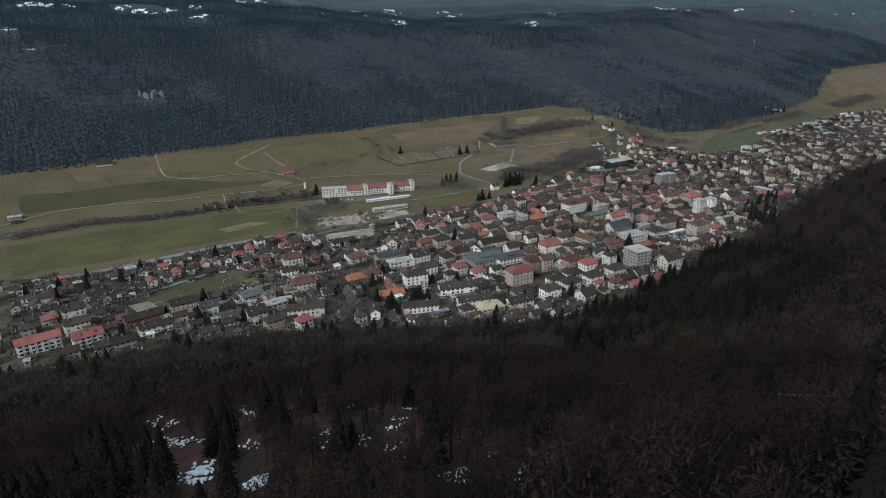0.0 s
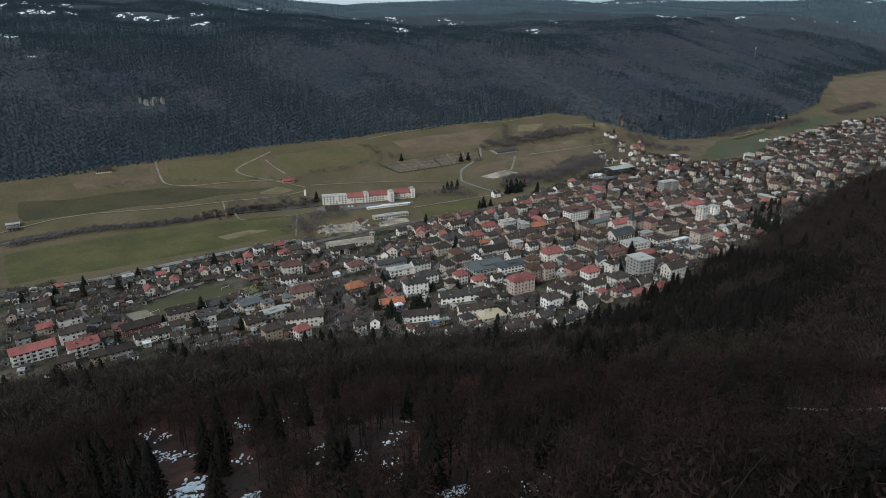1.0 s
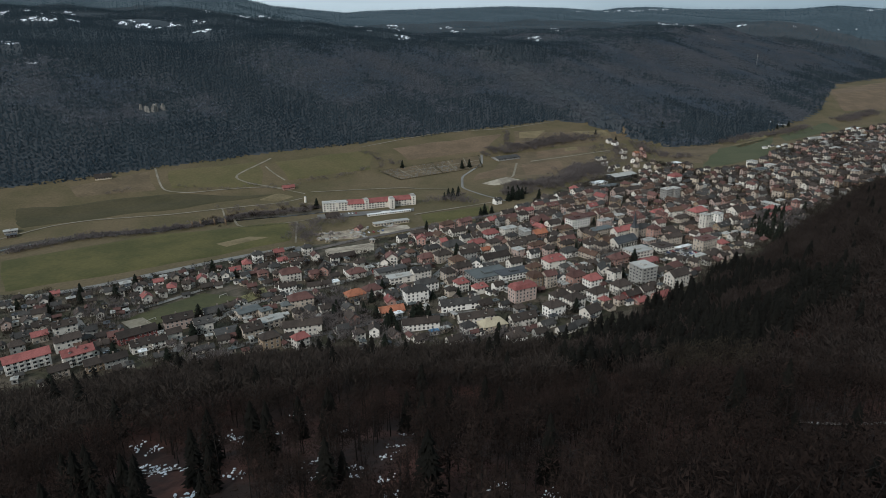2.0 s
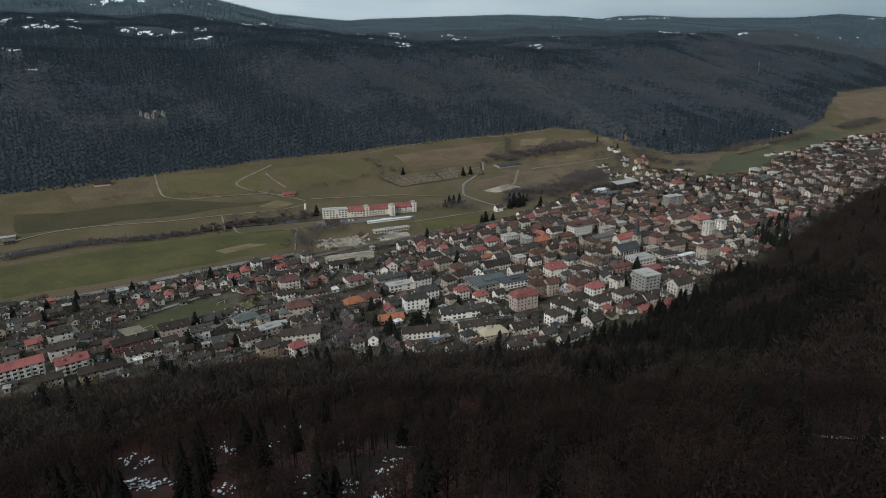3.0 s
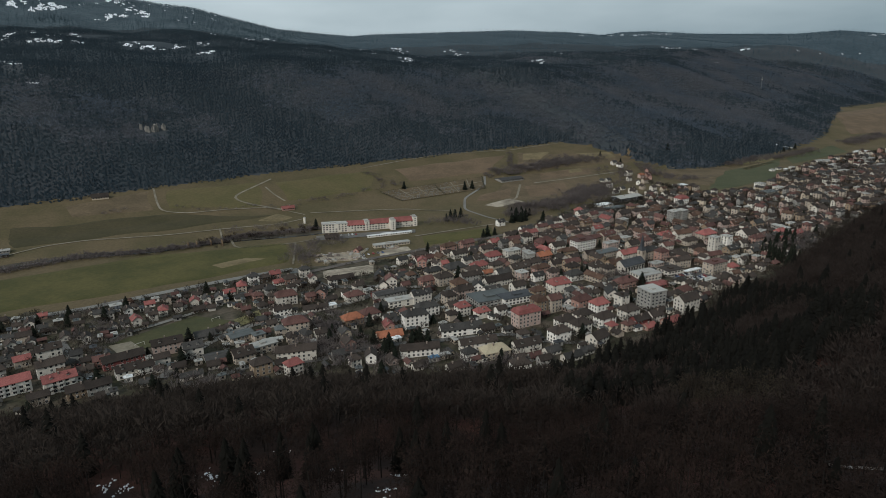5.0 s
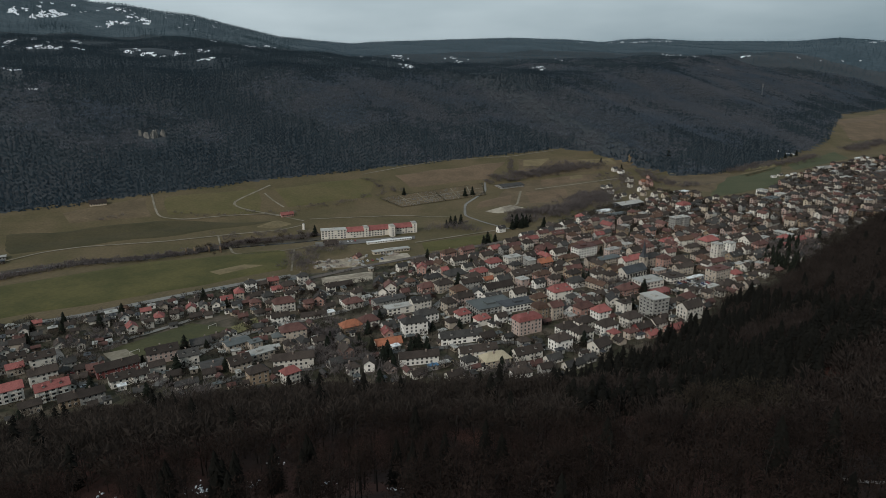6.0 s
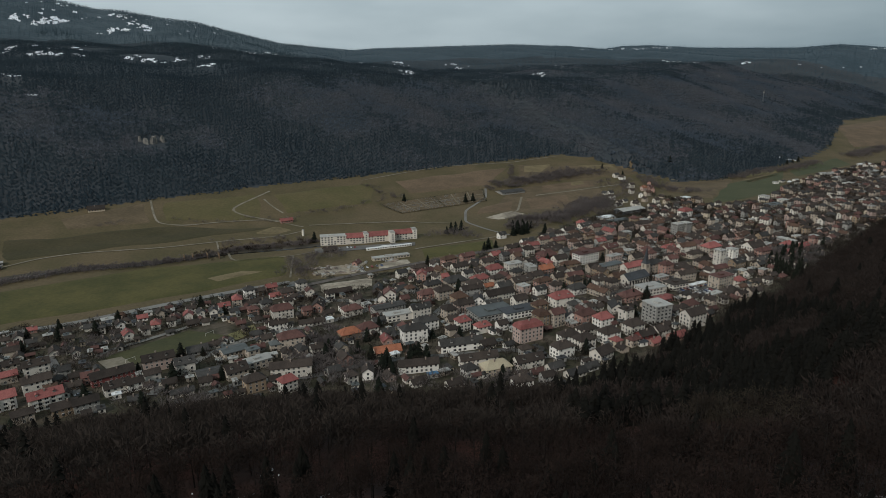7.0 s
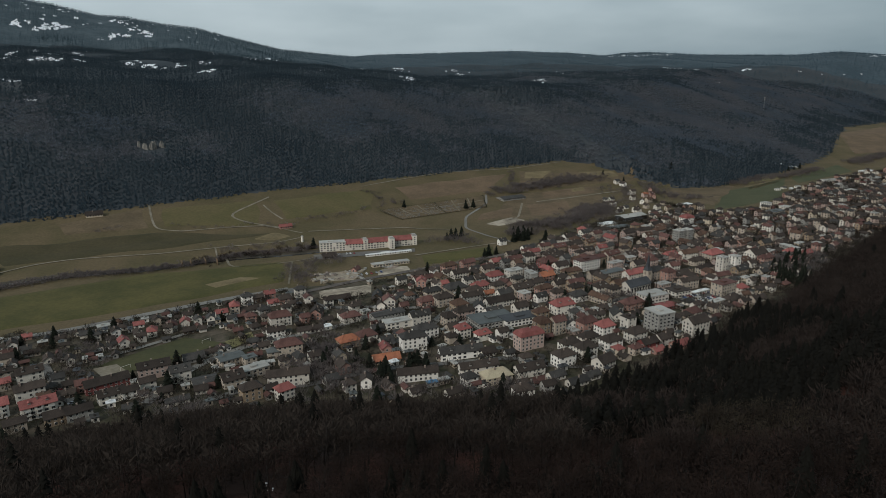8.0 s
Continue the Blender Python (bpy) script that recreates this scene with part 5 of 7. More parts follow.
THICKETS = [
    ("row of leafless field trees", [(-426.6, 846.8), (-398.6, 872.1)], 9, 2, 0.35, 0.55),
    ("row of leafless field trees", [(-350.5, 888.5), (-340.2, 890.8), (-309.0, 885.4), (-289.4, 893.7), (-256.3, 909.0)], 10, 2, 0.35, 0.5),
    ("leafless trees along the lane", [(-195.0, 943.9), (-151.7, 969.3), (-107.9, 1015.0), (-88.8, 1039.7)], 6, 4, 0.35, 0.6),
    ("leafless trees along the lane", [(-264.5, 911.4), (-220.3, 916.7), (-191.4, 925.3)], 6, 4, 0.3, 0.5),
    ("leafless wood beside the factory", [(-141.6, 675.7), (-154.9, 711.7), (-143.1, 745.4), (-119.6, 756.2)], 2.2, 8, 0.5, 0.8),
    ("dense leafless thicket below the fields", [(125.4, 912.0), (164.4, 942.4), (210.3, 995.6), (244.5, 1037.4)], 0.9, 15, 0.45, 0.8),
    ("dense leafless wood under the fields", [(240.0, 1049.6), (213.7, 1014.8), (169.7, 955.3), (130.6, 931.6), (90.9, 923.4)], 1.0, 8, 0.55, 0.9),
    ("dense leafless wood beside the hamlet", [(251.0, 1083.0), (212.5, 1051.9), (183.1, 1008.8)], 1.1, 9, 0.5, 0.8),
    ("leafless belt of trees between the fields", [(75.6, 1130.2), (107.9, 1156.3), (150.0, 1188.5), (194.1, 1219.6), (231.9, 1263.4)], 1.3, 9, 0.5, 0.8),
    ("leafless wood below the brown slope", [(130.8, 1172.3), (178.5, 1203.6), (212.8, 1232.4)], 0.7, 9, 0.4, 0.65),
    ("leafless wood on the slope", [(196.0, 1221.3), (248.8, 1262.6), (289.0, 1280.5)], 0.8, 9, 0.35, 0.6),
    ("row of slim leafless trees on the slope", [(225.0, 1232.3), (286.0, 1252.0)], 5, 2, 0.5, 0.7),
    ("leafless trees along the field track", [(116.3, 1261.0), (110.0, 1154.7)], 3, 3, 0.35, 0.55),
    ("leafless trees beside the barn", [(72.5, 1116.0), (109.4, 1148.6), (127.5, 1141.4)], 1.2, 8, 0.35, 0.6),
    ("leafless wood beside the green meadow", [(80.9, 877.2), (97.4, 896.4), (106.8, 882.1)], 0.8, 8, 0.5, 0.8),
    ("leafless trees round the hamlet", [(274.7, 1182.7), (314.5, 1213.5), (282.4, 1103.5), (256.4, 1070.0)], 2.0, 12, 0.35, 0.6),
    ("leafless trees along the stream", [(359.7, 1250.8), (361.4, 1186.7), (384.2, 1137.7), (419.6, 1145.8)], 1.2, 10, 0.4, 0.7),
    ("leafless hedge across the far fields", [(888.5, 1532.3), (955.9, 1582.9), (1047.7, 1669.3)], 1.2, 9, 0.5, 0.9),
    ("leafless trees among the far houses", [(636.3, 1083.9), (722.6, 1175.2), (701.3, 1103.1), (587.2, 965.2), (584.5, 923.0)], 1.2, 14, 0.4, 0.7),
    ("leafless trees at the wood's edge", [(521.4, 1270.1), (599.3, 1329.1), (685.9, 1372.9), (772.1, 1452.5)], 1.5, 8, 0.4, 0.8),
    ("leafless wood at the railway bend", [(-19.8, 846.3), (8.5, 850.6), (43.4, 836.0)], 2.5, 9, 0.5, 0.8),
    ("leafless thicket on the slope", [(-124.3, 1090.3), (-93.9, 1048.9), (-58.7, 1039.2)], 3, 5, 0.35, 0.5),
    ("leafless trees above the river", [(-264.0, 810.0), (-232.6, 819.6), (-200.0, 827.3), (-173.1, 832.2)], 3.2, 8, 0.35, 0.6),
    ("leafless trees at the edge of the town", [(-91.9, 470.5), (-74.0, 459.3), (-80.9, 431.4), (-62.8, 434.9)], 3, 10, 0.5, 0.8),
    ("leafless trees beside the houses", [(-186.3, 415.4), (-162.0, 408.5), (-138.3, 401.2), (-167.3, 394.9)], 3, 10, 0.5, 0.8),
    ("leafless trees on the bank above the town", [(338.9, 694.5), (410.4, 777.9), (450.2, 803.6)], 2.2, 12, 0.5, 0.8),
    ("dense leafless trees in a hillside garden", [(-100.5, 516.6), (-83.5, 480.7), (-89.1, 455.2), (-71.8, 444.6), (-83.9, 427.2)], 0.9, 13, 0.45, 0.75),
    ("leafless park trees between the houses", [(117.0, 595.5), (134.3, 606.1), (156.0, 622.1)], 1.2, 9, 0.45, 0.7),
    ("dark leafless trees on the bank above the town", [(317.4, 685.2), (358.1, 741.9), (382.0, 752.9), (342.0, 682.9)], 1.1, 13, 0.5, 0.85),
    ("leafless trees beside the upper houses", [(538.7, 1029.2), (665.2, 1182.2), (728.0, 1240.9)], 1.5, 10, 0.4, 0.7),
    ("dark leafless trees beside the far workshops", [(731.8, 1208.3), (747.7, 1193.6), (788.2, 1222.2), (723.8, 1131.7), (681.8, 1108.1)], 1.6, 12, 0.55, 1.0),
    ("leafless trees along the lower street", [(-64.0, 444.2), (-32.3, 428.9), (0.9, 422.8), (33.3, 416.9), (62.9, 424.0)], 1.6, 9, 0.4, 0.7),
    ("leafless trees between the lower houses", [(-278.0, 491.5), (-266.4, 502.2), (-251.4, 507.2), (-243.2, 468.4), (-245.8, 453.7)], 1.6, 9, 0.35, 0.65),
    ("leafless trees along the railway", [(-25.7, 710.4), (7.4, 731.2), (45.9, 758.1)], 2.0, 5, 0.3, 0.5),
    ("leafless trees along the pale road", [(-330.8, 530.2), (-292.0, 543.5), (-255.1, 566.4), (-223.8, 587.0)], 3.0, 4, 0.25, 0.45),
]
PARKING = [((205.1, 604.0), (234.8, 623.1), 12), ((205.6, 590.4), (237.2, 608.5), 12), ((-87.8, 703.8), (-59.2, 717.5), 6), ((-140.6, 785.5), (-98.9, 796.3), 10), ((-246.3, 439.8), (-218.6, 411.3), 6)]
NEAR_ROAD = [(106.0, 197.7), (108.3, 195.5), (111.8, 193.4), (116.3, 191.7), (121.0, 190.5), (127.8, 189.8), (132.8, 189.3), (139.1, 188.6), (148.1, 188.3)]


# ---- trees ----
TR = random.Random(7)


def limb(p, q, r0, r1, sides=3):
    """A tapered branch from p to q."""
    p, q = np.array(p, float), np.array(q, float)
    w = q - p
    a = np.cross(w, (0.3, 0.5, 0.8))
    a /= np.linalg.norm(a)
    b = np.cross(w / np.linalg.norm(w), a)
    ring = [math.cos(2 * math.pi * k / sides) * a + math.sin(2 * math.pi * k / sides) * b for k in range(sides)]
    v = [p + r0 * c for c in ring] + [q + r1 * c for c in ring]
    t = []
    for k in range(sides):
        j = (k + 1) % sides
        t += [(k, j, sides + j), (k, sides + j, sides + k)]
    return v, t


def bare_tree(seed, h, limbs, twigs, spread, thick=1.0):
    """Trunk and crown of a leafless broad-leaved tree: vertices and triangles of each."""
    g = random.Random(seed)
    trunk, crown = ([], []), ([], [])

    def add(into, piece):
        k = len(into[0])
        into[0].extend(piece[0])
        into[1].extend([tuple(i + k for i in t) for t in piece[1]])
    bend = (g.uniform(-0.4, 0.4), g.uniform(-0.4, 0.4))
    stem = [(0, 0, -0.8), (bend[0] * 0.5, bend[1] * 0.5, h * 0.3), (bend[0], bend[1], h * 0.6), (bend[0] * 1.6, bend[1] * 1.4, h * 0.88)]
    for (p, q), (a, b) in zip(zip(stem, stem[1:]), ((0.3, 0.22), (0.22, 0.13), (0.13, 0.04))):
        add(trunk, limb(p, q, a * h / 18, b * h / 18, 5 if h > 10 else 3))
    ends = []
    for k in range(limbs):
        z0 = h * g.uniform(0.2, 0.8)
        f = z0 / h
        base = (bend[0] * f * 1.6, bend[1] * f * 1.6, z0)
        a = k * 2.4 + g.uniform(-0.5, 0.5)
        out = spread * h * g.uniform(0.6, 1.0) * (1.15 - 0.7 * abs(f - 0.45))
        tip = (base[0] + math.cos(a) * out, base[1] + math.sin(a) * out, min(h, z0 + h * g.uniform(0.14, 0.28)))
        mid = [(b + t) / 2 + g.uniform(-0.3, 0.3) for b, t in zip(base, tip)]
        add(trunk, limb(base, mid, 0.085 * h / 18, 0.055 * h / 18))
        add(trunk, limb(mid, tip, 0.055 * h / 18, 0.02 * h / 18))
        ends += [mid, tip, tip]
    ends.append((stem[3][0], stem[3][1], h * 0.9))
    for k in range(twigs):
        c = g.choice(ends)
        a, e = g.uniform(0, 2 * math.pi), g.uniform(-0.15, 1.3)
        l = g.uniform(0.03, 0.085) * h
        s = [c[i] + g.gauss(0, 0.06 * h) for i in range(3)]
        d = (math.cos(a) * math.cos(e), math.sin(a) * math.cos(e), math.sin(e))
        q = [s[i] + l * d[i] for i in range(3)]
        w = g.uniform(0.022, 0.05) * thick
        side = (-math.sin(a) * w, math.cos(a) * w, g.uniform(-w, w))
        fork = [s[i] + l * 0.8 * d[i] + side[i] / thick * g.uniform(3, 8) * max(1, thick * 0.45) * g.choice((-1, 1)) for i in range(3)]
        n = len(crown[0])
        crown[0].extend([[s[i] - side[i] for i in range(3)], [s[i] + side[i] for i in range(3)], q, fork])
        crown[1].extend([(n, n + 1, n + 2), (n, n + 1, n + 3)])
    return trunk, crown


def conifer(seed, h, rings, arms, spread, droop=0.25, thin=False):
    """Trunk and crown of a spruce: whorls of drooping boughs, longest near the ground."""
    g = random.Random(seed)
    trunk = ([], []) if thin else limb((0, 0, -0.8), (0, 0, h * 0.97), 0.26, 0.03, 5)
    v, t = [], []
    for k in range(rings):
        f = k / rings
        z = h * (0.1 + 0.88 * f)
        r = spread * h * (1 - f) ** (0.85 if thin else 0.65) + 0.25
        for j in range(arms):
            a = 2 * math.pi * (j + 0.5 * (k % 2)) / arms + g.uniform(-0.3, 0.3)
            rr = r * g.uniform(0.65, 1.15)
            w = rr * (g.uniform(0.32, 0.5) if arms < 8 else g.uniform(0.17, 0.28))
            zz = z + g.uniform(-0.02, 0.02) * h
            c, s = math.cos(a), math.sin(a)
            tip = (c * rr, s * rr, zz - droop * rr)
            n = len(v)
            v += [(0, 0, zz + 0.06 * h), (c * rr * 0.55 - s * w, s * rr * 0.55 + c * w, zz - droop * rr * 0.7), tip,
                  (c * rr * 0.55 + s * w, s * rr * 0.55 - c * w, zz - droop * rr * 0.7)]
            t += [(n, n + 1, n + 2), (n, n + 2, n + 3)]
    n = len(v)
    v += [(0.3, 0, h * 0.9), (-0.2, 0.25, h * 0.9), (-0.2, -0.25, h * 0.9), (0, 0, h * 1.02)]
    t += [(n, n + 1, n + 3), (n + 1, n + 2, n + 3), (n + 2, n, n + 3)]
    return trunk, (v, t)


BARE = [bare_tree(k, 16, 7, 300, 0.26, 2.7) for k in range(4)]
SPRUCE = [conifer(40 + k, 20, 22, 11, 0.21, 0.45) for k in range(3)]
SPRUCE_LIGHT = [conifer(50 + k, 18, 11, 7, 0.25, 0.55) for k in range(3)]
SPRUCE_FAR = [conifer(60 + k, 15, 2, 4, 0.31, 1.15, True) for k in range(4)]
SPRUCE_SKY = [conifer(64 + k, 18, 2, 4, 0.27, 1.2, True) for k in range(4)]


def fuzzy_tree(seed, h, slivers, low, high, spread, shell, reach=1.0):
    """A leafless tree seen from afar: a trunk, and a crown of rough upright tufts round an uneven inner mass."""
    g = random.Random(seed)
    v, t = [], []
    if shell:
        k = 5
        ring = [(math.cos(1.257 * i + g.uniform(-0.3, 0.3)) * spread * h * g.uniform(0.7, 1.1), math.sin(1.257 * i + g.uniform(-0.3, 0.3)) * spread * h * g.uniform(0.7, 1.1), h * g.uniform(0.2, 0.42)) for i in range(k)]
        top = [(x * 0.55, y * 0.55, h * g.uniform(0.66, 0.92)) for x, y, z in ring]
        v += ring + top + [(0, 0, h * 0.9)]
        for i in range(k):
            j = (i + 1) % k
            t += [(i, j, k + i), (j, k + j, k + i), (k + i, k + j, 2 * k)]
    for _ in range(slivers):
        a, r = g.uniform(0, 6.28), spread * h * math.sqrt(g.random()) * 1.08
        x, y = math.cos(a) * r, math.sin(a) * r
        z = h * (0.24 + (0.42 + 0.3 * (1 - reach)) * g.random() * (1 - 0.5 * r / (spread * h)))
        b, w, l = g.uniform(0, 6.28), g.uniform(low, high) * h, h * g.uniform(0.16, 0.36) * reach
        n = len(v)
        out = g.uniform(0.2, 0.9) * l
        v += [(x - math.cos(b) * w, y - math.sin(b) * w, z), (x + math.cos(b) * w, y + math.sin(b) * w, z + g.uniform(-0.06, 0.06) * h), (x + math.cos(a) * out + g.uniform(-0.3, 0.3) * l, y + math.sin(a) * out + g.uniform(-0.3, 0.3) * l, z + l * g.uniform(0.35, 1))]
        t += [(n, n + 1, n + 2)]
    return ([], []) if shell is None else limb((0, 0, -1), (0, 0, h * 0.7), 0.014 * h, 0.006 * h, 3), (v, t)


BARE_FAR = [fuzzy_tree(90 + k, 12.5, 17, 0.028, 0.07, 0.34, None) for k in range(6)]
THIN_TREE = [fuzzy_tree(130 + k, 9, 56, 0.008, 0.026, 0.34, False) for k in range(5)]
BARE_LIGHT = [fuzzy_tree(20 + k, 16, 120, 0.007, 0.019, 0.27, False, 0.5) for k in range(5)]
SMALL_TREE = [fuzzy_tree(100 + k, 9, 38, 0.01, 0.034, 0.31, False) for k in range(5)]
SHRUB = [fuzzy_tree(110 + k, 4.5, 18, 0.035, 0.09, 0.42, False) for k in range(4)]


def as_arrays(tree):
    (tv, tt), (cv, ct) = tree
    return np.array([*tv, *cv], float), np.array([*tt, *[tuple(i + len(tv) for i in q) for q in ct]], int), np.array([0] * len(tt) + [1] * len(ct))


def stand(name, trees, xs, ys, mats, label, rng, low=0.7, high=1.15, category="forest", lift=0.0):
    """Many trees, past counting, as one object."""
    shapes = [as_arrays(t) for t in trees]
    xs, ys = np.asarray(xs), np.asarray(ys)
    zs = height(xs, ys) + lift
    pick = rng.integers(0, len(shapes), len(xs))
    V, T, I, base = [], [], [], 0
    for k, (v, t, idx) in enumerate(shapes):
        at = np.nonzero(pick == k)[0]
        if not len(at):
            continue
        a, sc = rng.uniform(0, 2 * np.pi, len(at)), rng.uniform(low, high, len(at))
        wide = sc * rng.uniform(0.85, 1.2, len(at))
        c, s = np.cos(a)[:, None], np.sin(a)[:, None]
        px = (v[:, 0] * c - v[:, 1] * s) * wide[:, None] + xs[at][:, None]
        py = (v[:, 0] * s + v[:, 1] * c) * wide[:, None] + ys[at][:, None]
        pz = v[:, 2] * sc[:, None] + zs[at][:, None]
        V.append(np.stack([px, py, pz], -1).reshape(-1, 3))
        T.append((t[None] + (np.arange(len(at)) * len(v))[:, None, None]).reshape(-1, 3) + base)
        I.append(np.tile(idx, len(at)))
        base += len(at) * len(v)
    ob = new(name, triangles(name, np.concatenate(V), np.concatenate(T), mats, np.concatenate(I)))
    return tagged(ob, label, category, kind="stuff")


TREE_MESH = {}


def tree(kind, x, y, scale, turn, label, group, name="tree", lift=0.0):
    """One tree of its own: trunk and crown."""
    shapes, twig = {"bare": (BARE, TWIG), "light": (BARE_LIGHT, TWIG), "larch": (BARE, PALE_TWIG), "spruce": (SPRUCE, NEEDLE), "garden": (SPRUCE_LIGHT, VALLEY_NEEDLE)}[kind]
    k = int(abs(x * 3 + y * 5)) % len(shapes)
    if (kind, k) not in TREE_MESH:
        (tv, tt), (cv, ct) = shapes[k]
        TREE_MESH[kind, k] = triangles("trunk", tv, tt, BARK), triangles("crown", cv, ct, twig)
    ob = thing(name, pose(x, y, ground(x, y) + lift, 0, 0, turn) @ Matrix.Scale(scale, 4), label, "tree", group)
    wide = Matrix.Diagonal((1.45, 1.45, 1.0, 1.0)) if kind == "garden" else None
    part("trunk", TREE_MESH[kind, k][0], ob)
    part("crown", TREE_MESH[kind, k][1], ob, m=wide)
    return ob


def waves(x, y, scale, seed=0.0):
    """A smooth uneven value between about -1 and 1."""
    x, y = x / scale, y / scale
    return (np.sin(x * 1.3 + 1.7 * np.sin(y * 0.9 + seed)) + np.sin(y * 1.7 + 1.3 * np.sin(x * 1.1 + 2 * seed)) + np.sin((x + y) * 0.7 + seed)) / 3


def scattered(x0, x1, y0, y1, step, rng):
    gx, gy = np.meshgrid(np.arange(x0, x1, step), np.arange(y0, y1, step))
    gx, gy = gx.ravel(), gy.ravel()
    return gx + rng.uniform(-0.45, 0.45, len(gx)) * step, gy + rng.uniform(-0.45, 0.45, len(gy)) * step


def clear_of(x, y, places, radius):
    ok = np.ones(len(x), bool)
    for px, py in places:
        ok &= np.hypot(x - px, y - py) > radius
    return ok


def snow(name, spots, label, lift=0.15):
    """Ragged sheets of old snow that follow the ground, past counting: x, y, size and stretch of each."""
    V, F = [], []
    g = random.Random(len(spots))
    k = 12
    for x, y, size, stretch in spots:
        rim = [1 + 0.7 * g.uniform(-1, 1) for _ in range(k)]
        d = math.hypot(x, y)
        ux, uy = x / d, y / d
        n = len(V)
        for ring in (0.0, 0.6, 1.0):
            for i in range(k if ring else 1):
                a = 2 * math.pi * i / k
                r = size * rim[i] * ring
                p, q = math.cos(a) * r, math.sin(a) * r * stretch
                px, py = x + uy * p + ux * q, y - ux * p + uy * q
                V.append((px, py, ground(px, py) + (lift if ring < 1 else lift * 0.3)))
        for i in range(k):
            j = (i + 1) % k
            F += [(n, n + 1 + i, n + 1 + j), (n + 1 + i, n + 1 + k + i, n + 1 + k + j), (n + 1 + i, n + 1 + k + j, n + 1 + j)]
    return tagged(new(name, triangles(name, V, [q[::-1] for q in F], SNOW)), label, "snow", kind="stuff")


rng = np.random.default_rng(11)

# the wooded hill in front
x, y = scattered(-460, 720, 40, 900, 5.7, rng)
s, n = along(x, y)
az = np.degrees(np.arctan2(x, np.maximum(y - 0.0, 1)))
keep = (n < near_foot(s) - 3) & (np.abs(az) < 44) & (n > -60) & (waves(x, y, 14, 3.0) < 0.8)
for q, radius in ((1.0, 3.4), (0.98, 3.0), (0.96, 2.8), (0.94, 2.6), (0.92, 2.4), (0.9, 2.2), (0.88, 2.0), (0.86, 2.0)):
    keep &= clear_of(x, y, [(px * q, py * q) for px, py in SNOWNEAR], radius)
    keep &= clear_of(x, y, [(px * q, py * q) for px, py in BARE_SLOPE], radius - 0.2)
    keep &= clear_of(x, y, [(px * q, py * q) for px, py in NEAR_ROAD], radius - 0.6)
for q in np.arange(0.76, 1.01, 0.02):
    keep &= clear_of(x, y, [(px * q, py * q) for px, py, size in SNOWBANKS], 5.0)
for hx, hy, size in PLACED:
    keep &= np.hypot(x - hx, y - hy) > size * 0.5 + 3
x, y, s, n = x[keep], y[keep], s[keep], n[keep]
rise = near_foot(s) - n
chance = 0.03 + 0.3 * ((waves(x, y, 30, 1.0) > 0.45) & (rise > 200) & (x < 40)) + 0.7 * ((x > 55) & (x < 250) & (rise < 130) & (waves(x, y, 24, 6.0) > -0.25)) + 0.4 * ((x < -40) & (rise > 185) & (waves(x, y, 22, 2.0) > 0))
pine = rng.uniform(0, 1, len(x)) < chance
larch = ~pine & (np.hypot(x - 112, y - 272) < 20)
window = (n > 175) & (n < 245) & (x > -95) & (x < 75)
single = window & (np.cumsum(window) < 250)
for i in np.nonzero(single)[0]:
    if pine[i]:
        tree("spruce", float(x[i]), float(y[i]), float(rng.uniform(0.75, 1.1)), float(rng.uniform(0, 360)), "dark green spruce standing among leafless trees", "trees of the near slope", "spruce_tree")
    else:
        tree("bare", float(x[i]), float(y[i]), float(rng.uniform(0.75, 1.1)), float(rng.uniform(0, 360)), "leafless grey-brown broad-leaved tree on the wooded slope", "trees of the near slope", "bare_tree")
near = np.hypot(x, y) < 255
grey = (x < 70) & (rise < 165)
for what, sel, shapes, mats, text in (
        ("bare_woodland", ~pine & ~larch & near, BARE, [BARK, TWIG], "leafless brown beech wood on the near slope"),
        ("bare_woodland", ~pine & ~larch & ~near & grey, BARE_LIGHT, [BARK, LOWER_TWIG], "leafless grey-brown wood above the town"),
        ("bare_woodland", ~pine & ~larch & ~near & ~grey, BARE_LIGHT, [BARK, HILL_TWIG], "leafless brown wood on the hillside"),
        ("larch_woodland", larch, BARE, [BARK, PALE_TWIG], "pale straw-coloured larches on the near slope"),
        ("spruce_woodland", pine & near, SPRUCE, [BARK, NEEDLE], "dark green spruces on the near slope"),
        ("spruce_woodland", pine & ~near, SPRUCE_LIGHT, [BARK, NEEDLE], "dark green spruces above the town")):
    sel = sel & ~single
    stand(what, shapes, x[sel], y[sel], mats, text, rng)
bx, by = scattered(-260, 260, -170, 110, 11, rng)
behind = np.abs(np.degrees(np.arctan2(bx, np.maximum(by, 1)))) > 44
stand("bare_woodland", BARE_LIGHT, bx[behind], by[behind], [BARK, TWIG], "leafless brown wood on the hilltop", rng)
spots = []
for px, py in SNOWNEAR:
    for j in range(16):
        spots.append((px + TR.gauss(0, 1.6), py + TR.gauss(0, 2.0), TR.uniform(0.12, 0.6) * TR.uniform(0.5, 1), TR.uniform(0.6, 1.8)))
for px, py, size in SNOWBANKS:
    for j in range(26):
        spots.append((px + TR.gauss(0, size * 0.55), py + TR.gauss(0, size * 0.7), TR.uniform(0.3, 1.5), TR.uniform(0.6, 1.6)))
snow("snow_patches", spots, "ragged patches of old snow on the forest floor", 0.5)

# the far flank, its plateau and the mountain
SNOW_PLACES = [(px, py, along(px, py)[1] - far_foot(along(px, py)[0]) < 540) for px, py in [*SNOWFAR, *SNOWFAR_2, *SNOWFAR_3]]


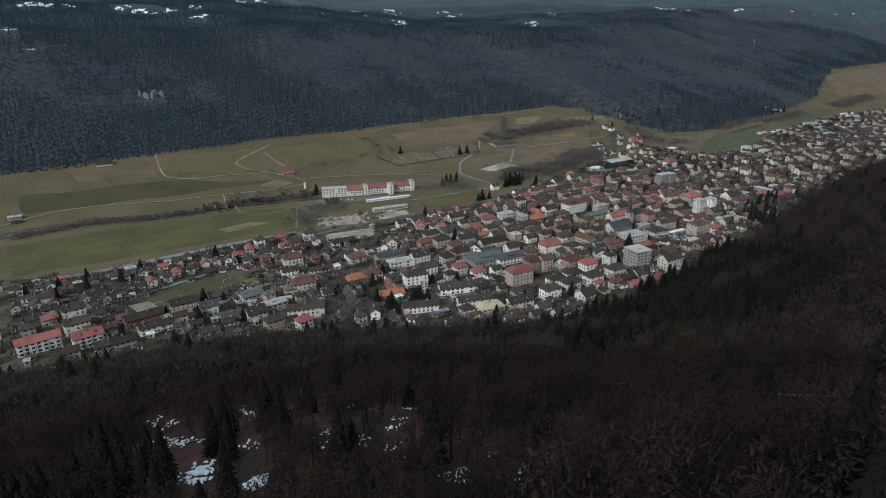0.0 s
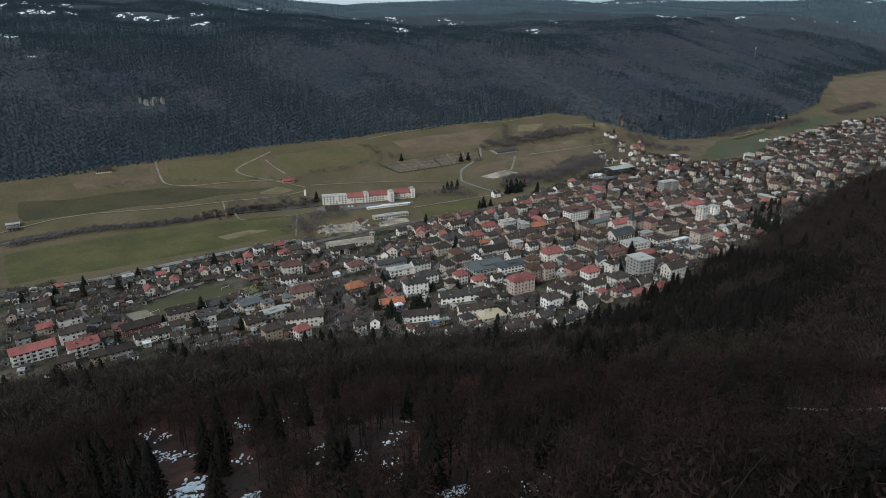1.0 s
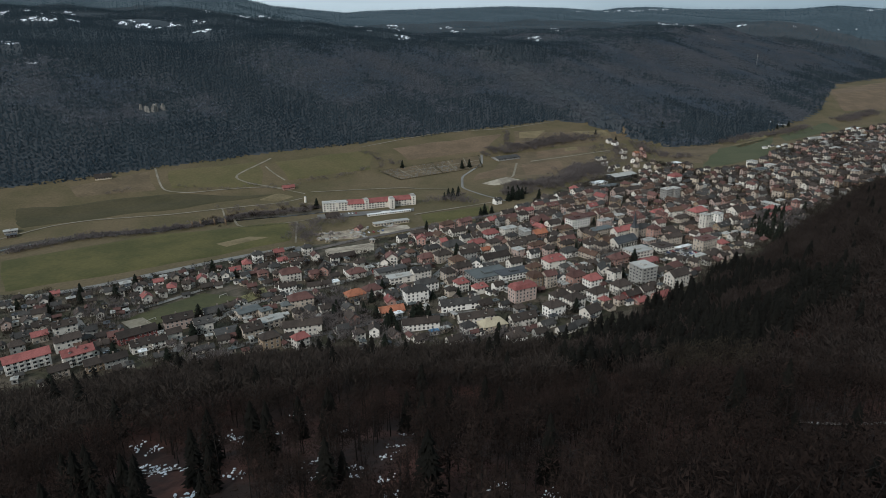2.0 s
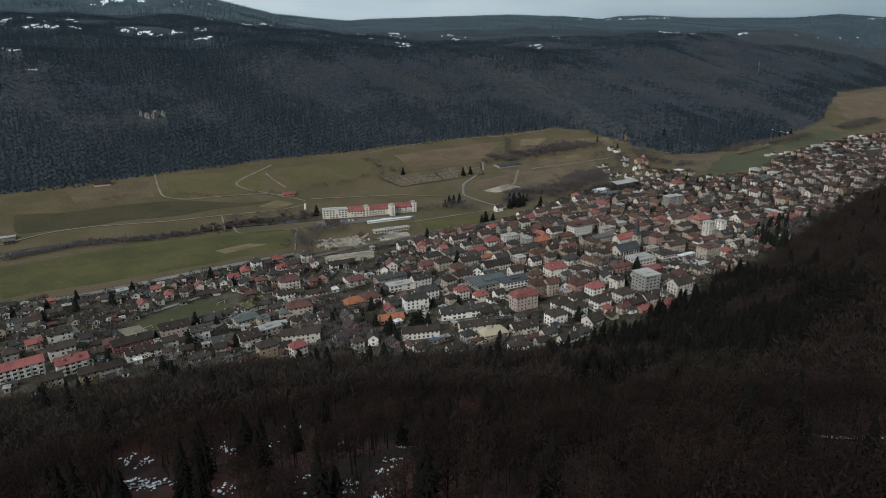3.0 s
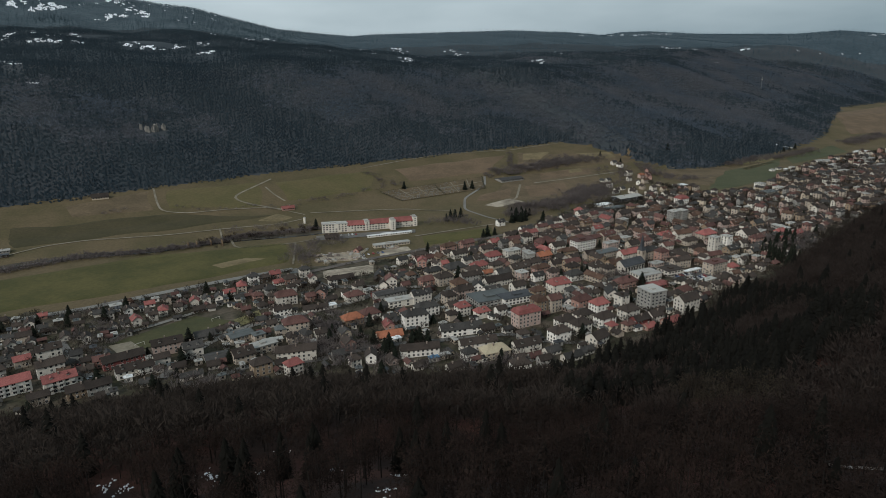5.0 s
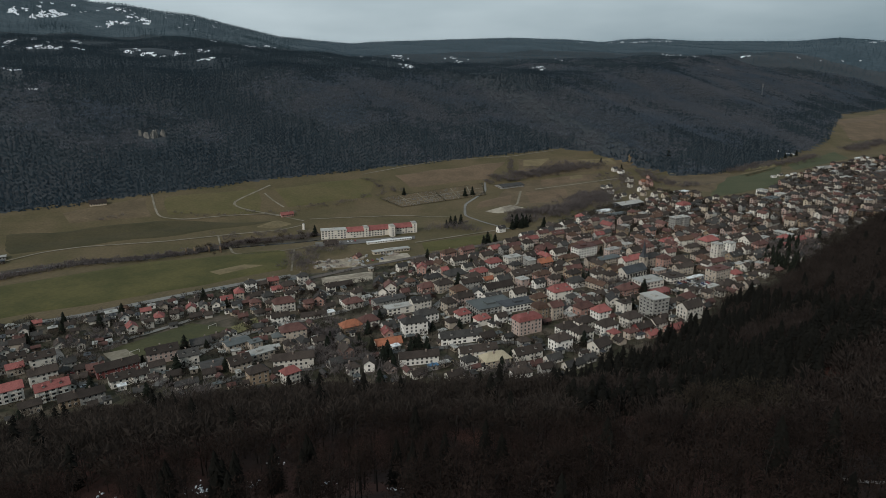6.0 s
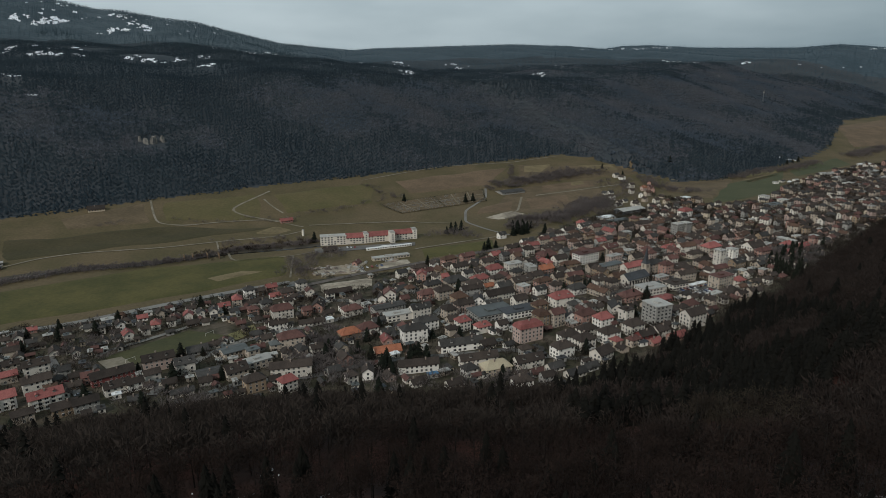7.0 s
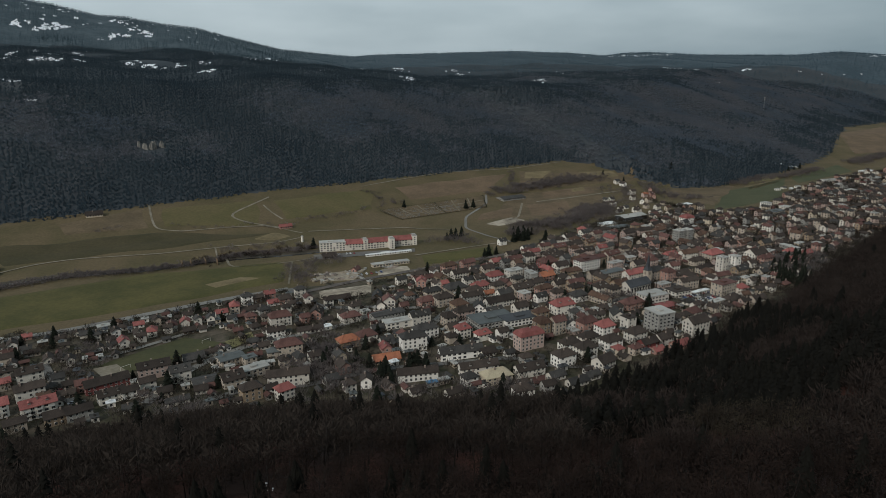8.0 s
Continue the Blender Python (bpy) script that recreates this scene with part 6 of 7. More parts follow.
def thinned(x, y, rng):
    """Where trees are thinned towards the camera, so that the snow shows past them."""
    ok = np.ones(len(x), bool)
    for px, py, steep in SNOW_PLACES:
        q = math.hypot(px, py)
        lateral, deep = (x * py - y * px) / q, (x * px + y * py) / q - q
        ok &= ~((np.abs(lateral) < (5 if steep else 17)) & (deep > (-14 if steep else -130)) & (deep < (4 if steep else 25)))
    return ok | (rng.uniform(0, 1, len(x)) < 0.32)


x, y = scattered(-1500, 2500, 780, 2700, 6.6, rng)
s, n = along(x, y)
d = n - far_foot(s)
az = np.degrees(np.arctan2(x, y))
r = np.hypot(x, y)
edge_wander = 9 + 9 * waves(x, y, 30, 1.5)
keep = (d > edge_wander) & (np.abs(az) < 38) & (r < 3000)
keep &= (d < 620) | (waves(x, y, 90, 5.0) < 0.62)
keep &= thinned(x, y, rng)
keep &= clear_of(x, y, CASTLE, 15) & clear_of(x, y, [(px * 0.985, py * 0.985) for px, py in CASTLE], 13)
keep &= (d < 640) | (rng.uniform(0, 1, len(x)) < 0.55)
x, y, d, r = x[keep], y[keep], d[keep], r[keep]
# spruce share grows leftwards to darken the flank's dim side
chance = 0.3 + 0.75 * waves(x, y, 110, 2.0) + 0.7 * waves(x, y, 34, 7.0) + 0.8 * (1 - smooth(30, 190, d)) + 0.6 * smooth(440, 560, d) - 0.25 * smooth(120, 260, d) * (1 - smooth(330, 450, d)) + 0.95 * smooth(-250, 750, -x) - 0.15 * smooth(100, 600, x)
pine = rng.uniform(0, 1, len(x)) < chance
stand("spruce_forest", SPRUCE_FAR, x[pine], y[pine], [FAR_NEEDLE, FAR_NEEDLE], "dark spruce forest on the far valley side, its colour hazed blue", rng, 0.6, 1.25)
stand("leafless_forest", BARE_FAR, x[~pine], y[~pine], [FAR_TWIG, FAR_TWIG], "leafless forest on the far valley side, its colour hazed blue", rng, 0.75, 1.2)
x, y = scattered(-3100, 3000, 2300, 4450, 19, rng)
r, az = np.hypot(x, y), np.degrees(np.arctan2(x, y))
keep = (r > 2700) & (r < 4420) & (np.abs(az) < 37) & thinned(x, y, rng)
high = az < -11 + 3 * waves(x, y, 120, 1.0)
open_ground = waves(x, y, 130, 4.0) + waves(x, y, 40, 8.0) > 0.8
left = keep & high & ~open_ground
stand("mountain_forest", SPRUCE_SKY, x[left], y[left], [BARK, MOUNTAIN_NEEDLE], "spruces on the mountain, their colour hazed blue", rng, 0.55, 1.1)
right = keep & ~high & (rng.uniform(0, 1, len(x)) < 0.7)
skx, sky_ = scattered(-3000, 3000, 3300, 4450, 11.5, rng)
edge = (np.abs(np.hypot(skx, sky_) - 4310) < 42) & (np.abs(np.degrees(np.arctan2(skx, sky_))) < 37) & thinned(skx, sky_, rng)
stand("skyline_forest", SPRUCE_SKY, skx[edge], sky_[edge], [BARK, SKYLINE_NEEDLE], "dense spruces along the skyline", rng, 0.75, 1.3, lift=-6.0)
stand("skyline_forest", SPRUCE_SKY, x[right], y[right], [BARK, SKYLINE_NEEDLE], "spruce forest along the skyline, its colour hazed blue", rng, 0.6, 1.1, lift=-2.0)
spots = []
for px, py, steep in SNOW_PLACES:
    q = math.hypot(px, py)
    for j in range(4 if steep else 8):
        u, v = TR.gauss(0, 3 if steep else 13), TR.gauss(-10, 4 if steep else 28)
        spots.append((px + u * py / q + v * px / q, py - u * px / q + v * py / q, TR.uniform(1.2, 3.2) if steep else TR.uniform(2.5, 7) * (1.2 if px < -700 else 1), 0.8 if steep else 2.2))
for px, py in SNOWHIGH:
    q = math.hypot(px, py)
    for j in range(7):
        u, v = TR.gauss(0, 15), TR.gauss(0, 40)
        spots.append((px + u * py / q + v * px / q, py - u * px / q + v * py / q, TR.uniform(4, 10), TR.uniform(1.5, 4)))
for k in range(90):
    a, r = radians(TR.triangular(-35, -15, -29)), TR.uniform(3450, 4250)
    spots.append((math.sin(a) * r, math.cos(a) * r, TR.uniform(3, 8), TR.uniform(1.2, 3)))
snow("snow_clearings", spots, "snow-covered clearings between spruces above the valley", 0.45)

# ---- factory, church, cemetery and other single things ----
def factory():
    (ax, ay), (bx, by), (cx, cy), (dx, dy) = FACTORY
    mx, my = ax + 0.58 * (bx - ax), ay + 0.58 * (by - ay)
    for (x0, y0), (x1, y1), h, rc, nm in (((ax, ay), (mx, my), 4, "l", "long white four-storey factory wing with a flat roof"),
                                          ((mx, my), (bx, by), 3, "r", "white factory wing with a red tiled roof"),
                                          ((bx, by), (dx, dy), 3, "r", "long white factory wing with a bright red tiled roof")):
        L = math.hypot(x1 - x0, y1 - y0)
        rot = math.degrees(math.atan2(y1 - y0, x1 - x0))
        nxv, nyv = -math.sin(radians(rot)), math.cos(radians(rot))
        building((x0 + x1) / 2 + nxv * 5.5, (y0 + y1) / 2 + nyv * 5.5, round(L, 1), 11, h, "gable" if h == 3 else "flat", rc if h == 3 else "l", "w", rot - 31, singles=70, category="factory",
                 group="factory wings", label=nm, name="factory_wing", storey=2.6, wide=True, chimney=False)
    for (x, y), h in (((bx, by), 11.5), ((cx, cy), 12.5), ((dx, dy), 11.5)):
        t = thing("stair_tower", pose(x, y + 5, ground(x, y), 0, 0, 20), "white stair tower of the factory", "tower", "factory towers")
        part("wall", mesh_of("wall", *box(-2.8, -5.4, -2, 2.8, 5, h), WALL["w"]), t)
        part("roof", mesh_of("roof", *joined(box(-3.0, -5.6, h, 3.0, 5.2, h + 0.4), box(-2, -3, h + 0.39, 2, 2, h + 1.6)), ROOF["l"]), t)
        for k in range(4):
            part("window", WINDOW, t, m=pose(0, -5.4, 1.8 + 2.6 * k))


factory()


def church():
    (x, y), (tx, ty) = CHURCH
    home, eave, top = building(x, y, 27, 12, 2, "gable", "d", "w", 2, singles=0, category="church", group="church", label="white church nave with a steep dark roof", name="church", storey=3.6, chimney=False)
    arch = []
    for k in range(7):
        a = [(-0.7, 0), (0.7, 0), (0.7, 3.2), (0.35, 3.9), (0, 4.15), (-0.35, 3.9), (-0.7, 3.2)]
        arch.append(a)
    for k, a in enumerate(arch):
        v = [(p, -0.06, q) for p, q in a] + [(p, 0.05, q) for p, q in a]
        f = [tuple(range(7)), tuple(range(13, 6, -1))] + [(i, i + 7, (i + 1) % 7 + 7, (i + 1) % 7) for i in range(7)]
        part("arched_window", mesh_of("arched_window", v, f, GLASS), home, "tall arched window", pose(-10.5 + 3.5 * k, -6.0, 2.2))
    t = thing("church_tower", pose(tx, ty, ground(tx, ty), 0, 0, 33), "pale church tower with a slender dark spire", "church tower")
    part("wall", mesh_of("wall", *joined(box(-2.8, -2.8, -2, 2.8, 2.8, 17), box(-3.0, -3.0, 12.2, 3.0, 3.0, 12.6)), WALL["e"]), t)
    v = [(-3.1, -3.1, 17), (3.1, -3.1, 17), (3.1, 3.1, 17), (-3.1, 3.1, 17), (-1.5, -1.5, 20), (1.5, -1.5, 20), (1.5, 1.5, 20), (-1.5, 1.5, 20), (0, 0, 34)]
    part("spire", mesh_of("spire", v, [(0, 1, 5, 4), (1, 2, 6, 5), (2, 3, 7, 6), (3, 0, 4, 7), (4, 5, 8), (5, 6, 8), (6, 7, 8), (7, 4, 8), (3, 2, 1, 0)], ROOF["d"]), t)
    for k, a in enumerate((-90, 0, 90, 180)):
        part("belfry_louvre", mesh_of("belfry_louvre", *joined(*[box(-0.8, -2.9, 13.2 + 0.5 * j, 0.8, -2.75, 13.5 + 0.5 * j) for j in range(6)]), WALL["t"]), t, m=pose(0, 0, 0, 0, 0, a))


church()


def cylinder(r, z0, z1, k=16, r1=None):
    r1 = r if r1 is None else r1
    v = [(math.cos(6.2832 * i / k) * r, math.sin(6.2832 * i / k) * r, z0) for i in range(k)] + [(math.cos(6.2832 * i / k) * r1, math.sin(6.2832 * i / k) * r1, z1) for i in range(k)]
    return v, [(i, (i + 1) % k, k + (i + 1) % k, k + i) for i in range(k)] + [tuple(range(2 * k - 1, k - 1, -1))[::-1], tuple(range(k))[::-1]]


x, y = SILO[0]
silo = thing("silo", pose(x, y, ground(x, y)), "slender white silo beside the factory", "silo")
part("shaft", mesh_of("shaft", *cylinder(1.5, -1, 7.5), WALL["w"]), silo)
part("cap", mesh_of("cap", *cylinder(1.65, 7.5, 8.3, r1=0.4), ROOF["l"]), silo)

for k, (x, y) in enumerate(CASTLE):
    c = thing("limestone_crag", pose(x, y, ground(x, y), 0, 0, 40 * k), "pale limestone crag rising from the far forest", "rock", "limestone crags")
    g = random.Random(k)
    for j in range(9):
        px, py, hh, w = g.uniform(-11, 11), g.uniform(-5, 4), g.uniform(4, 12) if k == 0 else g.uniform(5, 10), g.uniform(2.6, 6)
        v, f = cylinder(w, -4, hh, 7, w * g.uniform(0.3, 0.8))
        v = [(a + px + g.uniform(-0.8, 0.8), b + py + g.uniform(-0.8, 0.8), e + (g.uniform(-2, 2) if e > 0 else 0)) for a, b, e in v]
        part("rock", mesh_of("rock", v, f, STONE), c)

# a made-up lattice mast in place of a short pale structure at a clearing
x, y = MAST[0]
mast = thing("stand_in_mast", pose(x, y, ground(x, y)), "lattice mast put in for a short pale structure above the forest", "mast")
part("pole", mesh_of("pole", *joined(*[limb((a, b, -1), (a * 0.3, b * 0.3, 38), 0.3, 0.2, 4) for a, b in ((1.5, 0), (-0.75, 1.3), (-0.75, -1.3))],
                                     *[limb((1.4 - 0.03 * z, 0, z), (-0.7 + 0.02 * z, 1.2 - 0.03 * z, z + 3), 0.12, 0.12) for z in range(0, 34, 4)]), METAL), mast)
part("antenna", mesh_of("antenna", *joined(box(-2.5, -0.3, 34, 2.5, 0.3, 34.8), box(-1.5, -0.4, 30, 1.5, 0.4, 32)), WALL["w"]), mast)


def cemetery():
    a, b, c, d = [Vector((*p, 0)) for p in CEMETERY]

    def at(u, v):
        p = a.lerp(b, u).lerp(d.lerp(c, u), v)
        return p.x, p.y
    patch("cemetery_ground", at(0, 0), at(1, 0), at(1, 1), at(0, 1), STUBBLE2, "walled cemetery of brown winter plots on the slope", "cemetery", 0.5)
    for i in range(7):
        ribbon("path", 1.6, GRAVEL, "gravel path between rows of graves", at(i / 6, 0.02), at(i / 6, 0.98), category="track", lift=0.8)
    for v in (0.35, 0.68):
        ribbon("path", 1.6, GRAVEL, "gravel path between rows of graves", at(0.01, v), at(0.99, v), category="track", lift=0.85)
    for (u0, v0), (u1, v1) in (((0, 0), (1, 0)), ((0, 1), (1, 1)), ((0, 0), (0, 1)), ((1, 0), (1, 1)), ((0.5, 0), (0.5, 1))):
        hx, hy = zip(*[at(u0 + (u1 - u0) * i / 60, v0 + (v1 - v0) * i / 60) for i in range(61)])
        stand("hedge", SHRUB, hx, hy, [BARK, HEDGE_GREEN], "clipped dark hedge round the cemetery", rng, 0.4, 0.55, "hedge")
    stone = mesh_of("gravestone", *joined(box(-0.55, -0.15, -0.2, 0.55, 0.15, 1.3), box(-0.6, -0.2, -0.2, 0.6, 2.1, 0.25)), STONE)
    k = 0
    for i in range(60):
        for v in (0.06, 0.14, 0.24, 0.42, 0.5, 0.6, 0.75, 0.84, 0.93):
            u = (i + 0.5) / 60
            if TR.random() < 0.45 and k < 150 and abs((u * 6) % 1 - 0.5) < 0.42:
                px, py = at(u, v)
                m = pose(px, py, ground(px, py) + 0.5, 0, 0, 31) @ Matrix.Scale(TR.uniform(0.7, 1.1), 4)
                ob = tagged(new("gravestone", stone), "pale stone grave marker in a cemetery row", "gravestone", "graves")
                ob.matrix_basis = m
                k += 1


HEDGE_GREEN = foliage("clipped_hedge_leaves", (0.03, 0.036, 0.02))
cemetery()

for k, (x, y) in enumerate(GOALS):
    goal = thing("football_goal", pose(x, y, ground(x, y) + 0.5, 0, 0, 53), "white metal football goal on the turf", "goal", "football goals")
    part("frame", mesh_of("frame", *joined(box(-3.6, -0.08, 0, -3.45, 0.08, 2.44), box(3.45, -0.08, 0, 3.6, 0.08, 2.44), box(-3.6, -0.08, 2.3, 3.6, 0.08, 2.44)), WALL["w"]), goal)

# rubble and stacks on the demolition site
for k, (x, y) in enumerate(RUIN):
    g = random.Random(k + 4)
    for j in range(9):
        px, py = x + g.gauss(0, 6), y + g.gauss(0, 2.5)
        v, f = [], []
        pieces = [box(a, b, -0.3, a + g.uniform(0.8, 3.5), b + g.uniform(0.6, 1.6), g.uniform(0.2, 1.1)) for a, b in [(g.uniform(-3, 3), g.uniform(-2, 2)) for _ in range(8)]]
        ob = tagged(new("rubble_heap", mesh_of("rubble_heap", *joined(*pieces), g.choice([CONCRETE, YARD, BALLAST, CHIMNEY]))), "heap of pale demolition rubble on gravel", "rubble", "rubble heaps", "stuff")
        ob.matrix_basis = pose(px, py, ground(px, py) + 0.4, 0, 0, g.uniform(0, 180))
for k, (x, y) in enumerate(WOODPILE):
    ob = tagged(new("timber_stack", mesh_of("timber_stack", *joined(*[([(b + 1.4 * i * 0 + c[0], c[1] + 1.1 * i, c[2] + 0.6 + 0.5 * (j % 2)) for c in cylinder(0.45, -4, 4, 8)[0] for b in (0,)], cylinder(0.45, -4, 4, 8)[1])
                                                                   for i in range(6) for j in range(1)]), STUBBLE)), "stack of cut logs beside the river", "timber", "timber stacks")
    ob.matrix_basis = pose(x, y, ground(x, y) + 0.5, 90, 0, 31) @ pose(0, 0, 0)

# ---- the rest of the town, along streets that follow the valley ----
TOWN_RNG = random.Random(23)
AVOID = [(P_, 24) for P_ in HALLS] + [(P_, 22) for P_ in RUIN] + [((-112.0, 645.0), 20), ((-84.0, 650.0), 20)] + [(P_, 20) for P_ in GOALS] + [(((GOALS[0][0] + GOALS[1][0]) / 2, (GOALS[0][1] + GOALS[1][1]) / 2), 28)]


def free(x, y, size):
    return all((x - a) ** 2 + (y - b) ** 2 > (0.5 * (size + c) + 2.2) ** 2 for a, b, c in PLACED) and all(math.dist((x, y), p) > r for p, r in AVOID)


FAR_PLACES = []


def fill():
    made, single = 0, 0
    for row in range(44):
        n0 = 300 + row * 14.5
        s0 = -60
        while s0 < 1650:
            far = s0 > 720
            s0 += TOWN_RNG.uniform(9, 14) if not far else TOWN_RNG.uniform(9, 17)
            n1 = n0 + TOWN_RNG.uniform(-4, 4)
            x, y = s0 * CA - n1 * SA, s0 * SA + n1 * CA
            if n1 < near_foot(s0) + (30 if s0 < 260 else 12) or n1 > town_top(s0) - 9 or abs(math.atan2(x, y)) > radians(40):
                continue
            if s0 < 330 and TOWN_RNG.random() < 0.66 or s0 < 600 and TOWN_RNG.random() < 0.12 or far and TOWN_RNG.random() < 0.16:
                continue
            core = 300 < s0 < 720 and n1 > 430
            st = TOWN_RNG.choice((2, 2, 3, 3) if core else (2, 2, 2, 3, 4) if far else (1, 1, 2, 2))
            L = TOWN_RNG.choice((9, 11, 13, 16, 20) if core else (6.5, 7, 8, 9, 12) if far else (7, 7.5, 8, 9))
            W = TOWN_RNG.choice((7, 7.5, 8.5) if core else (5, 5.5, 6.5) if far else (5.5, 6, 6.5))
            if not free(x, y, max(L, W) * (0.7 if core else 0.8)):
                continue
            rc = TOWN_RNG.choice("bbbbbbggmmmmrnnn" if core else "bbbbbbggmn")
            wc = TOWN_RNG.choice("wweeeggkkkpppyye" if core else "wweeegkkcgtpy" if far else "xwwweegkcgt")
            kind = TOWN_RNG.choice(("gable", "gable", "gable", "hip", "half")) if TOWN_RNG.random() < 0.93 else "flat"
            turn = TOWN_RNG.choice((0, 0, 0, 0, 0, 90) if core else (0, 0, 90)) + TOWN_RNG.uniform(-9, 9)
            if far and s0 < 880 and single < 105:
                building(round(x, 1), round(y, 1), L, W, st, kind, "l" if kind == "flat" else rc, wc, turn, singles=0, chimney=False)
                single += 1
                continue
            if far or made > 330:
                FAR_PLACES.append((x, y, L, W, st, kind, "l" if kind == "flat" else rc, wc, turn))
                PLACED.append((x, y, max(L, W)))
                continue
            building(round(x, 1), round(y, 1), L, W, st, kind, "l" if kind == "flat" else rc, wc, turn, singles=1)
            made += 1


fill()
far_houses(FAR_PLACES)


def outbuildings(wanted):
    """Garages, sheds and lean-tos squeezed in between the houses, past counting."""
    places, g = [], random.Random(5)
    while len(places) < wanted:
        s0, n1 = g.uniform(-40, 760), g.uniform(310, 700)
        x, y = s0 * CA - n1 * SA, s0 * SA + n1 * CA
        if not near_foot(s0) + 14 < n1 < town_top(s0) - 8 or abs(math.atan2(x, y)) > radians(37):
            continue
        L, W = g.uniform(3, 6.5), g.uniform(2.6, 4)
        if any((x - a) ** 2 + (y - b) ** 2 < (0.42 * c + 0.5 * L) ** 2 for a, b, c in PLACED) or any(math.dist((x, y), p) < r for p, r in AVOID):
            continue
        flat = g.random() < 0.5
        places.append((x, y, L, W, 1, "flat" if flat else "gable", g.choice("lldsg" if flat else "bbgm"), g.choice("wgetxc"), g.choice((0, 90)) + g.uniform(-10, 10)))
        PLACED.append((x, y, L))
    far_houses(places, "outbuildings", "small garages and sheds in the yards between houses", "sheds")


outbuildings(480)

# ---- trees and hedges of the town and the meadows ----
for k, (x, y) in enumerate([*CONIFERS, *CONIFERS_2]):
    tree("garden", x, y, TR.uniform(0.5, 0.8), TR.uniform(0, 360), "tall dark spruce among the houses and meadows", "spruces in the valley", "spruce_tree")
count = 0
while count < 190:
    s0, n1 = TR.uniform(-40, 900), TR.uniform(300, 700)
    x, y = s0 * CA - n1 * SA, s0 * SA + n1 * CA
    if near_foot(s0) < n1 < town_top(s0) - 4 and abs(math.atan2(x, y)) < radians(38) and all((x - a) ** 2 + (y - b) ** 2 > (0.42 * c + 2) ** 2 for a, b, c in PLACED) and all(math.dist((x, y), p) > r for p, r in AVOID):
        if TR.random() < 0.25:
            tree("garden", x, y, TR.uniform(0.35, 0.75), TR.uniform(0, 360), "dark spruce in a garden between houses", "garden trees", "spruce_tree")
        else:
            tree("light", x, y, TR.uniform(0.4, 0.75), TR.uniform(0, 360), "leafless garden tree between houses", "garden trees", "bare_tree")
        count += 1


def line_of(points, step, wander, rng):
    xs, ys = [], []
    for (x0, y0), (x1, y1) in zip(points, points[1:]):
        k = max(1, int(math.hypot(x1 - x0, y1 - y0) / step))
        for i in range(k):
            xs.append(x0 + (x1 - x0) * i / k + rng.normal(0, wander))
            ys.append(y0 + (y1 - y0) * i / k + rng.normal(0, wander))
    return np.array(xs), np.array(ys)


hx, hy = line_of(LEFTHEDGE, 0.4, 5.5, rng)
stand("river_thicket", SHRUB, hx, hy, [THICKET, THICKET], "dense leafless thicket along the river", rng, 0.7, 1.7, "thicket")
hx, hy = line_of(LEFTHEDGE[3:], 2.5, 9.0, rng)
stand("river_trees", BARE_LIGHT, hx, hy, [BARK, TWIG], "leafless trees along the river", rng, 0.3, 0.6, "trees")
# trees in the gardens and along the streets
gs, gn = rng.uniform(-40, 1500, 13000), rng.uniform(290, 790, 13000)
hx, hy = gs * CA - gn * SA, gs * SA + gn * CA
ok = (gn > near_foot(gs)) & (gn < town_top(gs) - 3) & (np.abs(np.degrees(np.arctan2(hx, hy))) < 38)
for a, b, c in PLACED:
    ok &= np.hypot(hx - a, hy - b) > 0.42 * c + 1
for p, r in AVOID:
    ok &= np.hypot(hx - p[0], hy - p[1]) > r
stand("street_trees", SMALL_TREE, hx[ok], hy[ok], [BARK, HEDGE], "leafless trees between the houses", rng, 0.45, 1.1, "trees")
gs, gn = rng.uniform(620, 1550, 8000), rng.uniform(400, 790, 8000)
hx, hy = gs * CA - gn * SA, gs * SA + gn * CA
ok = (gn > near_foot(gs)) & (gn < town_top(gs) - 3) & (np.abs(np.degrees(np.arctan2(hx, hy))) < 38)
for a, b, c in PLACED:
    ok &= np.hypot(hx - a, hy - b) > 0.36 * c
stand("street_trees", SMALL_TREE, hx[ok], hy[ok], [BARK, HEDGE], "taller leafless trees between the far houses", rng, 0.8, 1.3, "trees")
# a dark grove of spruces on the bank where the hill meets the town
hx, hy = line_of([(318.0, 640.0), (330.0, 672.0), (348.0, 700.0), (366.0, 742.0)], 1.7, 7.5, rng)
ok = np.ones(len(hx), bool)
for a, b, c in PLACED:
    ok &= np.hypot(hx - a, hy - b) > 0.4 * c + 1
stand("spruce_grove", SPRUCE_LIGHT, hx[ok], hy[ok], [BARK, VALLEY_NEEDLE], "dark spruce grove on the bank above the town", rng, 0.55, 0.95, "grove")
# low shrubs in the gardens
gs, gn = rng.uniform(-40, 1500, 7000), rng.uniform(290, 760, 7000)
hx, hy = gs * CA - gn * SA, gs * SA + gn * CA
ok = (gn > near_foot(gs)) & (gn < town_top(gs) - 3) & (np.abs(np.degrees(np.arctan2(hx, hy))) < 38)
for a, b, c in PLACED:
    ok &= np.hypot(hx - a, hy - b) > 0.45 * c + 1
for p, r in AVOID:
    ok &= np.hypot(hx - p[0], hy - p[1]) > r
stand("garden_shrubs", SHRUB, hx[ok], hy[ok], [BARK, HEDGE], "leafless shrubs and hedges in the gardens", rng, 0.35, 1.1, "shrubs")
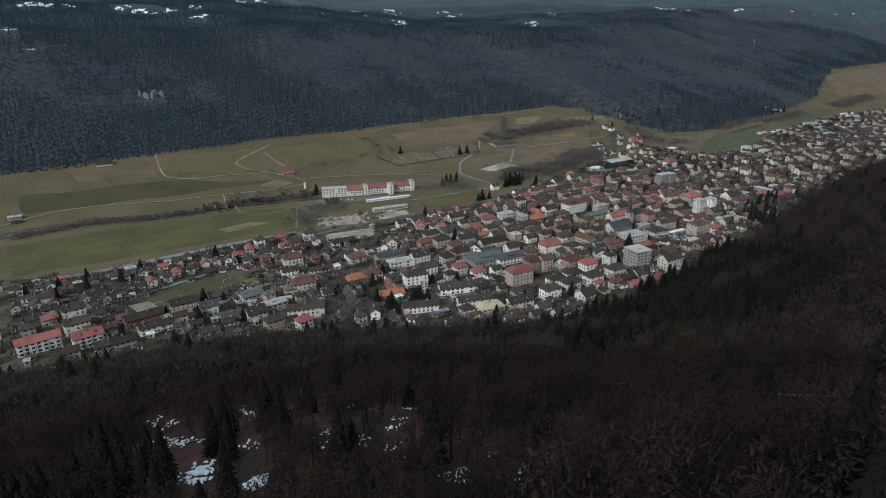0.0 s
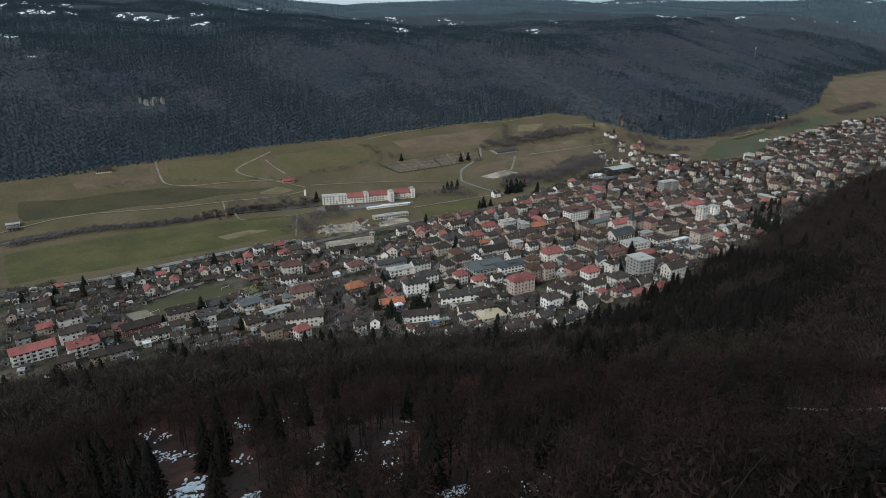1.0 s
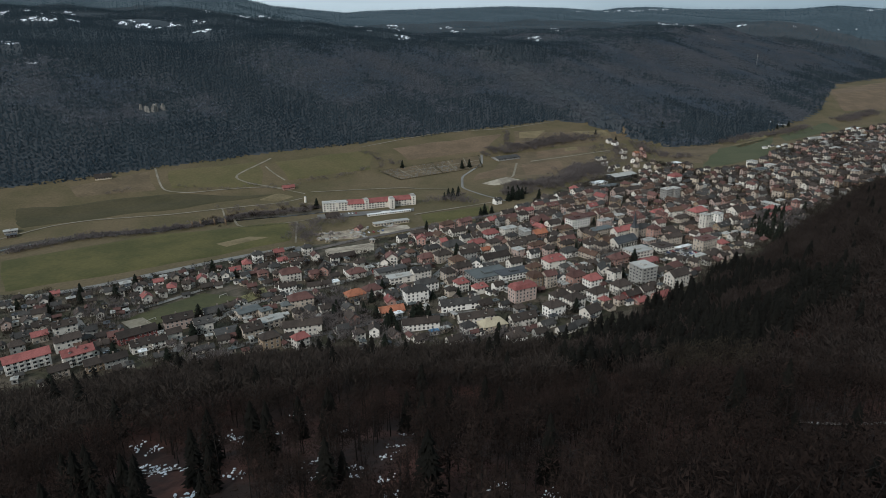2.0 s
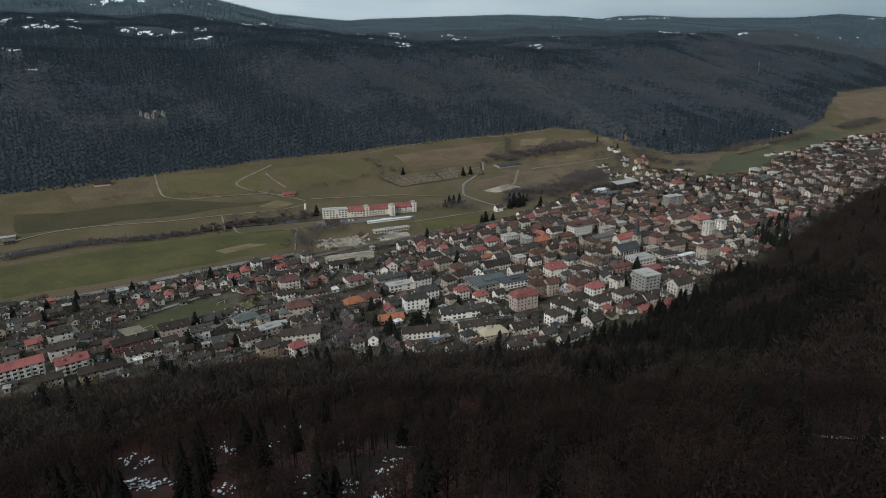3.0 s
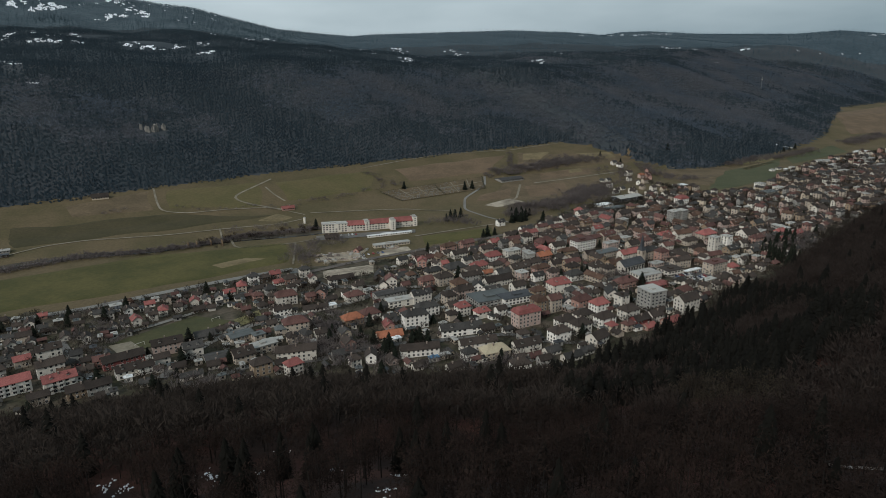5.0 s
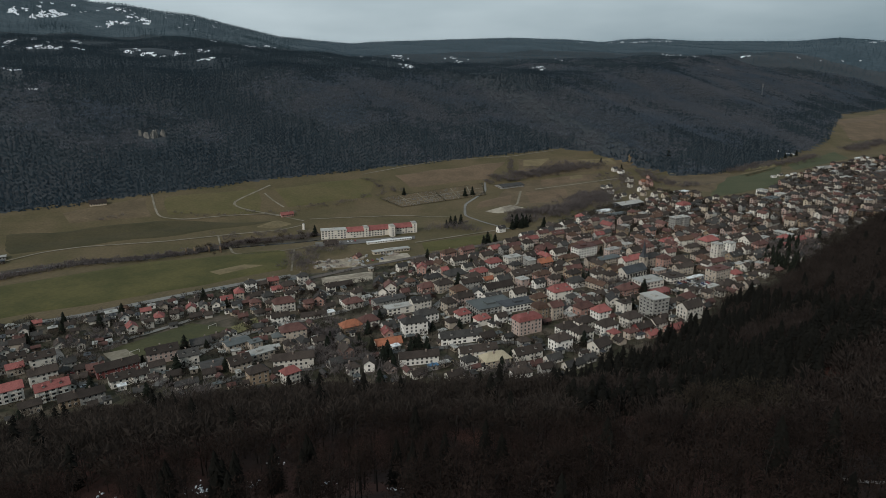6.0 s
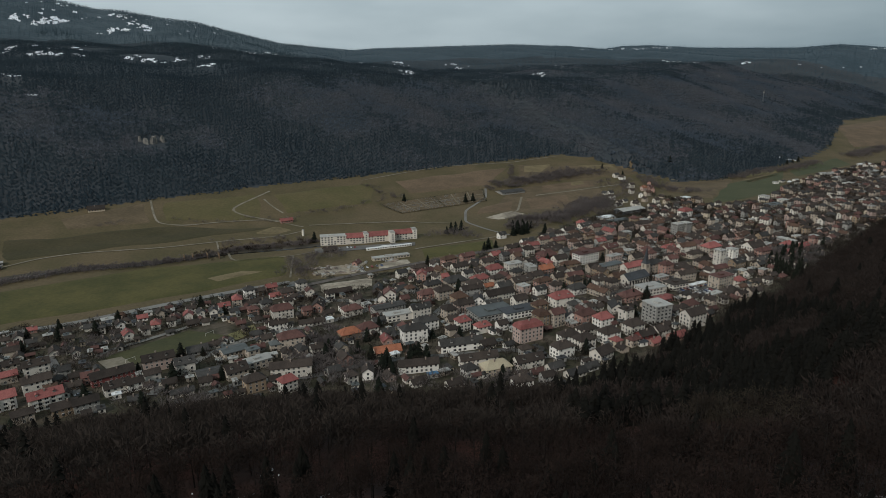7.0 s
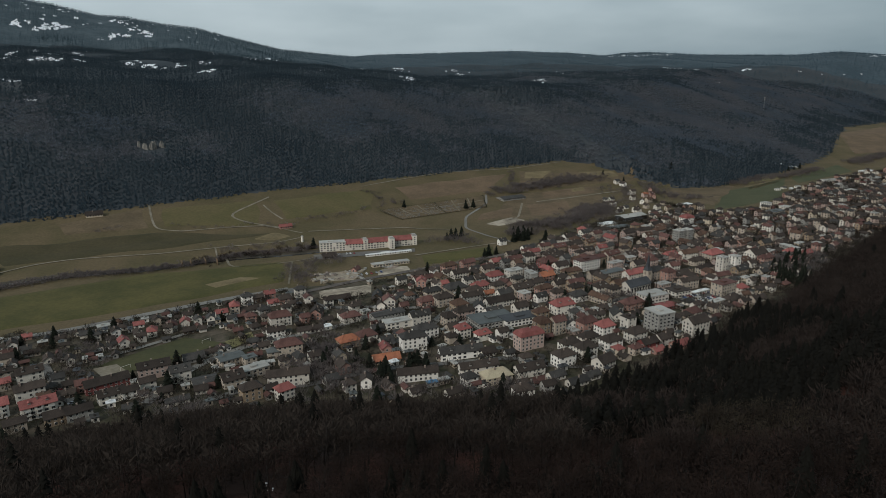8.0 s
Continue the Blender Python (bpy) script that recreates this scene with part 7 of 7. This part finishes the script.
for text, pts, step, wander, low, high in THICKETS:
    hx, hy = line_of(pts, step, wander, rng)
    ok = np.ones(len(hx), bool)
    for a, b, c in PLACED:
        ok &= np.hypot(hx - a, hy - b) > 0.45 * c + 1.5
    hx, hy = hx[ok], hy[ok]
    stand("field_trees", THIN_TREE, hx, hy, [THICKET, THICKET], text, rng, low * 1.8, high * 1.9, "trees")


# ---- parked cars ----
PAINT = [material(f"car_paint_{w}", c, 0.35, 0.05, 1.0, 0.1, spec=0.5) for w, c in (("white", (0.7, 0.7, 0.7)), ("grey", (0.25, 0.26, 0.27)), ("black", (0.03, 0.03, 0.035)), ("red", (0.3, 0.04, 0.04)), ("blue", (0.06, 0.1, 0.22)))]
TYRE = material("tyre_rubber", (0.02, 0.02, 0.02), 0.9, 0.1)
wheel = mesh_of("wheel", [(z, x, y) for x, y, z in cylinder(0.32, -0.11, 0.11, 12)[0]], cylinder(0.32, -0.11, 0.11, 12)[1], TYRE)
hull = [(-0.88, -2.1, 0.3), (0.88, -2.1, 0.3), (0.88, 2.1, 0.3), (-0.88, 2.1, 0.3), (-0.88, -2.15, 0.75), (0.88, -2.15, 0.75), (0.9, -1.1, 0.95), (-0.9, -1.1, 0.95), (0.9, 1.7, 1.0), (-0.9, 1.7, 1.0), (0.86, 2.15, 0.8), (-0.86, 2.15, 0.8)]
hull_faces = [(3, 2, 1, 0), (0, 1, 5, 4), (4, 5, 6, 7), (7, 6, 8, 9), (9, 8, 10, 11), (11, 10, 2, 3), (1, 2, 10, 8, 6, 5), (3, 0, 4, 7, 9, 11)]
cab = [(-0.84, -1.0, 0.94), (0.84, -1.0, 0.94), (0.84, 1.7, 0.98), (-0.84, 1.7, 0.98), (-0.66, -0.35, 1.45), (0.66, -0.35, 1.45), (0.66, 1.25, 1.45), (-0.66, 1.25, 1.45)]
cabin = mesh_of("cabin", cab, [(0, 1, 5, 4), (1, 2, 6, 5), (2, 3, 7, 6), (3, 0, 4, 7), (4, 5, 6, 7)], GLASS)
hulls = [mesh_of("body", *joined((hull, hull_faces), box(-0.64, -0.33, 1.44, 0.64, 1.23, 1.5)), m) for m in PAINT]
CAR_WORDS = ("white", "grey", "black", "red", "dark blue")
for (x0, y0), (x1, y1), count in PARKING:
    for i in range(count):
        if TR.random() < 0.25:
            continue
        k = TR.choice((0, 0, 1, 1, 2, 3, 4))
        x, y = x0 + (x1 - x0) * (i + 0.5) / count, y0 + (y1 - y0) * (i + 0.5) / count
        car = thing("car", pose(x, y, ground(x, y) + 0.55, 0, 0, math.degrees(math.atan2(y1 - y0, x1 - x0)) + TR.uniform(-4, 4)), f"{CAR_WORDS[k]} car parked on asphalt", "car", "parked cars")
        part("body", hulls[k], car)
        part("cabin", cabin, car)
        for wx in (-0.8, 0.8):
            for wy in (-1.35, 1.35):
                part("wheel", wheel, car, m=pose(wx, wy, 0.32))
